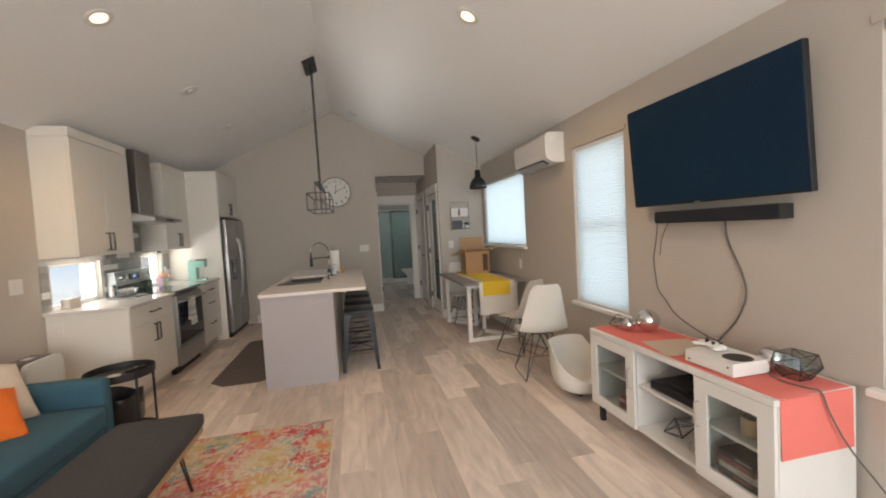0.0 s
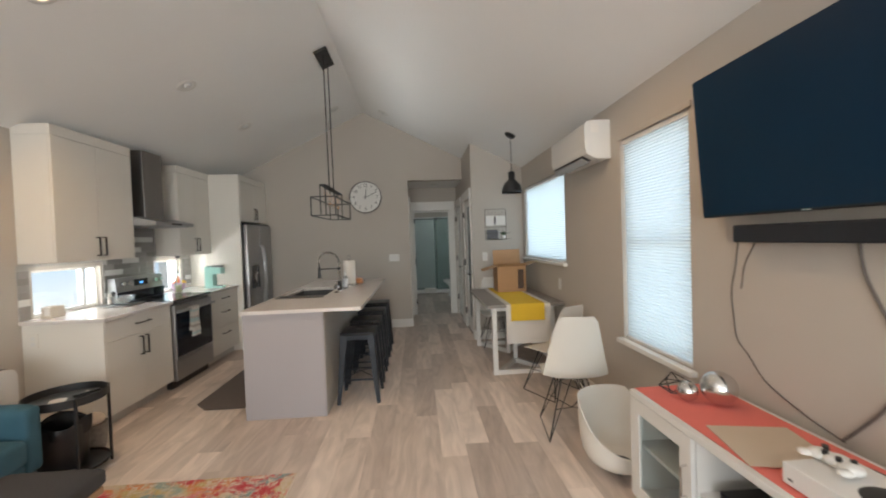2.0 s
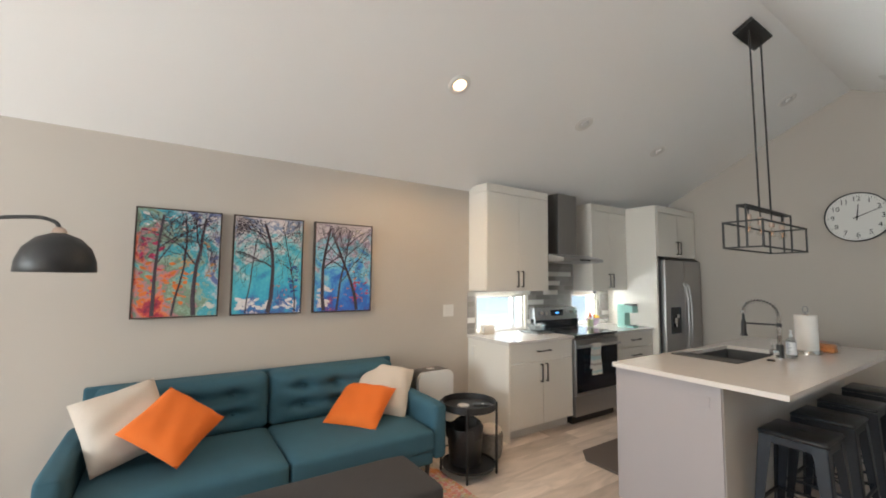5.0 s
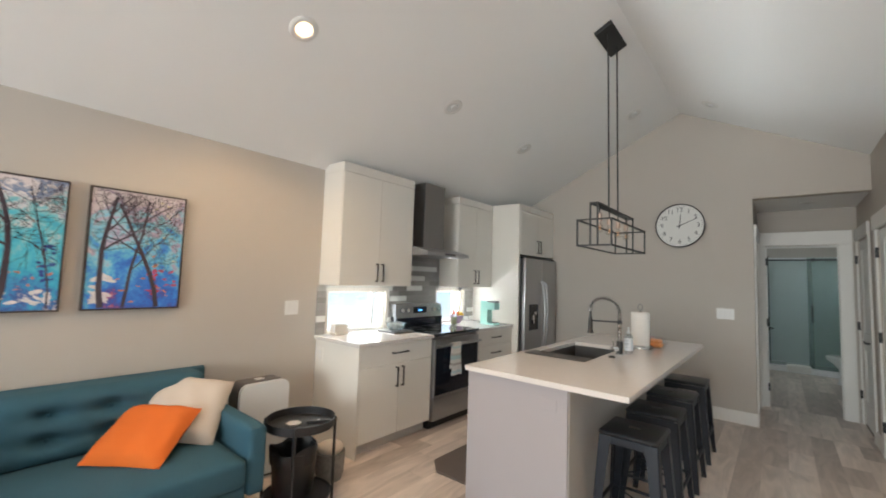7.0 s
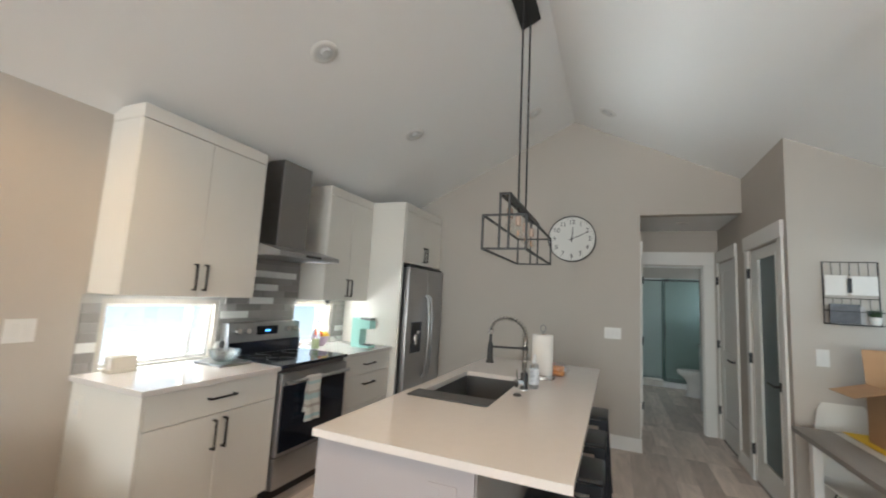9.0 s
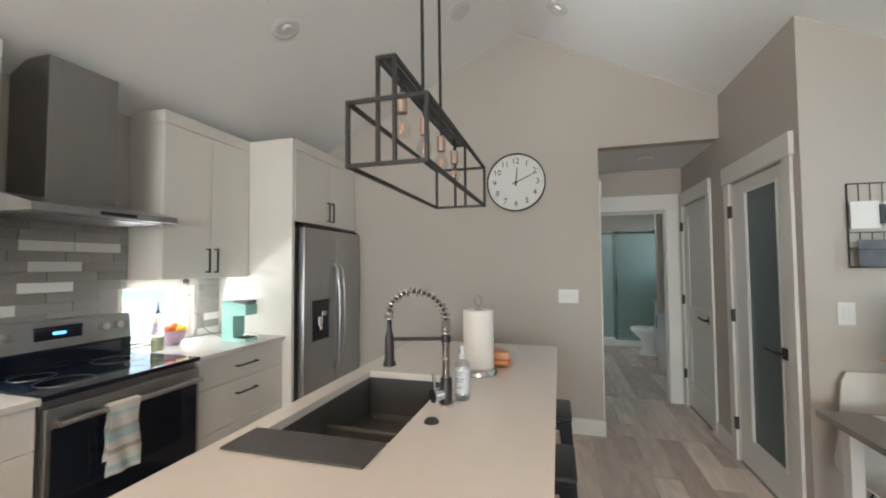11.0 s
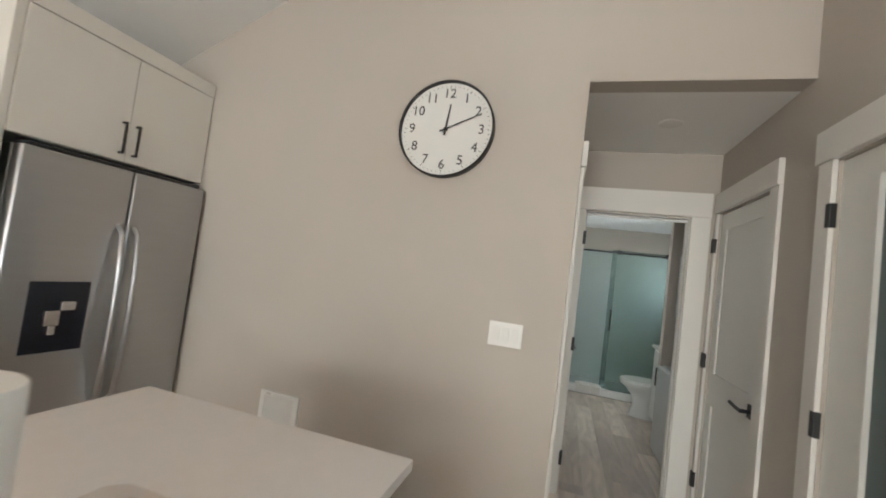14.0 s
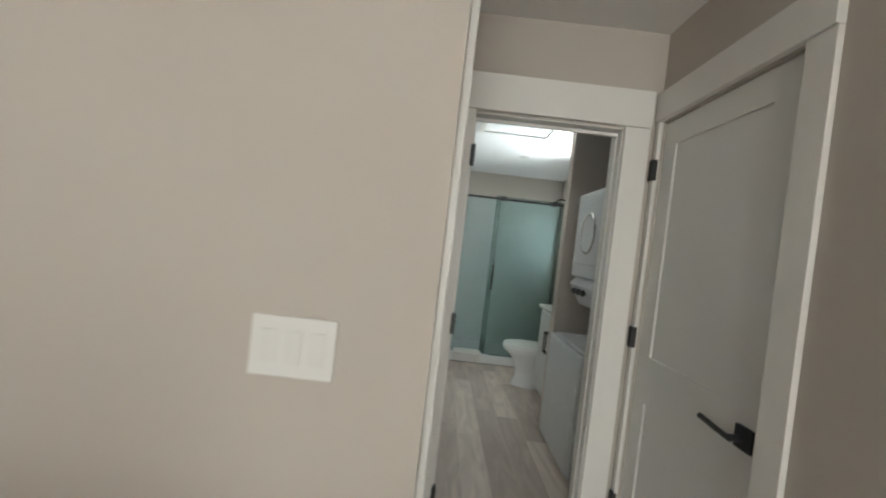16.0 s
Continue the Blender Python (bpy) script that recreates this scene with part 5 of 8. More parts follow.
ac = thing("air_conditioner", (2.18, 4.28, 2.22), "white wall-mounted split air conditioner", "air conditioner")
part("body", prism([(XR - 0.001, 2.085), (2.17, 2.085), (2.10, 2.12), (2.085, 2.17), (2.085, 2.335), (2.10, 2.358), (2.13, 2.37), (XR - 0.001, 2.37)], "y", 3.875, 4.64), M_WHITEP, ac)
part("end_cap", prism([(XR - 0.001, 2.08), (2.165, 2.08), (2.096, 2.117), (2.08, 2.17), (2.08, 2.338), (2.097, 2.363), (2.13, 2.375), (XR - 0.001, 2.375)], "y", 3.858, 3.8745), M_WHITEP, ac)
part("outlet_slot", prism([(2.172, 2.083), (2.102, 2.1185), (2.10, 2.114), (2.17, 2.079)], "y", 3.96, 4.62), M_BLACK, ac)
part("louvre", prism([(2.165, 2.066), (2.098, 2.100), (2.096, 2.096), (2.163, 2.062)], "y", 3.96, 4.62), mat("louvre_grey", (0.35, 0.35, 0.35), 0.4), ac)
part("sticker", box(2.13, 2.19, 3.8565, 3.8578, 2.28, 2.35), M_PAPER, ac)
ac.location.z -= 0.045

# console
X0, X1, Y0, Y1, Z0, Z1 = 1.836, 2.255, 1.460, 2.775, 0.125, 0.662
cs = thing("media_console", (2.03, 2.1, 0), "white media console with two glass doors and open shelves", "tv stand")
part("top", box(X0 - 0.022, X1, Y0, Y1, Z1 - 0.028, Z1, 0.002), M_WHITE, cs)
part("bottom", box(X0, X1, Y0 + 0.019, Y1 - 0.019, Z0, Z0 + 0.022), M_WHITE, cs)
part("side", box(X0, X1, Y0, Y0 + 0.018, Z0, Z1 - 0.029, 0.001), M_WHITE, cs)
part("side", box(X0, X1, Y1 - 0.018, Y1, Z0, Z1 - 0.029, 0.001), M_WHITE, cs)
part("back", box(X1 - 0.010, X1 - 0.002, Y0 + 0.019, Y1 - 0.019, Z0 + 0.023, Z1 - 0.029), M_WHITE, cs)
for y in (1.855, 2.325):
    part("divider", box(X0 + 0.002, X1 - 0.011, y - 0.009, y + 0.009, Z0 + 0.023, Z1 - 0.029), M_WHITE, cs)
for ya, yb, z in ((Y0 + 0.019, 1.845, 0.385), (1.865, 2.315, 0.395), (2.335, Y1 - 0.019, 0.385)):
    part("shelf", box(X0 + 0.012, X1 - 0.011, ya, yb, z, z + 0.016), M_WHITE, cs)
for ya, yb, hy in ((Y0 + 0.002, 1.862, 1.835), (2.318, Y1 - 0.002, 2.345)):
    dr = part("door", holed("x", X0 - 0.020, X0 - 0.002, ya, yb, Z0 + 0.004, Z1 - 0.031, [(ya + 0.072, yb - 0.072, Z0 + 0.072, Z1 - 0.098)]), M_WHITE, cs)
    pn = part("pane", box(X0 - 0.012, X0 - 0.008, ya + 0.072, yb - 0.072, Z0 + 0.072, Z1 - 0.098), M_CABPANE, dr)
    part("handle", tube([(X0 - 0.020, hy, 0.38), (X0 - 0.045, hy, 0.385), (X0 - 0.045, hy, 0.505), (X0 - 0.020, hy, 0.51)], 0.005, 8), M_CHROME, dr, "slim steel handle", soft=True)
for x in (X0 + 0.03, X1 - 0.03):
    for y in (Y0 + 0.05, Y1 - 0.05):
        part("leg", box(x - 0.016, x + 0.016, y - 0.016, y + 0.016, 0, Z0 - 0.0005), M_BLACK, cs)

# ---------------- things on and in the console ----------------
TOPZ = Z1
rn = thing("console_runner", (2.02, 2.08, TOPZ), "coral red cloth runner draped over the console", "table runner")
bm = bmesh.new()
W = [(Y1 + 0.001, TOPZ + 0.002)] + [(y, TOPZ + 0.003) for y in np.linspace(2.72, 1.52, 14)] + [(1.470, TOPZ + 0.003), (1.456, TOPZ - 0.004), (1.4545, TOPZ - 0.06), (1.453, TOPZ - 0.16), (1.451, TOPZ - 0.255)]
rows = [[bm.verts.new((x, y, z + 0.0012 * math.sin(9 * y + 7 * x))) for x in np.linspace(1.842, 2.232, 9)] for y, z in W]
for a, b in zip(rows, rows[1:]):
    for k in range(8):
        bm.faces.new((a[k], a[k + 1], b[k + 1], b[k]))
thicken(bm, -0.0022)
part("cloth", bm, M_CORAL, rn, soft=True)
pm = thing("place_mat", (2.0, 2.16, TOPZ), "pale beige place mat lying askew on the runner", "place mat")
bm = box(1.86, 2.15, 2.02, 2.31, TOPZ + 0.007, TOPZ + 0.010)
bmesh.ops.rotate(bm, verts=bm.verts, cent=(2.0, 2.16, TOPZ), matrix=Matrix.Rotation(radians(-12), 3, "Z"))
part("mat", bm, mat("beige_mat", (0.60, 0.50, 0.39), 0.9, bump=0.3, bscale=300, fleck=0.1), pm)
gc = thing("game_console", (1.98, 1.82, TOPZ), "white box-shaped game console lying flat on the runner", "game console")
part("body", box(1.865, 2.075, 1.685, 1.965, TOPZ + 0.008, TOPZ + 0.072, 0.003), M_WHITEP, gc)
part("vent", lathe([(0.001, 0.0), (0.062, 0.0), (0.064, -0.0006)], (1.97, 1.755, TOPZ + 0.0735), 32), M_BLACK, gc, "round black vent")
part("power_button", cyl((1.8645, 1.712, TOPZ + 0.05), (1.8655, 1.712, TOPZ + 0.05), 0.005, seg=12), M_BLACK, gc)
part("port", box(1.8642, 1.8652, 1.93, 1.945, TOPZ + 0.024, TOPZ + 0.03), M_BLACK, gc)
pad = thing("game_controller", (1.98, 1.925, TOPZ + 0.072), "white game controller resting on the game console", "game controller")
bm = bmesh.new()
for dx, dy, r in ((-0.045, 0.0, 0.032), (0.045, 0.0, 0.032), (0, 0.008, 0.036), (-0.06, -0.035, 0.02), (0.06, -0.035, 0.02)):
    ball((1.985 + dy, 1.915 + dx, TOPZ + 0.090), r, bm, 16, 0.5)
part("shell", bm, M_WHITEP, pad, soft=True)
for dx, dy in ((-0.04, 0.015), (0.022, -0.008), (0.04, 0.015), (0.05, 0.022), (-0.02, -0.01)):
    part("thumb_stick" if dx < 0.03 else "button", cyl((1.985 + dy, 1.915 + dx, TOPZ + 0.10), (1.985 + dy, 1.915 + dx, TOPZ + 0.112), 0.008, seg=10), M_BLACK, pad)


def mirror_ball(x, y, r):
    g = thing("decorative_ball", (x, y, TOPZ), "mirrored silver glass ball on the runner", "decoration", "silver balls on the console")
    part("ball", ball((x, y, TOPZ + 0.0065 + r), r, seg=28), M_CHROME, g, soft=True)


mirror_ball(1.985, 2.575, 0.045)
mirror_ball(2.09, 2.515, 0.075)
mirror_ball(2.12, 1.71, 0.058)


def wire_form(name, c, r, label, z0, turn=0.0, roll=70):
    """A wire bipyramid lying on its side."""
    t = thing(name, (c[0], c[1], z0), label, "decoration")
    ring = [Vector((0.62 * r * math.cos(k * math.tau / 5), 0.62 * r * math.sin(k * math.tau / 5), 0.12 * r)) for k in range(5)]
    tips = [Vector((0, 0, 1.15 * r)), Vector((0, 0, -0.75 * r))]
    m = Matrix.Rotation(turn, 3, "Z") @ Matrix.Rotation(radians(roll), 3, "X")
    ring, tips = [m @ p for p in ring], [m @ p for p in tips]
    off = Vector((c[0], c[1], z0 + 0.003 - min(p.z for p in ring + tips)))
    bm = bmesh.new()
    for k in range(5):
        for a, b in ((ring[k], ring[(k + 1) % 5]), (ring[k], tips[0]), (ring[k], tips[1])):
            cyl(a + off, b + off, 0.0024, seg=6, bm=bm)
    part("wire", bm, M_BLACK, t)


wire_form("wire_ornament", (1.965, 2.665), 0.088, "black wire geometric ornament beside silver balls", TOPZ + 0.006, 0.5)
wire_form("wire_ornament", (1.95, 2.13), 0.095, "black wire geometric ornament on the lower shelf", Z0 + 0.024, 0.9)
tr = thing("glass_terrarium", (2.12, 1.60, TOPZ), "geometric glass terrarium with black edges", "terrarium")
a = [Vector((2.12 + 0.058 * sx, 1.60 + 0.062 * sy, TOPZ + 0.008)) for sx, sy in ((-0.6, -0.6), (0.6, -0.6), (0.6, 0.6), (-0.6, 0.6))]
b = [Vector((2.12 + 0.064 * sx, 1.60 + 0.074 * sy, TOPZ + 0.065)) for sx, sy in ((-1, -0.9), (1, -0.9), (1, 0.9), (-1, 0.9))]
c = [Vector((2.12 + 0.058 * sx, 1.60 + 0.062 * sy, TOPZ + 0.122)) for sx, sy in ((-0.9, -0.9), (0.9, -0.9), (0.9, 0.9), (-0.9, 0.9))]
bm, bg2 = bmesh.new(), bmesh.new()
for k in range(4):
    j = (k + 1) % 4
    for p, q in ((a[k], a[j]), (b[k], b[j]), (c[k], c[j]), (a[k], b[k]), (b[k], c[k]), (a[k], b[j]), (b[k], c[j])):
        cyl(p, q, 0.002, seg=6, bm=bm)
    for p, q in ((a, b), (b, c)):
        bg2.faces.new([bg2.verts.new(v) for v in (p[k], p[j], q[j])])
        bg2.faces.new([bg2.verts.new(v) for v in (p[k], q[j], q[k])])
part("edges", bm, M_BLACK, tr)
part("pane", bg2, thin_pane("terrarium_pane", (0.62, 0.68, 0.66), 0.15, 0.04), tr, "smoky glass panes")
vp = thing("video_player", (2.03, 2.09, 0.411), "black video player on the open shelf", "video player")
part("body", box(1.875, 2.155, 1.90, 2.24, 0.416, 0.466, 0.003), M_BLACK, vp)
part("front_panel", box(1.8725, 1.8745, 1.91, 2.23, 0.42, 0.462), M_BLACKGL, vp)
part("foot", box(1.885, 2.145, 1.91, 2.23, 0.4115, 0.4158), M_BLACK, vp)
rc = thing("remote_control", (1.93, 2.07, 0.466), "black remote control lying on the video player", "remote control")
part("body", box(1.905, 1.945, 2.0, 2.15, 0.467, 0.484, 0.004), M_BLACK, rc)
gb = thing("glass_bauble", (1.92, 1.965, Z0 + 0.022), "small clear glass bauble on the lower shelf", "decoration")
part("bauble", ball((1.92, 1.965, Z0 + 0.023 + 0.035), 0.035, seg=20), M_GLASS, gb, soft=True)
wire_form("wire_ornament", (1.93, 1.90), 0.045, "tiny black wire ornament on the lower shelf", Z0 + 0.024, 2.0)


def small_plant(x, y, z):
    p = thing("potted_plant", (x, y, z), "small green plant in a brushed gold pot", "potted plant", "plants in the console")
    part("pot", lathe([(0.001, 0.0), (0.040, 0.0), (0.044, 0.003), (0.046, 0.085), (0.042, 0.085), (0.041, 0.07), (0.001, 0.068)], (x, y, z + 0.0005), 28), mat("gold_metal", (0.62, 0.47, 0.30), 0.32, metal=1.0, var=0.05), p, "brushed gold pot", soft=True)
    rr = random.Random(7)
    bm = bmesh.new()
    for k in range(90):
        a, r = rr.uniform(0, math.tau), rr.uniform(0, 0.036)
        bx_, by_ = x + r * math.cos(a), y + r * math.sin(a)
        h, w = rr.uniform(0.02, 0.05), rr.uniform(0.003, 0.006)
        d = Vector((math.cos(a) * 0.018, math.sin(a) * 0.018, h))
        n = Vector((-math.sin(a), math.cos(a), 0)) * w
        o = Vector((bx_, by_, z + 0.07))
        bm.faces.new([bm.verts.new(o - n * 0.4), bm.verts.new(o + n * 0.4), bm.verts.new(o + d * 0.6 + n), bm.verts.new(o + d), bm.verts.new(o + d * 0.6 - n)])
    part("leaves", bm, mat("plant_green", (0.05, 0.10, 0.045), 0.6, var=0.3, scale=30), p)


small_plant(1.935, 1.655, 0.402)
small_plant(1.95, 2.47, 0.402)
for k, (hh, col, dy) in enumerate(((0.035, (0.09, 0.05, 0.05), 0.0), (0.03, (0.05, 0.05, 0.07), 0.008), (0.028, (0.45, 0.42, 0.38), -0.006), (0.03, (0.16, 0.06, 0.06), 0.004), (0.025, (0.03, 0.03, 0.035), 0.0))):
    z = Z0 + 0.0225 + [0, 0.036, 0.067, 0.096, 0.127][k]
    bk = thing("book", (1.97, 1.65, z), "dark hardcover book lying in a stack in the console", "book", "stacked books")
    part("cover", box(1.862, 2.08, 1.585 + dy, 1.775 + dy, z, z + hh, 0.002), mat("book_cloth", col, 0.6, var=0.15, scale=15), bk)
    part("spine_band", box(1.8605, 1.8618, 1.60 + dy, 1.68 + dy, z + hh * 0.3, z + hh * 0.7), mat("spine_print", ((0.35, 0.30, 0.27), (0.30, 0.10, 0.10))[k % 2], 0.6), bk)
db = thing("storage_box", (1.96, 1.53, Z0 + 0.022), "plain black storage box standing beside stacked books", "box")
part("case", box(1.865, 2.09, 1.490, 1.572, Z0 + 0.0225, Z0 + 0.17, 0.004), M_BLACK, db)
part("case_lid", box(1.863, 2.092, 1.488, 1.574, Z0 + 0.171, Z0 + 0.186, 0.003), M_BLACK, db)
for k in range(4):
    z = Z0 + 0.0225 + k * 0.022
    bk = thing("book", (1.95, 2.46, z), "thin book lying in a stack in the console", "book", "stacked books")
    part("cover", box(1.875, 2.07, 2.41, 2.55, z, z + 0.021, 0.002), mat("book_cloth", ((0.5, 0.46, 0.42), (0.35, 0.05, 0.05), (0.1, 0.1, 0.12), (0.5, 0.2, 0.2))[k], 0.6), bk)

# ---------------- dining corner ----------------
tb = thing("dining_table", (1.87, 5.6, 0), "grey wood dining table on white trestle legs", "dining table")
part("tabletop", box(1.455, 2.272, 4.90, 6.28, 0.722, 0.752, 0.003), M_TABLE, tb)
for y in (5.02, 6.20):
    for x in (1.55, 2.17):
        part("leg", box(x - 0.025, x + 0.025, y - 0.025, y + 0.025, 0.0, 0.7215, 0.002), M_WHITE, tb)
    part("foot_bar", box(1.576, 2.144, y - 0.024, y + 0.024, 0.001, 0.049, 0.002), M_WHITE, tb)
    part("top_bar", box(1.576, 2.144, y - 0.024, y + 0.024, 0.672, 0.7215, 0.002), M_WHITE, tb)
    for x0_, x1_ in ((1.60, 1.86), (2.12, 1.86)):
        yy = y + (0.40 if y < 5.5 else -0.40)
        p0, p1 = Vector((x0_, y, 0.025)), Vector((x1_, yy, 0.025))
        d = (p1 - p0).normalized()
        n = d.cross(Vector((0, 0, 1))) * 0.022
        for z in (0.0015, 0.672):
            bm = bmesh.new()
            lo = [bm.verts.new((q.x, q.y, z)) for q in (p0 - n, p0 + n, p1 + n, p1 - n)]
            hi = [bm.verts.new((q.x, q.y, z + 0.046)) for q in (p0 - n, p0 + n, p1 + n, p1 - n)]
            bm.faces.new(lo), bm.faces.new(hi)
            for k in range(4):
                bm.faces.new((lo[k], lo[(k + 1) % 4], hi[(k + 1) % 4], hi[k]))
            part("brace", bm, M_WHITE, tb)
    yy = y + (0.40 if y < 5.5 else -0.40)
    part("post", box(1.838, 1.882, yy - 0.022, yy + 0.022, 0.0, 0.7215, 0.002), M_WHITE, tb)


def draped(name, x0, x1, yend, drop, lift, material, label, yfar):
    t = thing(name, ((x0 + x1) / 2, yend, 0.752), label, "table runner")
    prof = [(yfar, 0.7525 + lift)] + [(y, 0.7525 + lift) for y in np.linspace(yfar - 0.05, yend + 0.02, 12)] + [(yend - lift - 0.004, 0.7505 + lift), (yend - lift - 0.009, 0.735), (yend - lift - 0.010, 0.752 - drop * 0.5), (yend - lift - 0.012, 0.752 - drop)]
    bm = bmesh.new()
    rows = [[bm.verts.new((x, y - (0.006 * math.sin(17 * x) if z < 0.72 else 0), z)) for x in np.linspace(x0, x1, 9)] for y, z in prof]
    for a, b in zip(rows, rows[1:]):
        for k in range(8):
            bm.faces.new((a[k], a[k + 1], b[k + 1], b[k]))
    thicken(bm, -0.002)
    part("cloth", bm, material, t, soft=True)


draped("white_runner", 1.655, 2.115, 4.90, 0.40, 0.002, M_LINEN, "white linen table runner hanging over the table end", 6.25)
draped("yellow_runner", 1.70, 2.05, 4.90, 0.165, 0.011, M_YELLOW, "mustard yellow runner laid over the white one", 6.25)
bx = thing("cardboard_box", (1.94, 5.9, 0.76), "open brown cardboard box with its flaps up", "cardboard box")
BX0, BX1, BY0, BY1, BZ0, BZ1 = 1.755, 2.115, 5.80, 6.08, 0.7625, 1.085
for nm, b in (("side_panel", box(BX0, BX1, BY0, BY0 + 0.005, BZ0, BZ1)), ("side_panel", box(BX0, BX1, BY1 - 0.005, BY1, BZ0, BZ1)), ("side_panel", box(BX0, BX0 + 0.005, BY0 + 0.005, BY1 - 0.005, BZ0, BZ1)), ("side_panel", box(BX1 - 0.005, BX1, BY0 + 0.005, BY1 - 0.005, BZ0, BZ1)), ("bottom", box(BX0 + 0.005, BX1 - 0.005, BY0 + 0.005, BY1 - 0.005, BZ0, BZ0 + 0.005))):
    part(nm, b, M_CARD, bx)
part("printed_mark", box(2.01, 2.085, BY0 - 0.0012, BY0 - 0.0002, 0.80, 1.04), mat("box_print", (0.08, 0.05, 0.035), 0.8, var=0.4, scale=30), bx, "dark printed panel")


def flap(p, q, out, parent):
    p, q, out = Vector(p), Vector(q), Vector(out)
    n = (q - p).cross(out).normalized() * 0.004
    bm = bmesh.new()
    lo = [bm.verts.new(v) for v in (p, q, q + out, p + out)]
    hi = [bm.verts.new(v + n) for v in (p, q, q + out, p + out)]
    bm.faces.new(lo), bm.faces.new(hi)
    for k in range(4):
        bm.faces.new((lo[k], lo[(k + 1) % 4], hi[(k + 1) % 4], hi[k]))
    part("flap", bm, M_CARD, parent)


flap((BX0, BY1, BZ1), (BX1, BY1, BZ1), (0, 0.03, 0.20), bx)
flap((BX0, BY0, BZ1), (BX0, BY1, BZ1), (-0.17, 0, -0.05), bx)
flap((BX1, BY0, BZ1), (BX1, BY1, BZ1), (0.15, 0, 0.05), bx)
flap((BX0 + 0.003, BY0, BZ1 + 0.001), (BX1 - 0.003, BY0, BZ1 + 0.001), (0, -0.06, 0.035), bx)


def shell_mesh():
    """A moulded seat shell at the origin, facing +y."""
    prof = [(0.215, 0.430, 0.185, 0.0), (0.19, 0.447, 0.215, 0.004), (0.10, 0.447, 0.235, 0.016), (0.0, 0.437, 0.245, 0.030), (-0.10, 0.432, 0.25, 0.036), (-0.165, 0.448, 0.252, 0.040), (-0.205, 0.50, 0.246, 0.040), (-0.225, 0.60, 0.226, 0.038), (-0.245, 0.70, 0.202, 0.034), (-0.26, 0.80, 0.177, 0.026), (-0.272, 0.88, 0.155, 0.014), (-0.278, 0.922, 0.12, 0.004)]
    bm = bmesh.new()
    rows = []
    for i, (y, z, hw, curl) in enumerate(prof):
        up = min(1, max(0, (i - 4) / 3))
        row = []
        for k in range(13):
            u = -1 + k / 6
            lift = curl * abs(u) ** 2.6
            row.append(bm.verts.new((hw * u, y + up * lift * 1.4, z + (1 - up) * lift)))
        rows.append(row)
    for a, b in zip(rows, rows[1:]):
        for k in range(12):
            bm.faces.new((a[k], a[k + 1], b[k + 1], b[k]))
    bmesh.ops.subdivide_edges(bm, edges=bm.edges[:], cuts=1, use_grid_fill=True, smooth=0.6)
    thicken(bm, 0.007)
    return bm


def shell_chair(m, label):
    c = thing("shell_chair", (0, 0, 0), label, "chair", "chairs at the dining table")
    part("seat_shell", shell_mesh(), M_SHELL, c, "white moulded plastic shell", soft=True)
    for sx in (-1, 1):
        for sy in (-1, 1):
            t, f = Vector((sx * 0.10, sy * 0.10, 0.425)), Vector((sx * 0.225, sy * 0.215, 0.004))
            bm = tube([t, f], 0.0055, 8)
            tube([(sx * 0.02, sy * 0.10, 0.425), f], 0.004, 6, bm)
            part("leg", bm, M_BLACK, c)
    mid = (0, 0, 0.17)
    for sx in (-1, 1):
        for sy in (-1, 1):
            part("brace", tube([(sx * 0.16, sy * 0.155, 0.215), mid], 0.004, 6), M_BLACK, c)
    for p, q in (((-0.10, -0.10), (0.10, -0.10)), ((0.10, -0.10), (0.10, 0.10)), ((0.10, 0.10), (-0.10, 0.10)), ((-0.10, 0.10), (-0.10, -0.10))):
        part("seat_rail", tube([(*p, 0.425), (*q, 0.425)], 0.005, 6), M_BLACK, c)
    for sx in (-1, 1):
        part("floor_rail", tube([(sx * 0.225, -0.215, 0.005), (sx * 0.225, 0.215, 0.005)], 0.0045, 6), M_BLACK, c)
    c.matrix_basis = m
    return c


c1 = shell_chair(pose(1.875, 3.735, 0, 0, 0, -8) @ Matrix.Diagonal((0.9, 0.95, 0.965, 1)), "white shell chair on a black wire base, facing the table")
c2 = copy_thing(c1, pose(2.0, 4.48, 0, 0, 0, 26) @ Matrix.Diagonal((1, 1, 0.93, 1)))
tagged(c2, "white shell chair drawn up to the end of the table")
c3 = copy_thing(c1, pose(1.80, 6.235, 0, 0, 0, 180))
tagged(c3, "white shell chair at the far end of the table")
ls = thing("chair_shell", (0, 0, 0), "loose white chair shell set on the floor beside the console", "chair")


def tub_mesh():
    """A rounded bucket of a seat, its rim high at the back and low in front, facing -y."""
    bm = bmesh.new()
    rows = []
    for r, u in ((0.03, 0.0), (0.10, 0.01), (0.16, 0.035), (0.20, 0.09), (0.222, 0.19), (0.236, 0.34), (0.244, 0.55), (0.248, 0.78), (0.250, 0.94), (0.256, 1.0)):
        row = []
        for k in range(40):
            a = math.tau * k / 40
            back = 0.5 + 0.5 * math.sin(a)
            rim = 0.11 + 0.275 * min(1.0, back * 1.35) ** 1.6
            row.append(bm.verts.new((r * math.cos(a), 0.94 * r * math.sin(a), rim * u)))
        rows.append(row)
    for p, q in zip(rows, rows[1:]):
        for k in range(40):
            j = (k + 1) % 40
            bm.faces.new((p[k], p[j], q[j], q[k]))
    bm.faces.new(rows[0][::-1])
    thicken(bm, 0.008)
    return bm


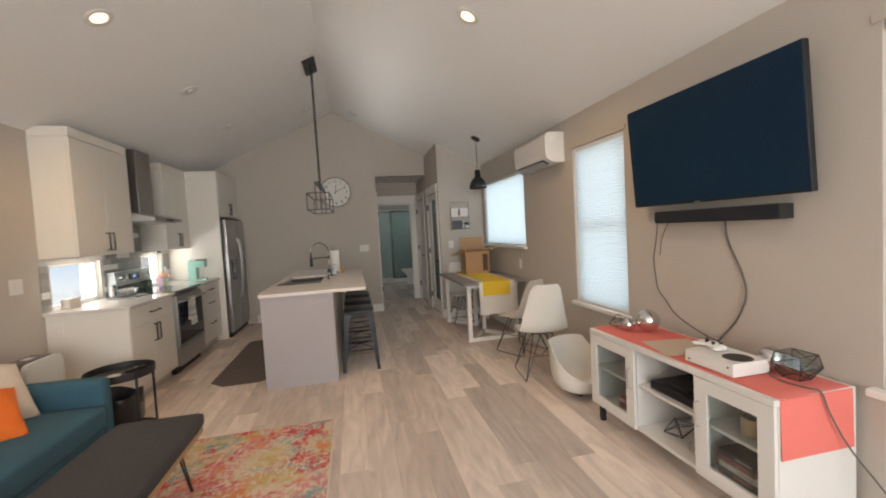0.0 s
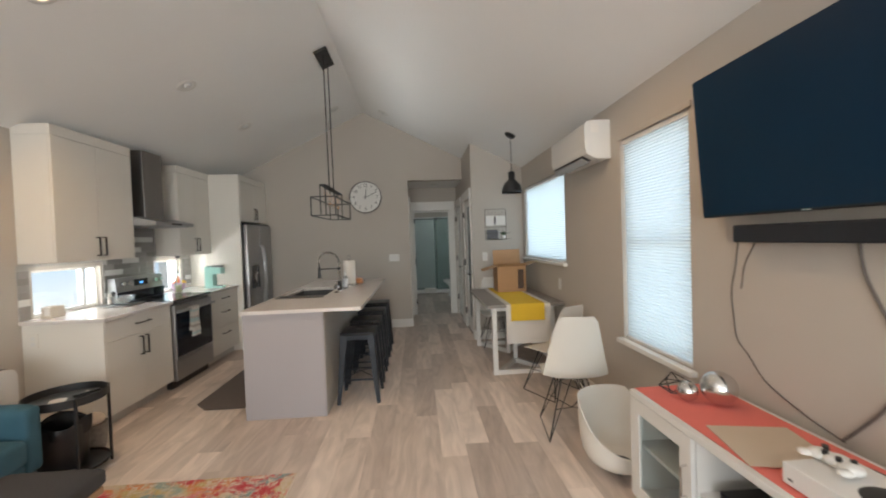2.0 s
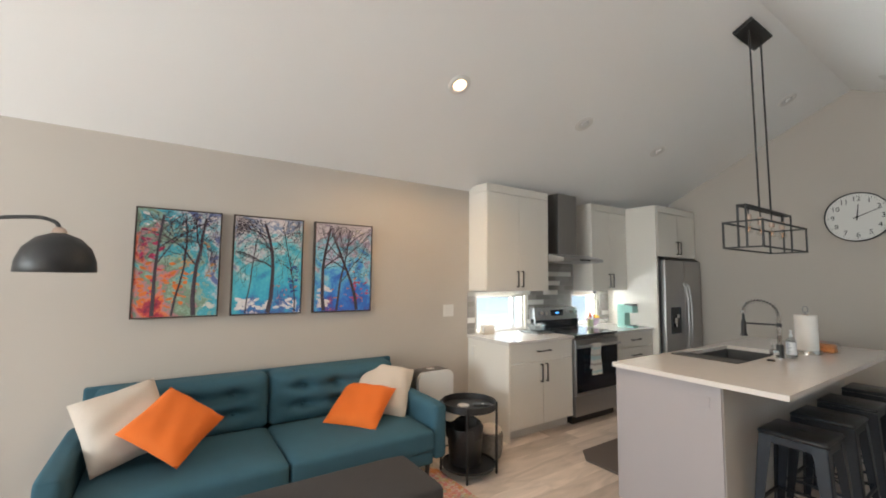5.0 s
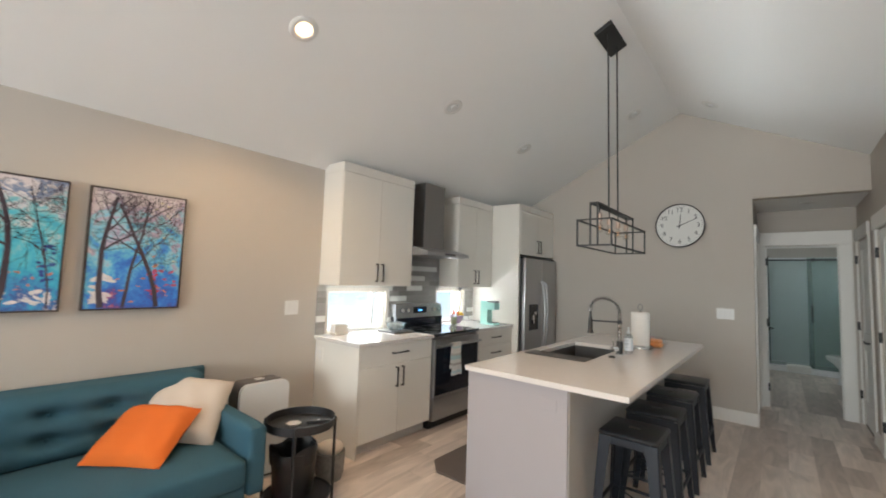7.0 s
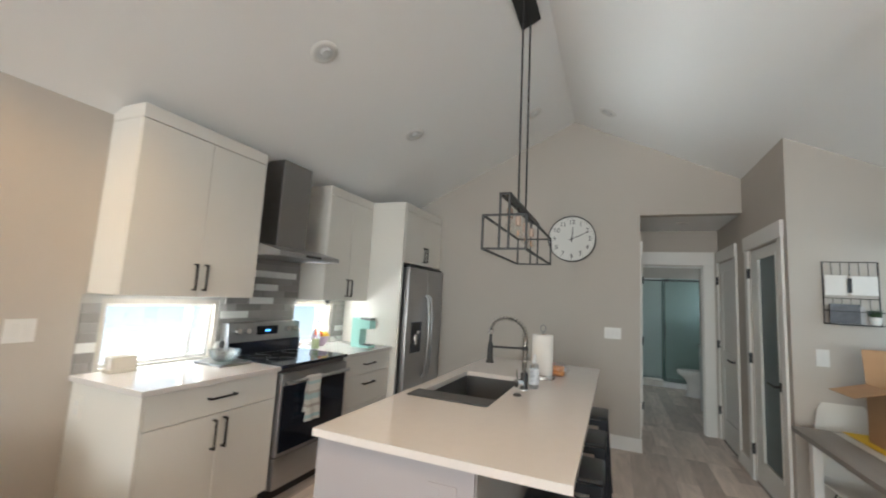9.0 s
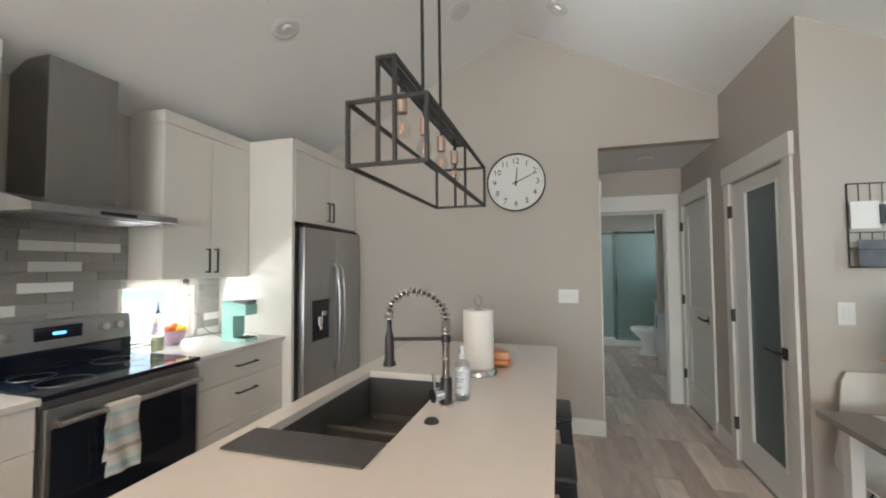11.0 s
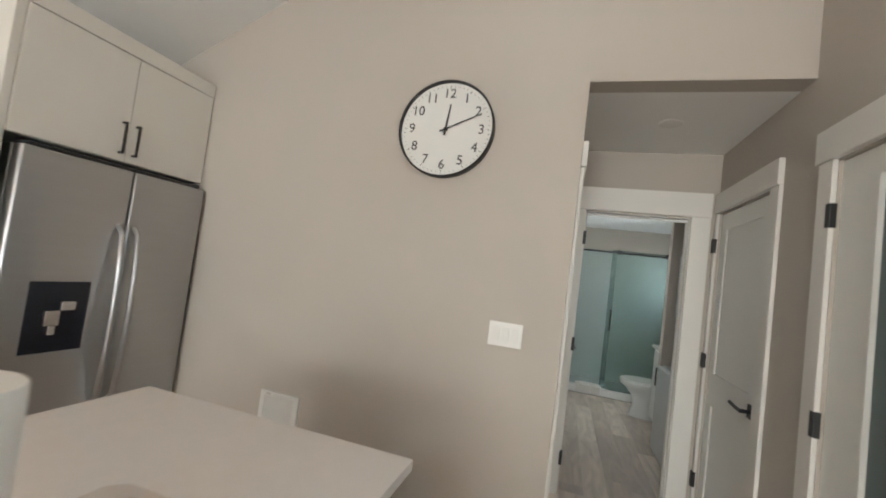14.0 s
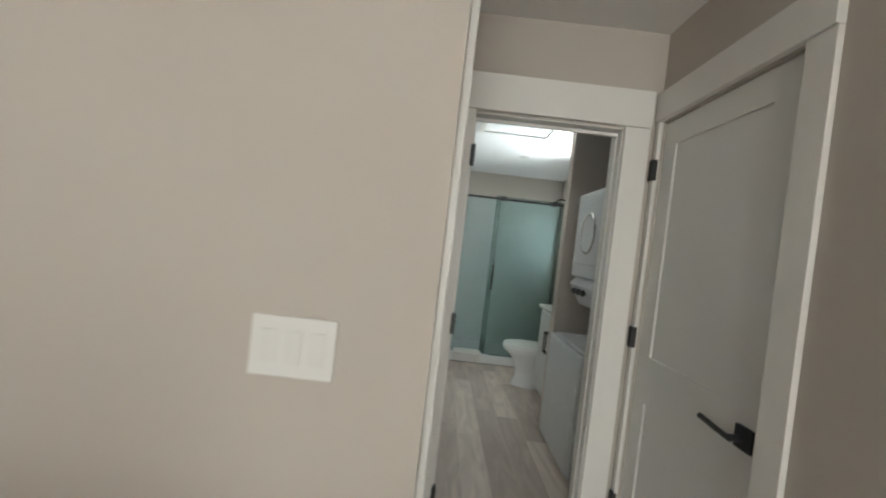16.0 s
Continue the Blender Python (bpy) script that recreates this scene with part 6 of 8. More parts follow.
part("seat_shell", tub_mesh(), M_SHELL, ls, soft=True)
part("seat_mount", box(-0.08, 0.08, -0.08, 0.08, -0.0495, 0.001, 0.004), M_BLACK, ls)
ls.matrix_basis = pose(1.965, 3.215, 0.05, 0, 0, 24) @ Matrix.Diagonal((0.93, 0.93, 1, 1))

# dining pendant
dp = thing("dining_pendant", (1.885, 5.45, 1.95), "black metal bell pendant lamp above the table", "pendant lamp")
part("shade", lathe([(0.115, 0.0), (0.118, 0.004), (0.116, 0.03), (0.10, 0.085), (0.07, 0.125), (0.045, 0.145), (0.038, 0.16), (0.038, 0.235), (0.03, 0.245), (0.001, 0.245), (0.001, 0.238), (0.03, 0.236), (0.035, 0.15), (0.065, 0.118), (0.095, 0.08), (0.111, 0.03), (0.112, 0.0)], (1.885, 5.45, 1.96), 36), M_BLACK, dp, "black bell shade", soft=True)
part("socket", cyl((1.885, 5.45, 2.12), (1.885, 5.45, 2.19), 0.02), M_WHITEP, dp)
part("bulb", ball((1.885, 5.45, 2.07), 0.035), M_LENS, dp, soft=True)
part("cord", cyl((1.885, 5.45, 2.205), (1.885, 5.45, roof(1.885) - 0.02), 0.004, seg=8), M_BLACK, dp)
bm = lathe([(0.001, -0.03), (0.05, -0.028), (0.06, -0.02), (0.062, -0.001), (0.001, -0.001)], (0, 0, 0), 28)
bmesh.ops.transform(bm, matrix=Matrix.Translation((1.885, 5.45, roof(1.885))) @ Matrix.Rotation(tl, 4, "Y"), verts=bm.verts)
part("canopy", bm, M_BLACK, dp, soft=True)

# wire rack on the wall return
wr = thing("wire_rack", (1.88, 6.52, 1.63), "black wire wall rack holding papers and a small plant", "wall rack")
Yr = 6.508
bm = bmesh.new()
for x in (1.74, 2.035):
    bar((x, Yr, 1.42), (x, Yr, 1.852), 0.003, bm)
for z in (1.42, 1.52, 1.60, 1.72, 1.852):
    bar((1.74, Yr, z), (2.035, Yr, z), 0.0025, bm)
for k in range(1, 6):
    x = 1.74 + k * 0.049
    bar((x, Yr, 1.42), (x, Yr, 1.60), 0.0015, bm)
    bar((x, Yr, 1.76), (x, Yr, 1.852), 0.0015, bm)
part("back_grid", bm, M_BLACK, wr)
bm = bmesh.new()
for z in (1.425, 1.51):
    bar((1.74, Yr - 0.085, z), (2.075, Yr - 0.085, z), 0.0025, bm)
    for x in (1.74, 2.035):
        bar((x, Yr - 0.085, z), (x, Yr, z), 0.0025, bm)
for k in range(7):
    bar((1.745 + k * 0.048, Yr - 0.085, 1.425), (1.745 + k * 0.048, Yr, 1.425), 0.0015, bm)
part("basket", bm, M_BLACK, wr)
pp = thing("paper_sheet", (1.85, 6.50, 1.7), "white papers clipped to the wire rack", "papers")
part("sheet", box(1.748, 1.87, 6.4985, 6.5035, 1.62, 1.76), M_PAPER, pp)
part("sheet", box(1.885, 2.028, 6.4985, 6.5035, 1.625, 1.755), M_PAPER, pp)
part("clip", box(1.865, 1.89, 6.488, 6.498, 1.64, 1.74, 0.003), M_BLACK, pp)
mg = thing("mail_bundle", (1.83, 6.46, 1.43), "dark magazines standing in the wire basket", "magazines")
part("magazine", box(1.75, 1.91, 6.455, 6.463, 1.4295, 1.56), mat("magazine_print", (0.10, 0.10, 0.11), 0.5, var=0.6, scale=25), mg)
part("magazine", box(1.78, 1.94, 6.466, 6.472, 1.4295, 1.545), mat("magazine_print_b", (0.45, 0.43, 0.42), 0.5, var=0.4, scale=25), mg)
sp2 = thing("potted_plant", (1.985, 6.46, 1.43), "tiny green plant in a white pot in the wire basket", "potted plant")
part("pot", lathe([(0.001, 0), (0.025, 0), (0.032, 0.05), (0.001, 0.05)], (1.985, 6.46, 1.4295), 20), M_WHITEP, sp2, soft=True)
rr = random.Random(4)
bm = bmesh.new()
for k in range(50):
    a_, h_ = rr.uniform(0, math.tau), rr.uniform(0.02, 0.06)
    o = Vector((1.985 + 0.015 * math.cos(a_), 6.46 + 0.015 * math.sin(a_), 1.478))
    dd = Vector((0.025 * math.cos(a_), 0.025 * math.sin(a_), h_))
    nn = Vector((-math.sin(a_), math.cos(a_), 0)) * 0.006
    bm.faces.new([bm.verts.new(o), bm.verts.new(o + dd * 0.6 + nn), bm.verts.new(o + dd), bm.verts.new(o + dd * 0.6 - nn)])
part("leaves", bm, mat("rack_plant_green", (0.05, 0.09, 0.04), 0.6, var=0.3), sp2)

# ---------------- living room: sofa ----------------


def pad_mesh(x0, x1, y0, y1, z0, z1, puff=0.02, axis="z", dimples=(), n=18, rad=0.05):
    """An upholstered pad: a rounded block whose face along +axis swells, with tufted dimples (u, v)."""
    bm = box(x0, x1, y0, y1, z0, z1)
    bmesh.ops.subdivide_edges(bm, edges=bm.edges[:], cuts=n, use_grid_fill=True)
    cx, cy, cz = (x0 + x1) / 2, (y0 + y1) / 2, (z0 + z1) / 2
    hx, hy, hz = (x1 - x0) / 2, (y1 - y0) / 2, (z1 - z0) / 2
    r = min(rad, hx, hy, hz)
    for v in bm.verts:
        p = v.co - Vector((cx, cy, cz))
        q = Vector((max(-hx + r, min(hx - r, p.x)), max(-hy + r, min(hy - r, p.y)), max(-hz + r, min(hz - r, p.z))))
        d = p - q
        if d.length > 1e-6:
            p = q + d.normalized() * min(r, d.length if sum(abs(t) > 1e-6 for t in d) == 1 else r)
        if axis == "z" and p.z > 0:
            k = (1 - (p.x / hx) ** 4) * (1 - (p.y / hy) ** 4)
            p.z += puff * k
        if axis == "x" and p.x > 0:
            k = (1 - (p.y / hy) ** 4) * (1 - (p.z / hz) ** 4)
            for du, dv in dimples:
                k -= 1.3 * math.exp(-(((p.y - du) / 0.055) ** 2 + ((p.z - dv) / 0.04) ** 2)) + 0.35 * math.exp(-((p.z - dv) / 0.03) ** 2) * math.exp(-((p.y - du) / 0.16) ** 2)
            p.x += puff * k
        v.co = p + Vector((cx, cy, cz))
    return bm


so = thing("sofa", (-1.86, 2.22, 0), "teal fabric sofa with a tufted back", "sofa")
part("frame", box(-2.30, -1.475, 1.22, 3.20, 0.17, 0.27, 0.015), M_TEAL, so)
for y0, y1 in ((1.225, 2.205), (2.209, 3.195)):
    part("seat_cushion", pad_mesh(-2.18, -1.445, y0, y1, 0.265, 0.418, 0.018, rad=0.035), M_TEAL, so, soft=True)
    hw = (y1 - y0) / 2
    part("back_cushion", pad_mesh(-2.31, -2.12, y0, y1, 0.415, 0.795, 0.045, "x", [(-0.26, 0.07), (0.0, 0.07), (0.26, 0.07), (-0.26, -0.06), (0.0, -0.06), (0.26, -0.06)], 22, 0.05), M_TEAL, so, "tufted teal back cushion", soft=True)
    for du in (-0.26, 0.0, 0.26):
        for dv in (0.07, -0.06):
            part("button", ball((-2.125, (y0 + y1) / 2 + du, 0.605 + dv), 0.011, seg=10), M_TEAL, so)
part("back_board", box(-2.345, -2.300, 1.16, 3.26, 0.25, 0.79, 0.015), M_TEAL, so)
for y0, y1 in ((1.105, 1.22), (3.20, 3.315)):
    part("armrest", pad_mesh(-2.30, -1.47, y0, y1, 0.19, 0.575, 0.008, n=10, rad=0.035), M_TEAL, so, soft=True)
for x in (-1.55, -2.20):
    for y in (1.22, 3.20):
        part("leg", cyl((x, y, 0.18), (x - 0.02, y, 0.0), 0.02, 0.012), M_DARKW, so, soft=True)


def pillow(name, m, s, th, material, label):
    t = thing(name, (0, 0, 0), label, "pillow", "pillows on the sofa")
    bm = bmesh.new()
    n = 16
    g = {}
    for side in (1, -1):
        for i in range(n + 1):
            for j in range(n + 1):
                u, v = -1 + 2 * i / n, -1 + 2 * j / n
                edge = i in (0, n) or j in (0, n)
                if edge and side == -1:
                    g[side, i, j] = g[1, i, j]
                    continue
                k = ((1 - u ** 4) * (1 - v ** 4)) ** 0.5
                pin = 1 - 0.05 * (1 - abs(u * v)) * (abs(u) ** 6 + abs(v) ** 6) / 1.2
                wr_ = 0.004 * math.sin(9 * u + 4 * v) * k
                g[side, i, j] = bm.verts.new((u * s / 2 * pin, v * s / 2 * pin, side * (th / 2 * k + wr_ * (0.5 + 0.5 * side))))
    for side in (1, -1):
        for i in range(n):
            for j in range(n):
                bm.faces.new((g[side, i, j], g[side, i + 1, j], g[side, i + 1, j + 1], g[side, i, j + 1]))
    part("cover", bm, material, t, soft=True)
    t.matrix_basis = m
    return t


def lean(c, u, v):
    """A pose from a centre and the directions of a pillow's two edges."""
    u = Vector(u).normalized()
    w = u.cross(Vector(v)).normalized()
    return Matrix.Translation(c) @ Matrix((u, w.cross(u), w)).transposed().to_4x4()


pillow("cream_pillow", lean((-2.015, 3.05, 0.60), (0.545, 0.825, -0.148), (-0.573, 0.496, 0.653)), 0.445, 0.15, M_CREAM, "cream cushion leaning in the sofa corner")
pillow("orange_pillow", lean((-1.90, 2.815, 0.535), (0.75, 0.661, -0.026), (-0.577, 0.673, 0.463)), 0.415, 0.13, M_ORANGE, "bright orange cushion leaning on a cream one")
pillow("cream_pillow", pose(-1.91, 1.40, 0.65, 0, 60, 16) @ pose(0, 0, 0, 0, 0, 12), 0.41, 0.15, M_CREAM, "cream cushion leaning in the sofa corner")
pillow("orange_pillow", pose(-1.76, 1.63, 0.645, 0, 41, 10) @ pose(0, 0, 0, 0, 0, 42), 0.37, 0.13, M_ORANGE, "bright orange cushion standing on its corner")

# pictures


def art_mat(stops, ky, kz, off, wob, scale):
    """Brushed paint whose colours run across the canvas, broken up by strokes."""
    m = bpy.data.materials.new("painted_canvas")
    t, p = nodes_of(m)
    N, L = t.nodes.new, t.links.new
    co, sep, n, n2 = N("ShaderNodeTexCoord"), N("ShaderNodeSeparateXYZ"), N("ShaderNodeTexNoise"), N("ShaderNodeTexNoise")
    n.inputs["Scale"].default_value, n.inputs["Detail"].default_value, n.inputs["Distortion"].default_value = scale, 6, 1.4
    n2.inputs["Scale"].default_value, n2.inputs["Detail"].default_value = 60, 3
    L(co.outputs["Object"], sep.inputs[0])
    L(co.outputs["Object"], n.inputs["Vector"])
    L(co.outputs["Object"], n2.inputs["Vector"])
    a, b, c, d_ = (N("ShaderNodeMath") for _ in range(4))
    a.operation = b.operation = c.operation = d_.operation = "MULTIPLY_ADD"
    L(sep.outputs["Y"], a.inputs[0])
    a.inputs[1].default_value, a.inputs[2].default_value = ky, off
    L(sep.outputs["Z"], b.inputs[0])
    b.inputs[1].default_value = kz
    L(a.outputs[0], b.inputs[2])
    L(n.outputs["Fac"], c.inputs[0])
    c.inputs[1].default_value = wob
    L(b.outputs[0], c.inputs[2])
    L(n2.outputs["Fac"], d_.inputs[0])
    d_.inputs[1].default_value = 0.35
    L(c.outputs[0], d_.inputs[2])
    r = N("ShaderNodeValToRGB")
    els = r.color_ramp.elements
    while len(els) < len(stops):
        els.new(0.5)
    for e, (pos, col) in zip(els, stops):
        e.position, e.color = pos, (*col, 1)
    L(d_.outputs[0], r.inputs[0])
    L(r.outputs[0], p.inputs["Base Color"])
    p.inputs["Roughness"].default_value = 0.6
    bp = N("ShaderNodeBump")
    bp.inputs["Strength"].default_value, bp.inputs["Distance"].default_value = 0.4, 0.003
    L(n2.outputs["Fac"], bp.inputs["Height"])
    L(bp.outputs[0], p.inputs["Normal"])
    return m


ART = [
    (art_mat([(0.0, (0.20, 0.02, 0.06)), (0.16, (0.46, 0.04, 0.06)), (0.27, (0.70, 0.20, 0.08)), (0.36, (0.42, 0.22, 0.26)), (0.45, (0.17, 0.27, 0.18)), (0.56, (0.30, 0.42, 0.34)), (0.66, (0.06, 0.36, 0.46)), (0.80, (0.14, 0.46, 0.56)), (0.92, (0.58, 0.55, 0.56)), (1.0, (0.14, 0.18, 0.38))], 1.0, 0.45, -0.57, 1.6, 4.5), 11),
    (art_mat([(0.0, (0.62, 0.55, 0.52)), (0.10, (0.70, 0.66, 0.68)), (0.17, (0.05, 0.09, 0.30)), (0.25, (0.06, 0.22, 0.50)), (0.40, (0.06, 0.40, 0.58)), (0.55, (0.10, 0.50, 0.62)), (0.68, (0.22, 0.52, 0.58)), (0.78, (0.60, 0.58, 0.60)), (0.87, (0.16, 0.24, 0.42)), (1.0, (0.66, 0.60, 0.60))], -0.35, 0.95, -0.58, 1.25, 4.5), 23),
    (art_mat([(0.0, (0.66, 0.55, 0.56)), (0.10, (0.46, 0.12, 0.20)), (0.18, (0.10, 0.08, 0.32)), (0.28, (0.04, 0.14, 0.55)), (0.45, (0.06, 0.24, 0.66)), (0.58, (0.14, 0.46, 0.68)), (0.68, (0.30, 0.58, 0.68)), (0.78, (0.40, 0.32, 0.46)), (0.88, (0.62, 0.54, 0.58)), (1.0, (0.60, 0.54, 0.56))], -0.15, 0.85, -0.58, 1.35, 4.5), 37),
]
# trunks (place along the width, half-width) and daubs (colour, number, span across, span up, size)
TRUNKS = {11: ((0.12, 0.012), (0.36, 0.015), (0.23, 0.007)), 23: ((0.26, 0.017), (0.10, 0.005), (0.46, 0.005)), 37: ((0.09, 0.016), (0.20, 0.010), (0.38, 0.014))}
DABS = {
    11: (((0.66, 0.18, 0.04), 46, (0.05, 0.6), (0.1, 0.5), 0.024), ((0.62, 0.30, 0.12), 22, (0.5, 0.95), (0.3, 0.7), 0.016), ((0.45, 0.04, 0.12), 26, (0.04, 0.3), (0.2, 0.8), 0.022), ((0.66, 0.60, 0.60), 26, (0.1, 0.95), (0.8, 0.97), 0.02), ((0.60, 0.60, 0.56), 10, (0.7, 0.96), (0.03, 0.14), 0.022)),
    23: (((0.68, 0.64, 0.64), 46, (0.05, 0.95), (0.04, 0.16), 0.028), ((0.60, 0.20, 0.12), 9, (0.55, 0.95), (0.1, 0.36), 0.014), ((0.66, 0.62, 0.62), 30, (0.1, 0.95), (0.82, 0.97), 0.018), ((0.04, 0.08, 0.30), 18, (0.8, 0.96), (0.2, 0.5), 0.02)),
    37: (((0.70, 0.64, 0.64), 26, (0.03, 0.26), (0.04, 0.28), 0.030), ((0.52, 0.07, 0.12), 22, (0.62, 0.95), (0.08, 0.36), 0.018), ((0.66, 0.22, 0.08), 10, (0.3, 0.95), (0.05, 0.5), 0.016), ((0.66, 0.60, 0.40), 9, (0.5, 0.9), (0.3, 0.95), 0.014), ((0.68, 0.62, 0.66), 26, (0.04, 0.9), (0.8, 0.97), 0.02)),
}
ART_LABEL = {11: "framed painting of autumn trees in red and teal", 23: "framed painting of a dark tree over a blue lake", 37: "framed painting of slim trees on deep blue"}
M_UMBER = mat("painted_umber", (0.06, 0.045, 0.06), 0.7, var=0.4, scale=20)
for (canvas, seed), y0 in zip(ART, (1.357, 1.949, 2.556)):
    y1, z0, z1, xf = y0 + 0.514, 1.199, 1.957, XL + 0.045
    p = thing("tree_painting", (XL + 0.02, (y0 + y1) / 2, z0), ART_LABEL[seed], "painting", "three paintings above the sofa")
    part("frame", holed("x", XL + 0.002, xf, y0, y1, z0, z1, [(y0 + 0.009, y1 - 0.009, z0 + 0.009, z1 - 0.009)]), M_DARKW, p)
    part("canvas", box(XL + 0.003, xf - 0.006, y0 + 0.010, y1 - 0.010, z0 + 0.010, z1 - 0.010), canvas, p)
    rr = random.Random(seed)
    xs = xf - 0.0055
    bm = bmesh.new()

    def limb(py, pz, ang, ln, w, depth):
        steps = 6
        for s in range(steps):
            ang += rr.uniform(-0.16, 0.16) * depth ** 0.7
            qy, qz = py + ln / steps * math.sin(ang), pz + ln / steps * math.cos(ang)
            if not (y0 + 0.014 < qy < y1 - 0.014 and z0 + 0.012 < qz < z1 - 0.014):
                return
            ny, nz = math.cos(ang), -math.sin(ang)
            w1 = w * 0.90
            bm.faces.new([bm.verts.new((xs + 0.0009 + 0.0002 * depth, a_, b_)) for a_, b_ in ((py - ny * w, pz - nz * w), (py + ny * w, pz + nz * w), (qy + ny * w1, qz + nz * w1), (qy - ny * w1, qz - nz * w1))])
            py, pz, w = qy, qz, w1
            if depth < 5 and rr.random() < (0.8 if pz > z0 + 0.28 else 0.1):
                limb(py, pz, ang + rr.choice((-1, 1)) * rr.uniform(0.35, 0.9), ln * rr.uniform(0.5, 0.75), max(w * 0.5, 0.0013), depth + 1)

    for yy, w in TRUNKS[seed]:
        limb(y0 + yy, z0 + 0.014, rr.uniform(-0.04, 0.04), 0.70, w, 1)
    tagged(part("painted_tree", bm, M_UMBER, p), kind="stuff")
    for col, count, (ua, ub), (va_, vb), size in DABS[seed]:
        bm = bmesh.new()
        for k in range(count):
            cy_, cz_ = y0 + rr.uniform(ua, ub) * 0.514, z0 + rr.uniform(va_, vb) * 0.758
            a_, b_, tl = rr.uniform(0.5, 1.5) * size, rr.uniform(0.2, 0.7) * size, rr.uniform(-0.7, 0.7)
            cy_, cz_ = min(max(cy_, y0 + 0.013 + 1.5 * size), y1 - 0.013 - 1.5 * size), min(max(cz_, z0 + 0.013 + 1.5 * size), z1 - 0.013 - 1.5 * size)
            ring = [(a_ * math.cos(t_) * rr.uniform(0.6, 1.0), b_ * math.sin(t_) * rr.uniform(0.6, 1.0)) for t_ in np.linspace(0, math.tau, 10)[:-1]]
            bm.faces.new([bm.verts.new((xs + 0.0001 + k * 4e-6, cy_ + u * math.cos(tl) - v * math.sin(tl), cz_ + u * math.sin(tl) + v * math.cos(tl))) for u, v in ring])
        tagged(part("daubed_paint", bm, mat("paint_daub", col, 0.7, var=0.3, scale=30), p), kind="stuff")

# bench, rug
ot = thing("bench", (-0.95, 2.2, 0), "charcoal upholstered bench on black hairpin legs", "bench")
part("cushion", pad_mesh(-1.20, -0.735, 1.35, 2.80, 0.345, 0.435, 0.012, n=12, rad=0.03), M_CHAR, ot, soft=True)
part("wood_edge", box(-1.185, -0.75, 1.365, 2.785, 0.315, 0.347, 0.004), mat("bench_wood", (0.38, 0.24, 0.13), 0.5, var=0.15, scale=4, stretch=(8, 0.6, 8)), ot)
for x in (-1.12, -0.82):
    for y in (1.47, 2.68):
        sx, sy = (-1 if x < -0.95 else 1), (-1 if y < 2 else 1)
        pts = [(x - sx * 0.05, y, 0.318), (x + sx * 0.012, y + sy * 0.02, 0.012), (x + sx * 0.02, y + sy * 0.03, 0.005), (x + sx * 0.012, y + sy * 0.035, 0.012), (x, y - sy * 0.06, 0.318)]
        part("hairpin_leg", tube(pts, 0.005, 8), M_BLACK, ot, soft=True)
rg = thing("rug", (-0.8, 1.9, 0), "distressed rug in red, orange, teal and cream", "rug")
RUG = rug_mat()
part("carpet", box(-2.05, -0.045, 0.35, 3.385, 0.0006, 0.009, 0.003), RUG, rg)
part("binding", box(-0.0445, -0.034, 0.35, 3.385, 0.0006, 0.008), M_CREAM, rg)

# side table with bin, purifier
stb = thing("side_table", (-1.55, 3.57, 0), "round black metal tray side table", "side table")
part("tray", lathe([(0.001, 0.0), (0.205, 0.0), (0.212, 0.004), (0.215, 0.055), (0.209, 0.055), (0.205, 0.010), (0.001, 0.008)], (-1.55, 3.57, 0.485), 48), M_BLACK, stb, soft=True)
for k in range(4):
    a_ = math.radians(50 + 90 * k)
    part("leg", bar((-1.55 + 0.216 * math.cos(a_), 3.57 + 0.216 * math.sin(a_), 0.005), (-1.55 + 0.216 * math.cos(a_), 3.57 + 0.216 * math.sin(a_), 0.53), 0.0065), M_BLACK, stb)
part("lower_tray", lathe([(0.001, 0.0), (0.205, 0.0), (0.21, 0.018), (0.206, 0.018), (0.20, 0.006), (0.001, 0.006)], (-1.55, 3.57, 0.055), 48), M_BLACK, stb, soft=True)
co_ = thing("coaster", (-1.575, 3.535, 0.493), "pale hexagonal coaster on the tray", "coaster")
part("disc", lathe([(0.001, 0.0), (0.048, 0.0), (0.048, 0.007), (0.001, 0.007)], (-1.575, 3.535, 0.496), 6), M_TOE, co_)
rm = thing("remote_control", (-1.495, 3.655, 0.494), "dark remote control lying on the tray", "remote control")
bm = box(-1.515, -1.475, 3.59, 3.735, 0.4955, 0.512, 0.004)
bmesh.ops.rotate(bm, verts=bm.verts, cent=(-1.495, 3.665, 0.5), matrix=Matrix.Rotation(radians(-35), 3, "Z"))
part("body", bm, M_BLACK, rm)
part("keys", box(-1.50, -1.485, 3.655, 3.675, 0.5121, 0.514), M_TOE, rm)
wb = thing("waste_bin", (-1.58, 3.555, 0.074), "black open waste bin on the lower tray", "waste bin")
part("bin", lathe([(0.001, 0.0), (0.118, 0.0), (0.124, 0.006), (0.142, 0.27), (0.135, 0.27), (0.115, 0.008), (0.001, 0.008)], (-1.57, 3.55, 0.0745), 28), M_BLACK, wb, soft=True)
bm = bmesh.new()
rim = []
for z, r in ((0.20, 0.139), (0.272, 0.146), (0.29, 0.142), (0.27, 0.132), (0.18, 0.127)):
    rim.append([bm.verts.new((-1.57 + (r + 0.010 * math.sin(5 * a_)) * math.cos(a_), 3.55 + (r + 0.010 * math.sin(5 * a_)) * math.sin(a_), 0.0745 + z + (0.022 * math.sin(3 * a_ + 1) if z > 0.25 else 0.010 * math.sin(4 * a_)))) for a_ in np.linspace(0, math.tau, 41)[:-1]])
for a, b in zip(rim, rim[1:]):
    for k in range(40):
        bm.faces.new((a[k], a[(k + 1) % 40], b[(k + 1) % 40], b[k]))
thicken(bm, 0.0015)
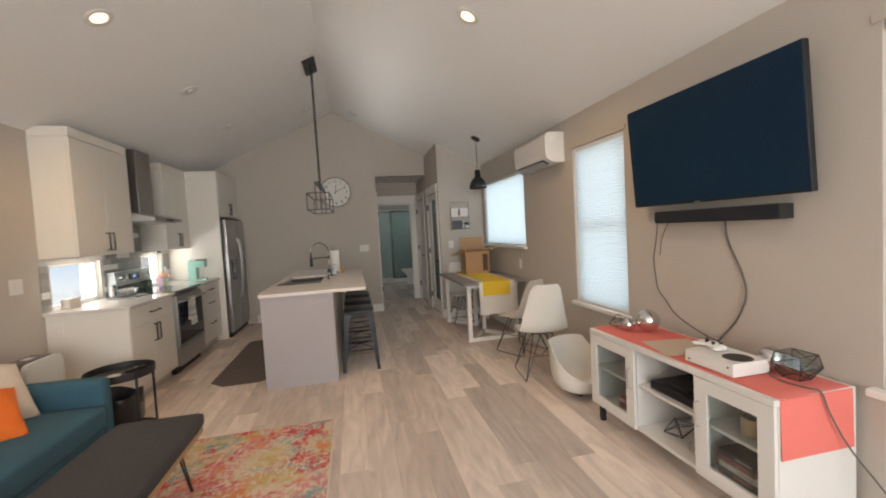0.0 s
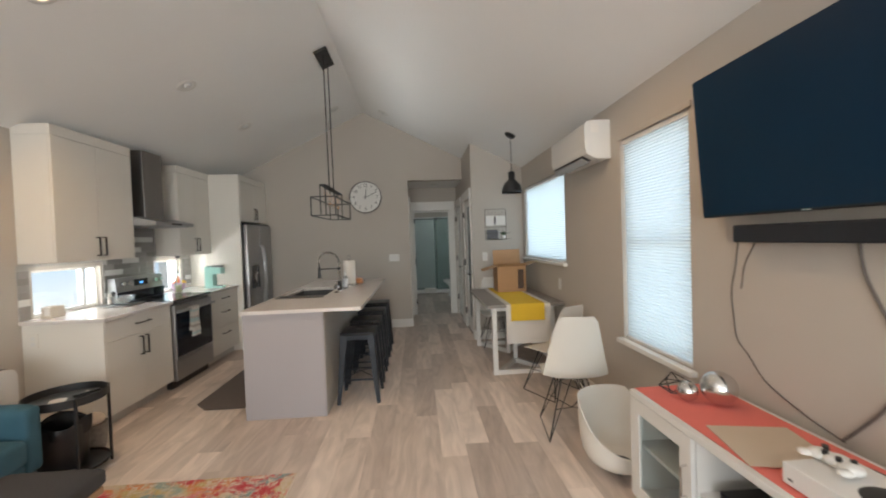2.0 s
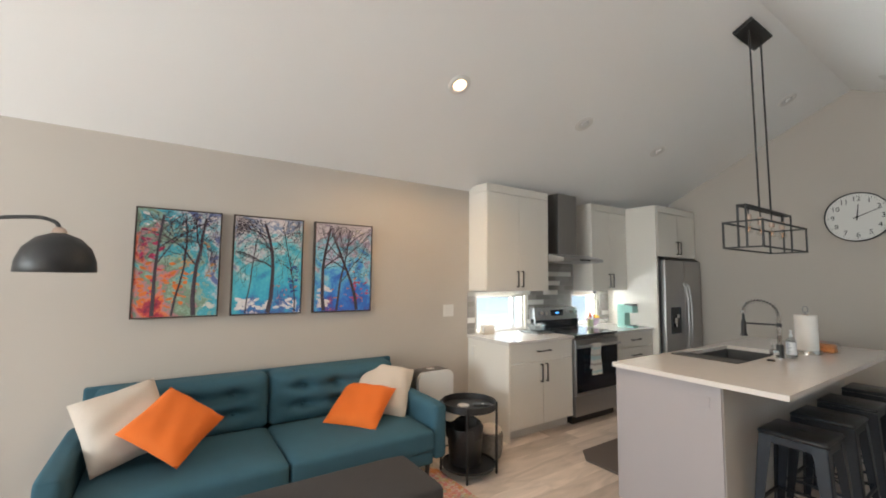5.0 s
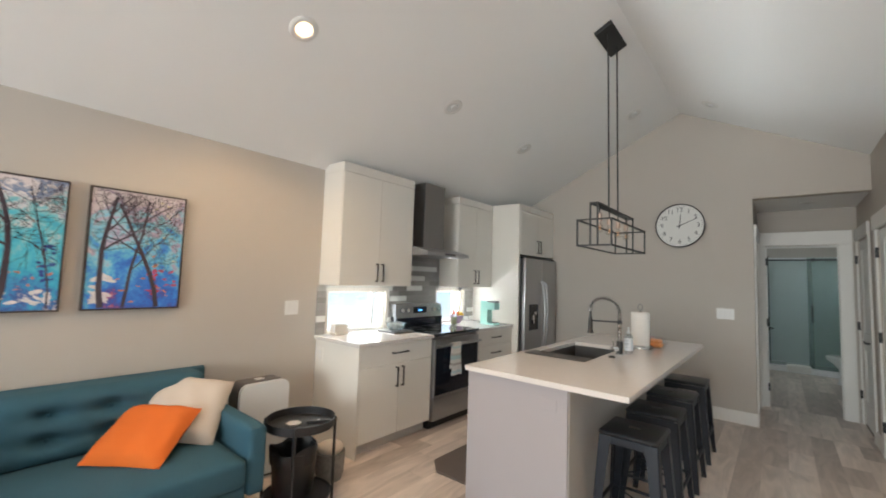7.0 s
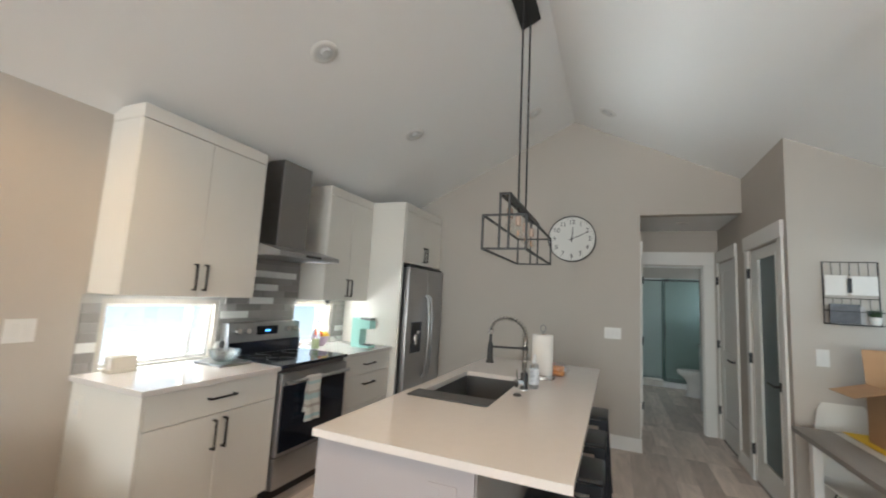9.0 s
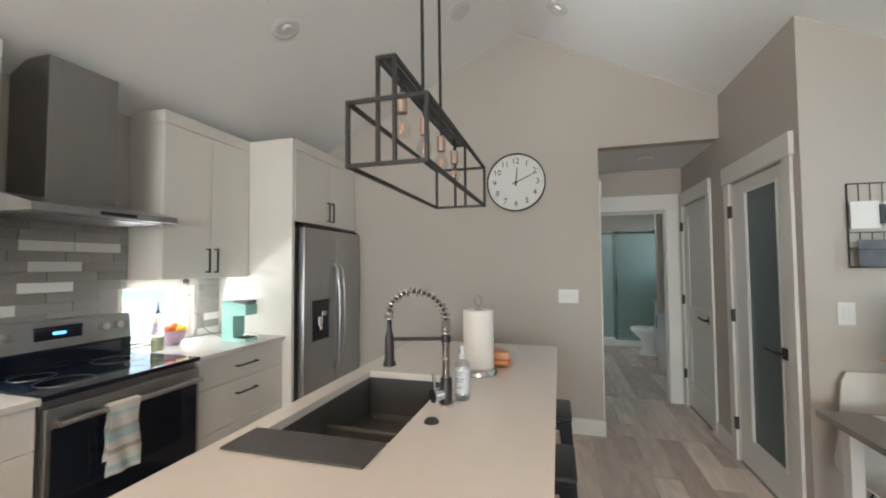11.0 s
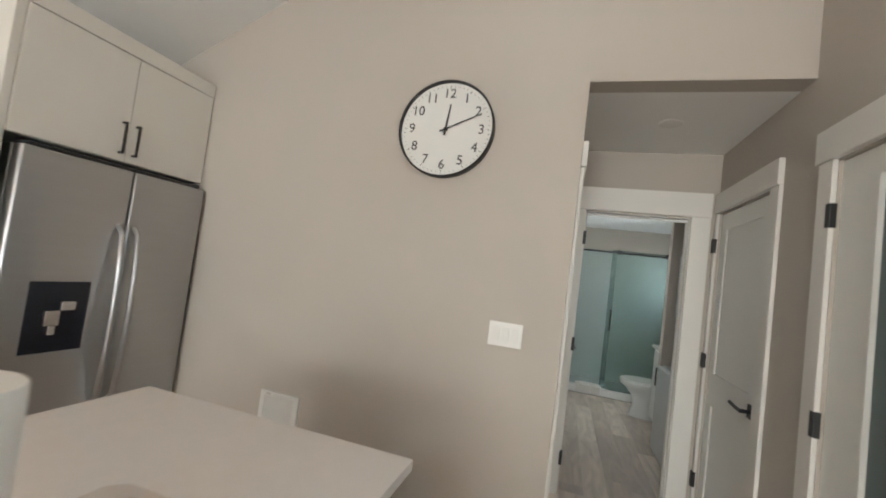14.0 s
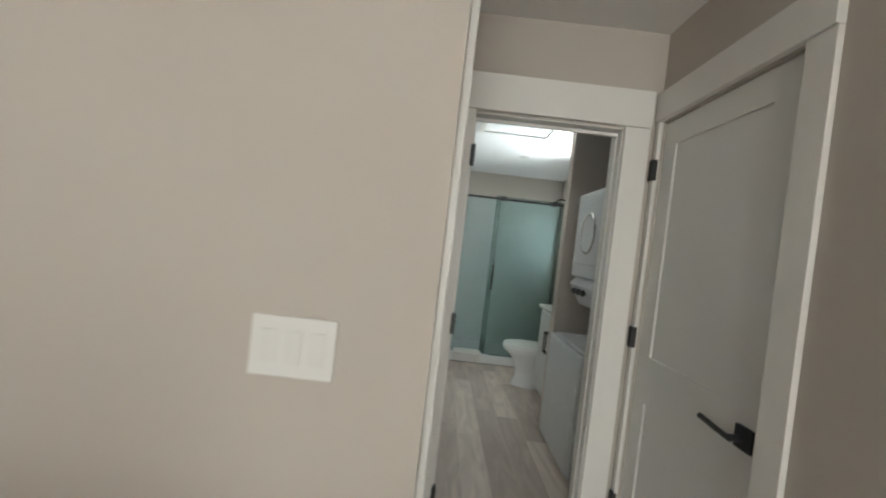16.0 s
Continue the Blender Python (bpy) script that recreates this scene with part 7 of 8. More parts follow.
part("bin_liner", bm, mat("bin_bag", (0.012, 0.012, 0.013), 0.35, var=0.2, scale=25, bump=0.3, bscale=60), wb, "crumpled black bin bag", soft=True)
kb = thing("knit_basket", (-1.68, 3.905, 0), "grey woven basket with a beige throw on top", "basket")
part("basket", lathe([(0.001, 0.0), (0.085, 0.0), (0.10, 0.05), (0.105, 0.19), (0.098, 0.19), (0.001, 0.18)], (-1.68, 3.905, 0.0005), 24), mat("grey_knit", (0.22, 0.20, 0.18), 0.95, var=0.4, scale=40, bump=0.8, bscale=90), kb, soft=True)
part("throw", ball((-1.68, 3.905, 0.215), 0.092, seg=20, squash=0.5), M_CREAM, kb, soft=True)
ap = thing("air_purifier", (-2.08, 3.55, 0), "white air purifier with a dark rim on the floor", "air purifier")


def rounded(y0, y1, z0, z1, r, n=6):
    out = [(y0, z0), (y1, z0)]
    for k in range(n + 1):
        a_ = math.pi / 2 * k / n
        out.append((y1 - r + r * math.cos(a_), z1 - r + r * math.sin(a_)))
    for k in range(n + 1):
        a_ = math.pi / 2 + math.pi / 2 * k / n
        out.append((y0 + r + r * math.cos(a_), z1 - r + r * math.sin(a_)))
    return out


part("rear_case", prism(rounded(3.37, 3.73, 0.0, 0.685, 0.06), "x", -2.16, -2.032), mat("purifier_rim", (0.10, 0.085, 0.08), 0.45), ap)
part("front_cover", prism(rounded(3.378, 3.738, 0.03, 0.678, 0.06), "x", -2.031, -1.997), M_WHITEP, ap, "white front cover")
part("control_pad", box(-2.12, -2.07, 3.52, 3.58, 0.6852, 0.688), M_WHITEP, ap)

# arc floor lamp
fl = thing("arc_floor_lamp", (-2.1, 0.35, 0), "black arc floor lamp with a dome shade", "floor lamp")
part("shade", lathe([(0.165, 0.0), (0.168, 0.004), (0.164, 0.06), (0.14, 0.13), (0.09, 0.185), (0.03, 0.21), (0.001, 0.212), (0.001, 0.206), (0.085, 0.18), (0.135, 0.125), (0.159, 0.058), (0.161, 0.0)], (-1.90, 1.065, 1.50), 40), M_BLACK, fl, "black metal dome shade", soft=True)
part("bulb", ball((-1.90, 1.065, 1.60), 0.04), M_LENS, fl, soft=True)
def spline(pts, n=6):
    """Points of a smooth curve through the given ones."""
    P, out = [Vector(p) for p in pts], []
    for i in range(len(P) - 1):
        p0, p1, p2, p3 = P[max(i - 1, 0)], P[i], P[i + 1], P[min(i + 2, len(P) - 1)]
        out += [0.5 * (2 * p1 + (p2 - p0) * s + (2 * p0 - 5 * p1 + 4 * p2 - p3) * s * s + (3 * p1 - p0 - 3 * p2 + p3) * s ** 3) for s in (k / n for k in range(n))]
    return out + [P[-1]]


part("shade_cap", lathe([(0.001, 0.03), (0.016, 0.03), (0.026, 0.022), (0.034, 0.0), (0.001, -0.004)], (-1.90, 1.065, 1.711), 24), M_COPPER, fl, "copper cap on the shade", soft=True)
part("arm", tube(spline([(-1.90, 1.065, 1.735), (-1.903, 1.04, 1.772), (-1.915, 0.95, 1.79), (-1.96, 0.74, 1.755), (-2.03, 0.53, 1.62), (-2.085, 0.41, 1.38), (-2.10, 0.36, 1.05), (-2.10, 0.35, 0.5), (-2.10, 0.35, 0.03)]), 0.010, 10), M_BLACK, fl, soft=True)
part("base_plate", lathe([(0.001, 0.0), (0.15, 0.0), (0.15, 0.02), (0.14, 0.026), (0.001, 0.026)], (-2.10, 0.35, 0.0005), 36), M_BLACK, fl, soft=True)

# ---------------- worktop things ----------------
cm = thing("coffee_maker", (-1.93, 6.36, CTR), "mint green single-cup coffee maker on the worktop", "coffee maker")
part("body", prism([(u, CTR + 0.0005 + w) for u, w in ((-2.035, 0.0), (-1.825, 0.0), (-1.825, 0.022), (-1.935, 0.026), (-1.935, 0.180), (-1.83, 0.186), (-1.83, 0.258), (-1.84, 0.266), (-2.02, 0.286), (-2.032, 0.280), (-2.035, 0.268))], "y", 6.305, 6.415), M_MINT, cm)
part("lid", box(-1.945, -1.826, 6.309, 6.411, CTR + 0.270, CTR + 0.292, 0.006), mat("lid_grey", (0.22, 0.24, 0.24), 0.35), cm, "dark grey lid")
part("drip_tray", box(-1.925, -1.832, 6.315, 6.405, CTR + 0.024, CTR + 0.029), M_BLACK, cm)
FBX, FBY = -2.272, 6.12
fb = thing("fruit_bowl", (FBX, FBY, CTR), "lavender bowl heaped with oranges and lemons", "fruit bowl")
part("bowl", lathe([(0.001, 0.0), (0.046, 0.0), (0.050, 0.006), (0.078, 0.05), (0.090, 0.098), (0.086, 0.098), (0.074, 0.052), (0.045, 0.012), (0.001, 0.010)], (FBX, FBY, CTR + 0.0005), 32), mat("lavender_glaze", (0.50, 0.36, 0.46), 0.3, var=0.05), fb, soft=True)
for k, (dx, dy, dz, col) in enumerate(((0.0, 0.0, 0.115, (0.72, 0.16, 0.03)), (0.045, 0.03, 0.10, (0.80, 0.50, 0.05)), (-0.04, 0.035, 0.10, (0.75, 0.25, 0.04)), (0.01, -0.05, 0.10, (0.72, 0.12, 0.04)), (0.0, 0.05, 0.10, (0.80, 0.52, 0.06)))):
    fr = thing("orange" if col[1] < 0.4 else "lemon", (FBX + dx, FBY + dy, CTR + dz - 0.035), "ripe citrus fruit in the lavender bowl", "fruit", "fruit in the bowl")
    part("peel", ball((FBX + dx, FBY + dy, CTR + dz), 0.036, seg=18), mat("citrus_peel", col, 0.45, var=0.08, scale=20, bump=0.4, bscale=160), fr, soft=True)
OBX, OBY = -2.15, 5.915
ob_ = thing("oil_bottle", (OBX, OBY, CTR), "clear glass oil bottle with a pour spout", "bottle")
part("bottle", lathe([(0.001, 0.0), (0.034, 0.0), (0.036, 0.01), (0.036, 0.13), (0.028, 0.165), (0.013, 0.195), (0.012, 0.238), (0.001, 0.238)], (OBX, OBY, CTR + 0.0005), 20), M_GLASS, ob_, soft=True)
part("oil", lathe([(0.001, 0.006), (0.031, 0.006), (0.031, 0.095), (0.001, 0.095)], (OBX, OBY, CTR + 0.0005), 16), mat("green_oil", (0.55, 0.60, 0.36), 0.2), ob_, soft=True)
part("stopper", lathe([(0.001, 0.238), (0.014, 0.238), (0.015, 0.244), (0.009, 0.250), (0.009, 0.262), (0.005, 0.266), (0.0025, 0.31), (0.001, 0.312)], (OBX, OBY, CTR + 0.0005), 16), M_BLACK, ob_, "black pour spout", soft=True)
gbw = thing("glass_bowl", (-2.12, 4.93, CTR), "clear glass mixing bowl on a dark tray", "bowl")
part("tray", box(-2.24, -1.98, 4.80, 5.055, CTR + 0.0005, CTR + 0.018, 0.004), M_STEELD, gbw, "dark metal tray")
part("bowl", lathe([(0.001, 0.0), (0.06, 0.0), (0.09, 0.03), (0.105, 0.075), (0.101, 0.075), (0.086, 0.033), (0.058, 0.005), (0.001, 0.004)], (-2.11, 4.93, CTR + 0.0185), 32), thin_pane("bowl_glass", (0.78, 0.82, 0.83), 0.22, 0.05), gbw, soft=True)
nh = thing("napkin_holder", (-2.29, 4.38, CTR), "cream ceramic napkin holder near the window", "napkin holder")
M_CERAM = mat("cream_ceramic", (0.58, 0.52, 0.44), 0.35, var=0.04)
part("holder", box(-2.33, -2.25, 4.305, 4.45, CTR + 0.0005, CTR + 0.02, 0.004), M_CERAM, nh)
for x in (-2.325, -2.26):
    part("plate", prism([(4.31, CTR + 0.02), (4.445, CTR + 0.02), (4.445, CTR + 0.085), (4.435, CTR + 0.095), (4.32, CTR + 0.095), (4.31, CTR + 0.085)], "x", x, x + 0.008), M_CERAM, nh)
part("napkin", box(-2.314, -2.263, 4.32, 4.435, CTR + 0.021, CTR + 0.088), M_PAPER, nh)
for y, col, hgt in ((4.99, (0.55, 0.52, 0.48), 0.11), (5.035, (0.06, 0.06, 0.06), 0.13)):
    sh_ = thing("spice_grinder", (-2.28, y, CTR), "small grinder standing beside the stove", "grinder")
    part("body", lathe([(0.001, 0.0), (0.019, 0.0), (0.019, hgt * 0.55), (0.015, hgt * 0.6), (0.02, hgt * 0.8), (0.012, hgt), (0.001, hgt)], (-2.28, y, CTR + 0.0005), 16), mat("grinder_finish", col, 0.35), sh_, soft=True)
dt = thing("dish_towel", (-1.69, 5.38, 0.55), "striped teal, grey and white towel over the oven handle", "towel")


def stripe_mat(name, stops, z0, z1):
    """Woven bands of colour, one above the other."""
    m = mat(name, (0.7, 0.68, 0.64), 0.95, bump=0.4, bscale=400)
    t = m.node_tree
    p = t.nodes["Principled BSDF"]
    co, sep, mr, r = (t.nodes.new(k) for k in ("ShaderNodeTexCoord", "ShaderNodeSeparateXYZ", "ShaderNodeMapRange", "ShaderNodeValToRGB"))
    mr.inputs["From Min"].default_value, mr.inputs["From Max"].default_value = z0, z1
    r.color_ramp.interpolation = "CONSTANT"
    els = r.color_ramp.elements
    while len(els) < len(stops):
        els.new(0.5)
    for e, (pos, col) in zip(els, stops):
        e.position, e.color = pos, (*col, 1)
    t.links.new(co.outputs["Object"], sep.inputs[0])
    t.links.new(sep.outputs["Z"], mr.inputs["Value"])
    t.links.new(mr.outputs[0], r.inputs[0])
    t.links.new(r.outputs[0], p.inputs["Base Color"])
    return m


TOWEL = stripe_mat("striped_towel", [(0.0, (0.68, 0.66, 0.62)), (0.06, (0.44, 0.57, 0.58)), (0.14, (0.68, 0.66, 0.62)), (0.30, (0.44, 0.39, 0.36)), (0.37, (0.68, 0.66, 0.62)), (0.48, (0.44, 0.57, 0.58)), (0.60, (0.50, 0.47, 0.44)), (0.66, (0.70, 0.68, 0.64)), (0.82, (0.50, 0.62, 0.62)), (0.88, (0.70, 0.68, 0.64))], -0.05, 0.27)
for off, z1_, y0_, y1_ in ((0.018, 0.50, 5.30, 5.45), (-0.014, 0.56, 5.31, 5.44)):
    bm = bmesh.new()
    rows = []
    zs_ = list(np.linspace(0.818, z1_, 12))
    for i, z in enumerate(zs_):
        w = 1 - 0.18 * math.sin(math.pi * min(1, i / 5)) * (1 if off > 0 else 0.4)
        rows.append([bm.verts.new((-1.69 + off + 0.008 * math.sin(5 * k + i * 0.5) * (i / 11), (y0_ + y1_) / 2 + (y1_ - y0_) / 2 * w * (-1 + k / 4) + 0.004 * math.sin(i), z)) for k in range(9)])
    for a, b in zip(rows, rows[1:]):
        for k in range(8):
            bm.faces.new((a[k], a[k + 1], b[k + 1], b[k]))
    thicken(bm, 0.003)
    part("fold", bm, TOWEL, dt, soft=True)
part("fold_top", tube([(-1.69 + 0.0165 * math.cos(a_), 5.31, 0.805 + 0.0165 * math.sin(a_)) for a_ in np.linspace(0, math.pi, 7)], 0.002, 4), TOWEL, dt)
bm = bmesh.new()
rows = [[bm.verts.new((-1.69 + 0.0175 * math.cos(a_), y, 0.812 + 0.012 * math.sin(a_))) for y in (5.305, 5.445)] for a_ in np.linspace(0, math.pi, 9)]
for a, b in zip(rows, rows[1:]):
    bm.faces.new((a[0], a[1], b[1], b[0]))
thicken(bm, 0.002)
part("fold_over", bm, TOWEL, dt, soft=True)
cable("appliance_cord", [(-2.36, 6.30, 1.335), (-2.36, 6.305, 1.25), (-2.36, 6.355, 1.225), (-2.36, 6.36, 1.18), (-2.36, 6.345, 1.12), (-2.36, 6.42, 1.075), (-2.36, 6.445, 1.03), (-2.355, 6.45, 0.985), (-2.32, 6.47, 0.945), (-2.20, 6.44, 0.925), (-2.10, 6.39, 0.92), (-2.038, 6.36, 0.925)], 0.0026, "thin dark cord hanging from under the cabinet")
pg = thing("power_plug", (-2.36, 6.30, 1.34), "black plug in a socket under the wall cabinet", "plug")
part("plug_body", box(-2.376, -2.344, 6.285, 6.315, 1.322, 1.3605, 0.005), M_BLACK, pg)

# ---------------- bathroom ----------------
sc = thing("shower_curb", (1.3, 11.78, 0), "white shower threshold", "shower base")
part("curb", box(0.572, 2.248, 11.72, 11.86, 0.0, 0.10, 0.006), M_PORC, sc)
part("pan", box(0.572, 2.248, 11.861, YEND - 0.002, 0.0, 0.05), M_PORC, sc)
sw = thing("shower_wall_panel", (1.3, YEND - 0.01, 0.05), "pale shower surround panel", "shower wall")
part("panel", box(0.572, 2.248, YEND - 0.012, YEND - 0.002, 0.051, 2.10), mat("acrylic_surround", (0.74, 0.75, 0.745), 0.55, var=0.03, scale=2, spec=0.25), sw)
sg = thing("shower_door", (1.3, 11.79, 0.1), "greenish glass sliding shower door on a black rail", "shower door")
for x0_, x1_, y in ((1.23, 2.06, 11.775),):
    part("pane", box(x0_, x1_, y, y + 0.008, 0.105, 2.04), M_SHOWER, sg, "green-tinted glass pane")
part("fixed_pane", box(0.60, 1.30, 11.80, 11.808, 0.105, 2.0), thin_pane("fixed_shower_pane", (0.80, 0.845, 0.84), 0.012, 0.35), sg, "clear fixed glass pane")
part("rail", cyl((0.575, 11.76, 2.005), (2.24, 11.76, 2.005), 0.013, seg=12), M_BLACK, sg)
for x in (1.315, 1.93):
    part("roller", cyl((x, 11.745, 2.01), (x, 11.772, 2.01), 0.032, seg=18), M_BLACK, sg)
part("handle", tube([(1.285, 11.774, 0.91), (1.285, 11.73, 0.92), (1.285, 11.73, 1.20), (1.285, 11.774, 1.21)], 0.012, 10), M_BLACK, sg, soft=True)
part("floor_guide", box(1.35, 1.75, 11.765, 11.80, 0.1005, 0.104), M_BLACK, sg)
hd = thing("rain_shower", (2.15, 12.2, 2.05), "black round shower head on a wall arm", "shower")
part("arm", tube([(2.248, 12.2, 2.12), (2.12, 12.2, 2.14), (2.05, 12.2, 2.09)], 0.010, 8), M_BLACK, hd)
part("head", lathe([(0.001, 0.02), (0.02, 0.02), (0.07, 0.005), (0.07, -0.005), (0.001, -0.005)], (2.05, 12.2, 2.075), 24), M_BLACK, hd, soft=True)
tw = thing("bath_towel", (1.05, 11.69, 0.1), "folded white towel lying on the shower threshold", "towel")
part("towel", pad_mesh(0.92, 1.25, 11.64, 11.83, 0.101, 0.135, 0.008, n=6, rad=0.014), M_LINEN, tw, soft=True)
part("drape", box(0.925, 1.245, 11.685, 11.715, 0.02, 0.10, 0.006), M_LINEN, tw)
to = thing("toilet", (1.72, 11.12, 0), "white porcelain toilet with the lid closed", "toilet")
bm = bmesh.new()
prof = [(0.0, 0.115, 0.20, 0.0), (0.03, 0.11, 0.19, 0.0), (0.12, 0.095, 0.17, 0.01), (0.24, 0.105, 0.18, 0.0), (0.32, 0.15, 0.22, -0.03), (0.37, 0.185, 0.255, -0.06), (0.395, 0.188, 0.26, -0.06)]
rings = []
for z, ry, rx, sh0 in prof:
    rings.append([bm.verts.new((1.72 + sh0 - rx * math.cos(a_) * (1.0 if math.cos(a_) > 0 else 0.9), 11.12 + ry * math.sin(a_), z)) for a_ in np.linspace(0, math.tau, 33)[:-1]])
for a, b in zip(rings, rings[1:]):
    for k in range(32):
        bm.faces.new((a[k], a[(k + 1) % 32], b[(k + 1) % 32], b[k]))
bm.faces.new(rings[0]), bm.faces.new(rings[-1])
part("bowl", bm, M_PORC, to, soft=True)
part("seat", lathe([(0.001, 0.0), (0.19, 0.0), (0.196, 0.008), (0.19, 0.016), (0.001, 0.016)], (1.66, 11.12, 0.397), 36, squash=(1.36, 1)), M_PORC, to, soft=True)
part("lid", lathe([(0.001, 0.0), (0.188, 0.0), (0.194, 0.008), (0.186, 0.020), (0.001, 0.024)], (1.66, 11.12, 0.4145), 36, squash=(1.36, 1)), M_PORC, to, soft=True)
tank = part("tank", box(1.98, 2.17, 10.915, 11.325, 0.36, 0.74, 0.02, seg=3), M_PORC, to, soft=True)
part("tank_lid", box(1.965, 2.18, 10.908, 11.332, 0.741, 0.775, 0.010), M_PORC, tank)
part("flush_lever", box(1.965, 1.9795, 10.94, 11.01, 0.66, 0.68, 0.003), M_CHROME, tank)
va = thing("vanity", (1.97, 10.55, 0), "white bathroom vanity with black pulls", "vanity")
part("body", box(1.72, 2.248, 10.185, 10.88, 0.09, 0.87), M_VANITY, va)
part("plinth", box(1.78, 2.248, 10.19, 10.87, 0.0, 0.089), M_TOE, va)
for ya, yb, hy in ((10.19, 10.53, 10.50), (10.535, 10.875, 10.565)):
    dr = part("door", box(1.70, 1.719, ya, yb, 0.10, 0.85, 0.002), M_VANITY, va)
    pull(dr, 1.70, hy, 0.60, 0.18, out=-1)
part("basin_top", box(1.675, 2.249, 10.182, 10.90, 0.871, 0.905, 0.006), M_PORC, va)
la = thing("stacked_washer_dryer", (1.88, 9.66, 0), "white stacked washer and dryer", "washer dryer")
part("washer", box(1.565, 2.23, 9.32, 10.03, 0.02, 0.80, 0.012), M_WASHER, la)
part("washer_lid", box(1.60, 1.93, 9.36, 9.99, 0.801, 0.815, 0.005), M_WASHER, la)
part("riser", box(1.95, 2.23, 9.32, 10.03, 0.81, 1.13, 0.004), M_WASHER, la)
part("control_panel", prism([(1.72, 1.26), (1.67, 1.20), (1.76, 1.05), (1.95, 1.05), (1.95, 1.26)], "y", 9.32, 10.03), M_WASHER, la)
for y in (9.75, 9.84, 9.93):
    part("knob", cyl((1.70, y, 1.165), (1.665, y, 1.145), 0.022, seg=16), M_BLACK, la)
dyr = part("dryer", box(1.67, 2.23, 9.32, 10.03, 1.262, 1.89, 0.012), M_WASHER, la)
part("dryer_door", box(1.652, 1.669, 9.42, 9.93, 1.36, 1.80, 0.008), M_WASHER, dyr)
part("door_ring", tube([(1.65, 9.70 + 0.13 * math.cos(a_), 1.58 + 0.14 * math.sin(a_)) for a_ in np.linspace(0, math.tau, 33)[:-1]], 0.008, 6, closed=True), M_CHROME, dyr)
hat = structure("trim", holed("y", 0, 0.001, 0, 1, 0, 1, []), M_TRIM, "ceiling hatch trim in the bathroom")
bm = box(0.86, 1.50, 10.08, 10.12, HZ - 0.014, HZ - 0.001)
box(0.86, 1.50, 10.53, 10.57, HZ - 0.014, HZ - 0.001, bm=bm)
box(0.86, 0.90, 10.12, 10.53, HZ - 0.014, HZ - 0.001, bm=bm)
box(1.46, 1.50, 10.12, 10.53, HZ - 0.014, HZ - 0.001, bm=bm)
old = hat.data
bm.to_mesh(old)
bm.free()
cd = thing("shower_caddy", (0.64, 12.0, 1.1), "black corner shower caddy with bottles", "shower caddy")
for z in (1.15, 1.45, 1.70):
    part("shelf", box(0.575, 0.70, 11.90, 12.12, z, z + 0.006), M_BLACK, cd)
part("pole", cyl((0.69, 11.91, 0.06), (0.69, 11.91, 2.1), 0.008, seg=8), M_BLACK, cd)
for z, y, col in ((1.1565, 11.96, (0.7, 0.7, 0.68)), (1.1565, 12.06, (0.2, 0.05, 0.05)), (1.4565, 11.95, (0.1, 0.1, 0.12)), (1.4565, 12.05, (0.65, 0.62, 0.55)), (1.7065, 12.0, (0.6, 0.6, 0.62))):
    sb_ = thing("shampoo_bottle", (0.64, y, z), "plastic bottle standing on the shower caddy", "bottle", "bottles in the shower")
    part("bottle", lathe([(0.001, 0.0), (0.03, 0.0), (0.03, 0.13), (0.014, 0.15), (0.014, 0.175), (0.001, 0.175)], (0.64, y, z), 16), mat("bottle_plastic", col, 0.35), sb_, soft=True)

# ---------------- floor boards and wall tiles ----------------
PW, PL = 0.172, 1.22


def board_mesh(w, l, t=0.006):
    bm = box(-w / 2 + 0.0002, w / 2 - 0.0002, -l / 2 + 0.0002, l / 2 - 0.0002, -t, 0.0)
    es = [e for e in bm.edges if all(v.co.z > -1e-6 for v in e.verts)]
    bmesh.ops.bevel(bm, geom=es, offset=0.0004, segments=1, affect="EDGES")
    me = bpy.data.meshes.new("plank")
    bm.to_mesh(me)
    bm.free()
    me.materials.append(M_PLANK)
    return me


boards = {}


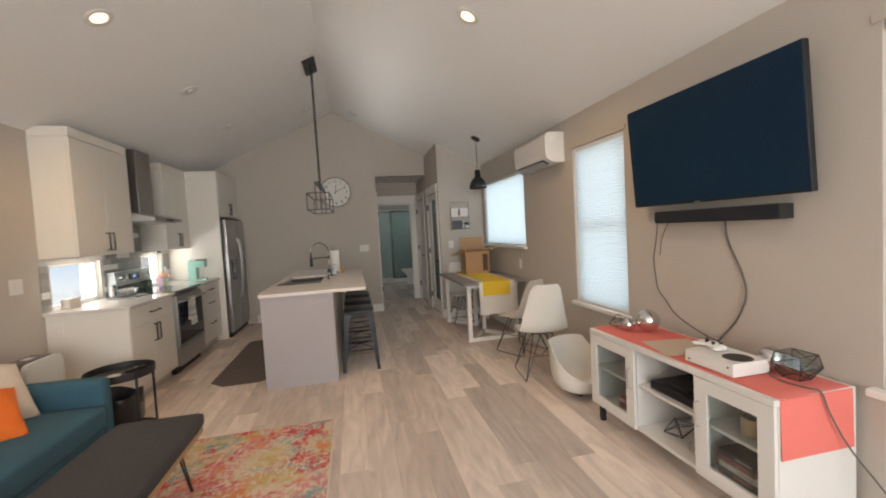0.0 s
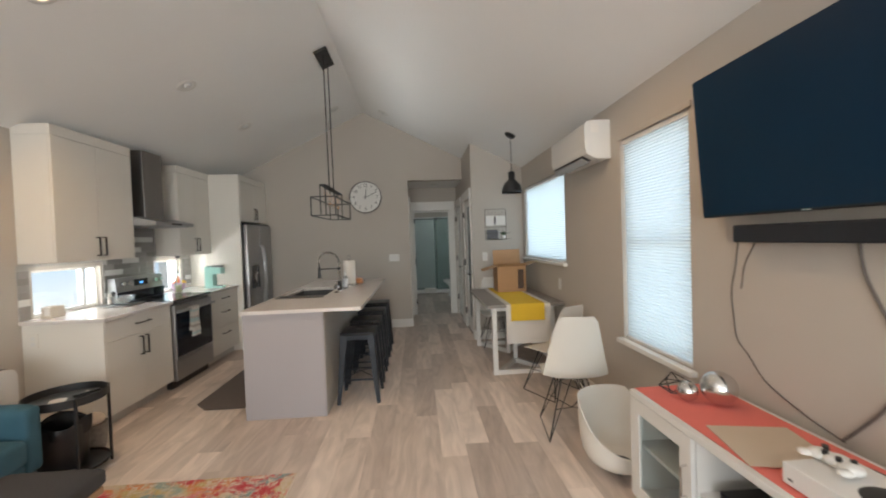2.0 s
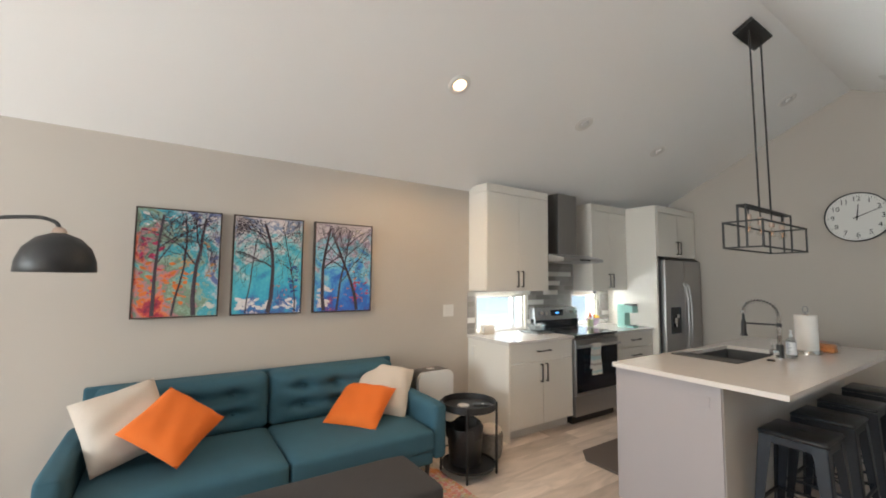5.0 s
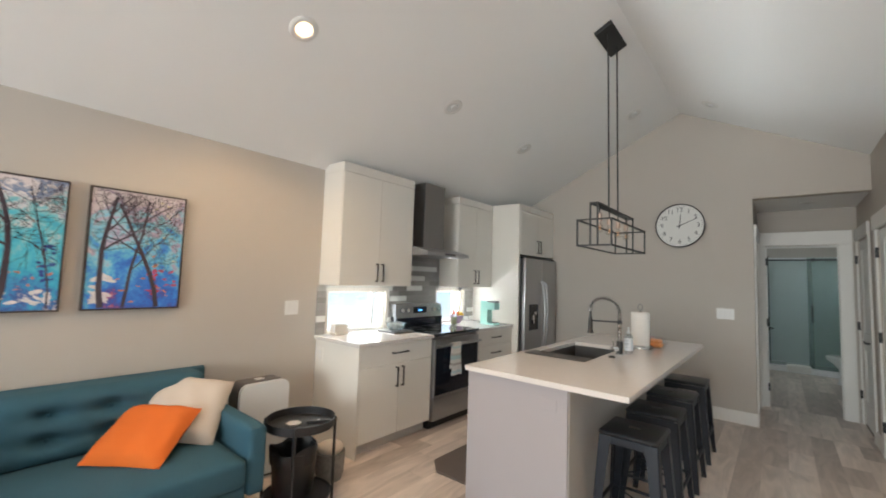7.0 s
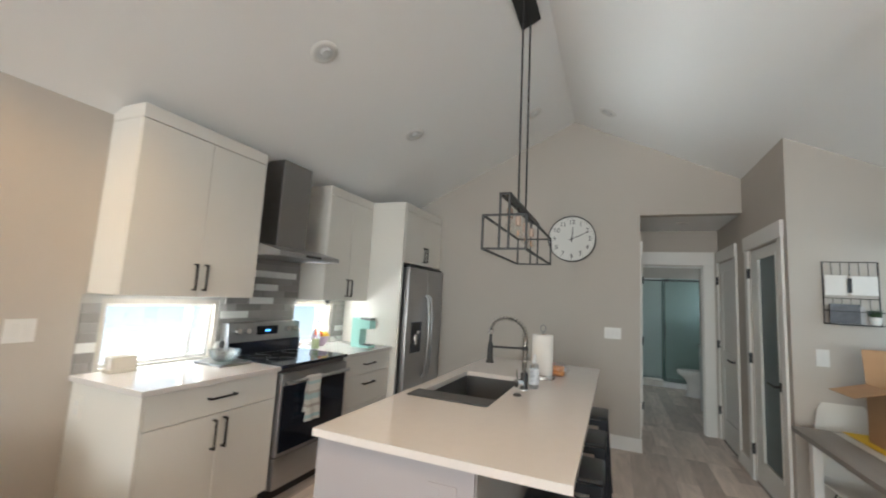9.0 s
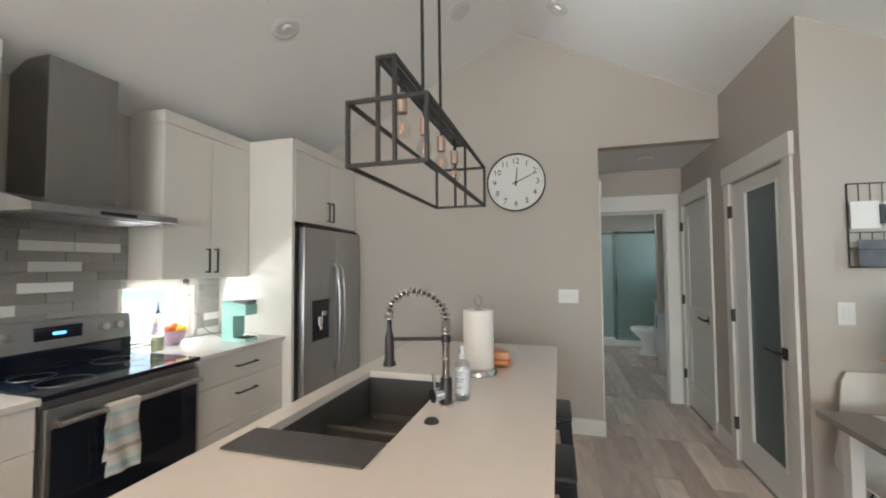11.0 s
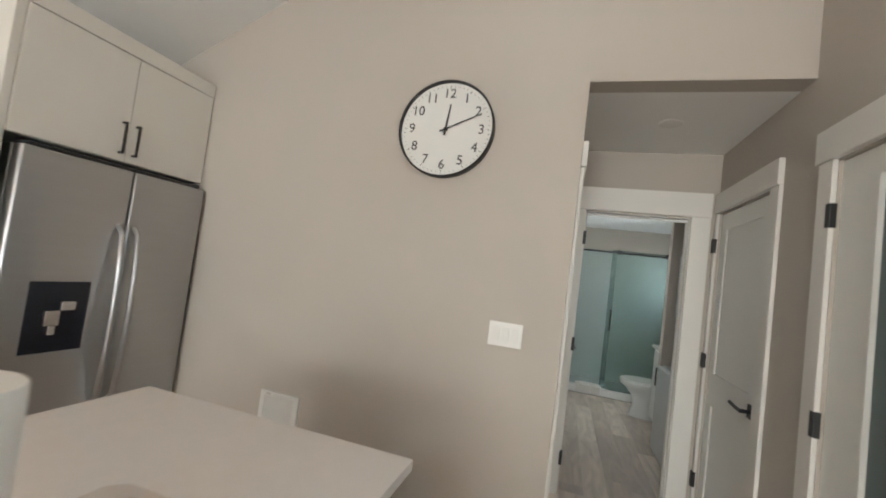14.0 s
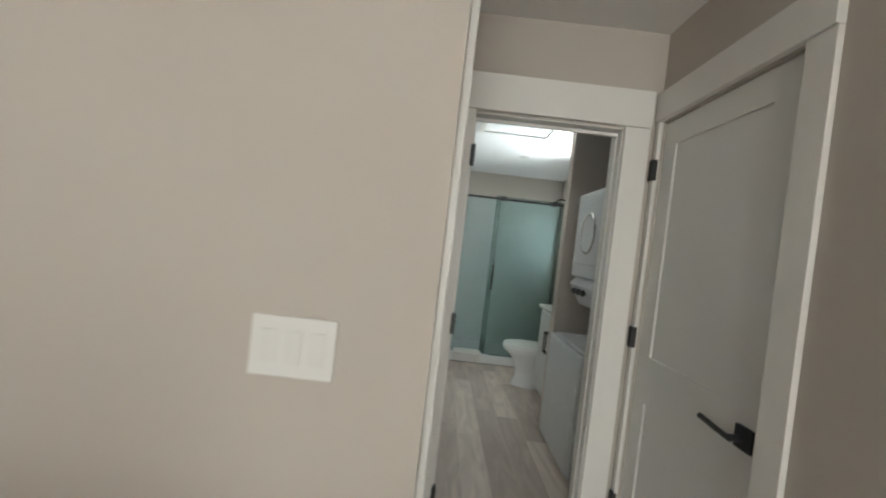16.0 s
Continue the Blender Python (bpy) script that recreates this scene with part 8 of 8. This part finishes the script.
def lay(x0, x1, y0, y1, rng):
    n = math.ceil((x1 - x0) / PW)
    for i in range(n):
        xa, xb = x0 + i * PW, min(x1, x0 + (i + 1) * PW)
        y = y0 - rng.uniform(0.1, PL - 0.1)
        while y < y1:
            a, b = max(y, y0), min(y + PL, y1)
            y += PL
            if b - a < 0.03 or xb - xa < 0.02:
                continue
            key = (round(xb - xa, 3), round(b - a, 2))
            if key not in boards:
                boards[key] = board_mesh(xb - xa, b - a)
            ob = new("plank", boards[key])
            ob.location = ((xa + xb) / 2, (a + b) / 2, 0)
            ob.parent = floor


rng = random.Random(5)
lay(XL, XR, -1.60, 6.525, rng)
part("rear_boards", box(XL, XR, YB, -1.602, -0.006, 0.0), M_PLANK, floor)
lay(XL, HX1, 6.525, YF + 0.06, rng)
lay(HX0, HX1, YF + 0.06, YBATH + 0.06, rng)
lay(0.57, 2.25, YBATH + 0.06, 11.70, rng)

TW, TH = 0.255, 0.0565
tile_meshes = {}
rng = random.Random(12)
splash = tagged(part("backsplash", holed("x", XL + 0.0005, XL + 0.004, 4.18, 6.622, CTR + 0.001, 1.70, [(4.28, 5.06, CTR + 0.001, 1.34), (5.83, 6.42, CTR + 0.001, 1.34), (4.18, 5.104, 1.362, 1.70), (5.884, 6.622, 1.362, 1.70)]), M_GROUT), "grey and white subway tile backsplash", "backsplash", kind="structure")
for r_ in range(14):
    z0 = CTR + 0.002 + r_ * TH
    y = 4.18 - rng.choice((0.0, TW / 3, TW / 2, TW * 2 / 3))
    while y < 6.622:
        a, b = max(y, 4.182), min(y + TW, 6.620)
        y += TW
        spans = [(a, b)]
        if z0 + TH > 1.362:
            spans = [(max(a, 5.106), min(b, 5.882))]
        elif z0 < 1.335:
            out = []
            for p, q in spans:
                cuts = [(p, min(q, 4.28)), (max(p, 5.06), min(q, 5.83)), (max(p, 6.42), q)]
                out += [c for c in cuts if c[1] > c[0]]
            spans = out
        white = rng.random() < 0.24
        for p, q in spans:
            if q - p < 0.012:
                continue
            key = (round(q - p, 3), white)
            if key not in tile_meshes:
                bm = box(0, 0.007, -(q - p) / 2 + 0.001, (q - p) / 2 - 0.001, 0.001, TH - 0.001, 0.0012, seg=1)
                me = bpy.data.meshes.new("tile")
                bm.to_mesh(me)
                bm.free()
                me.materials.append(M_TILEW if white else M_TILEG)
                tile_meshes[key] = me
            ob = new("tile", tile_meshes[key])
            ob.location = (XL + 0.0035, (p + q) / 2, z0)
            ob.parent = splash
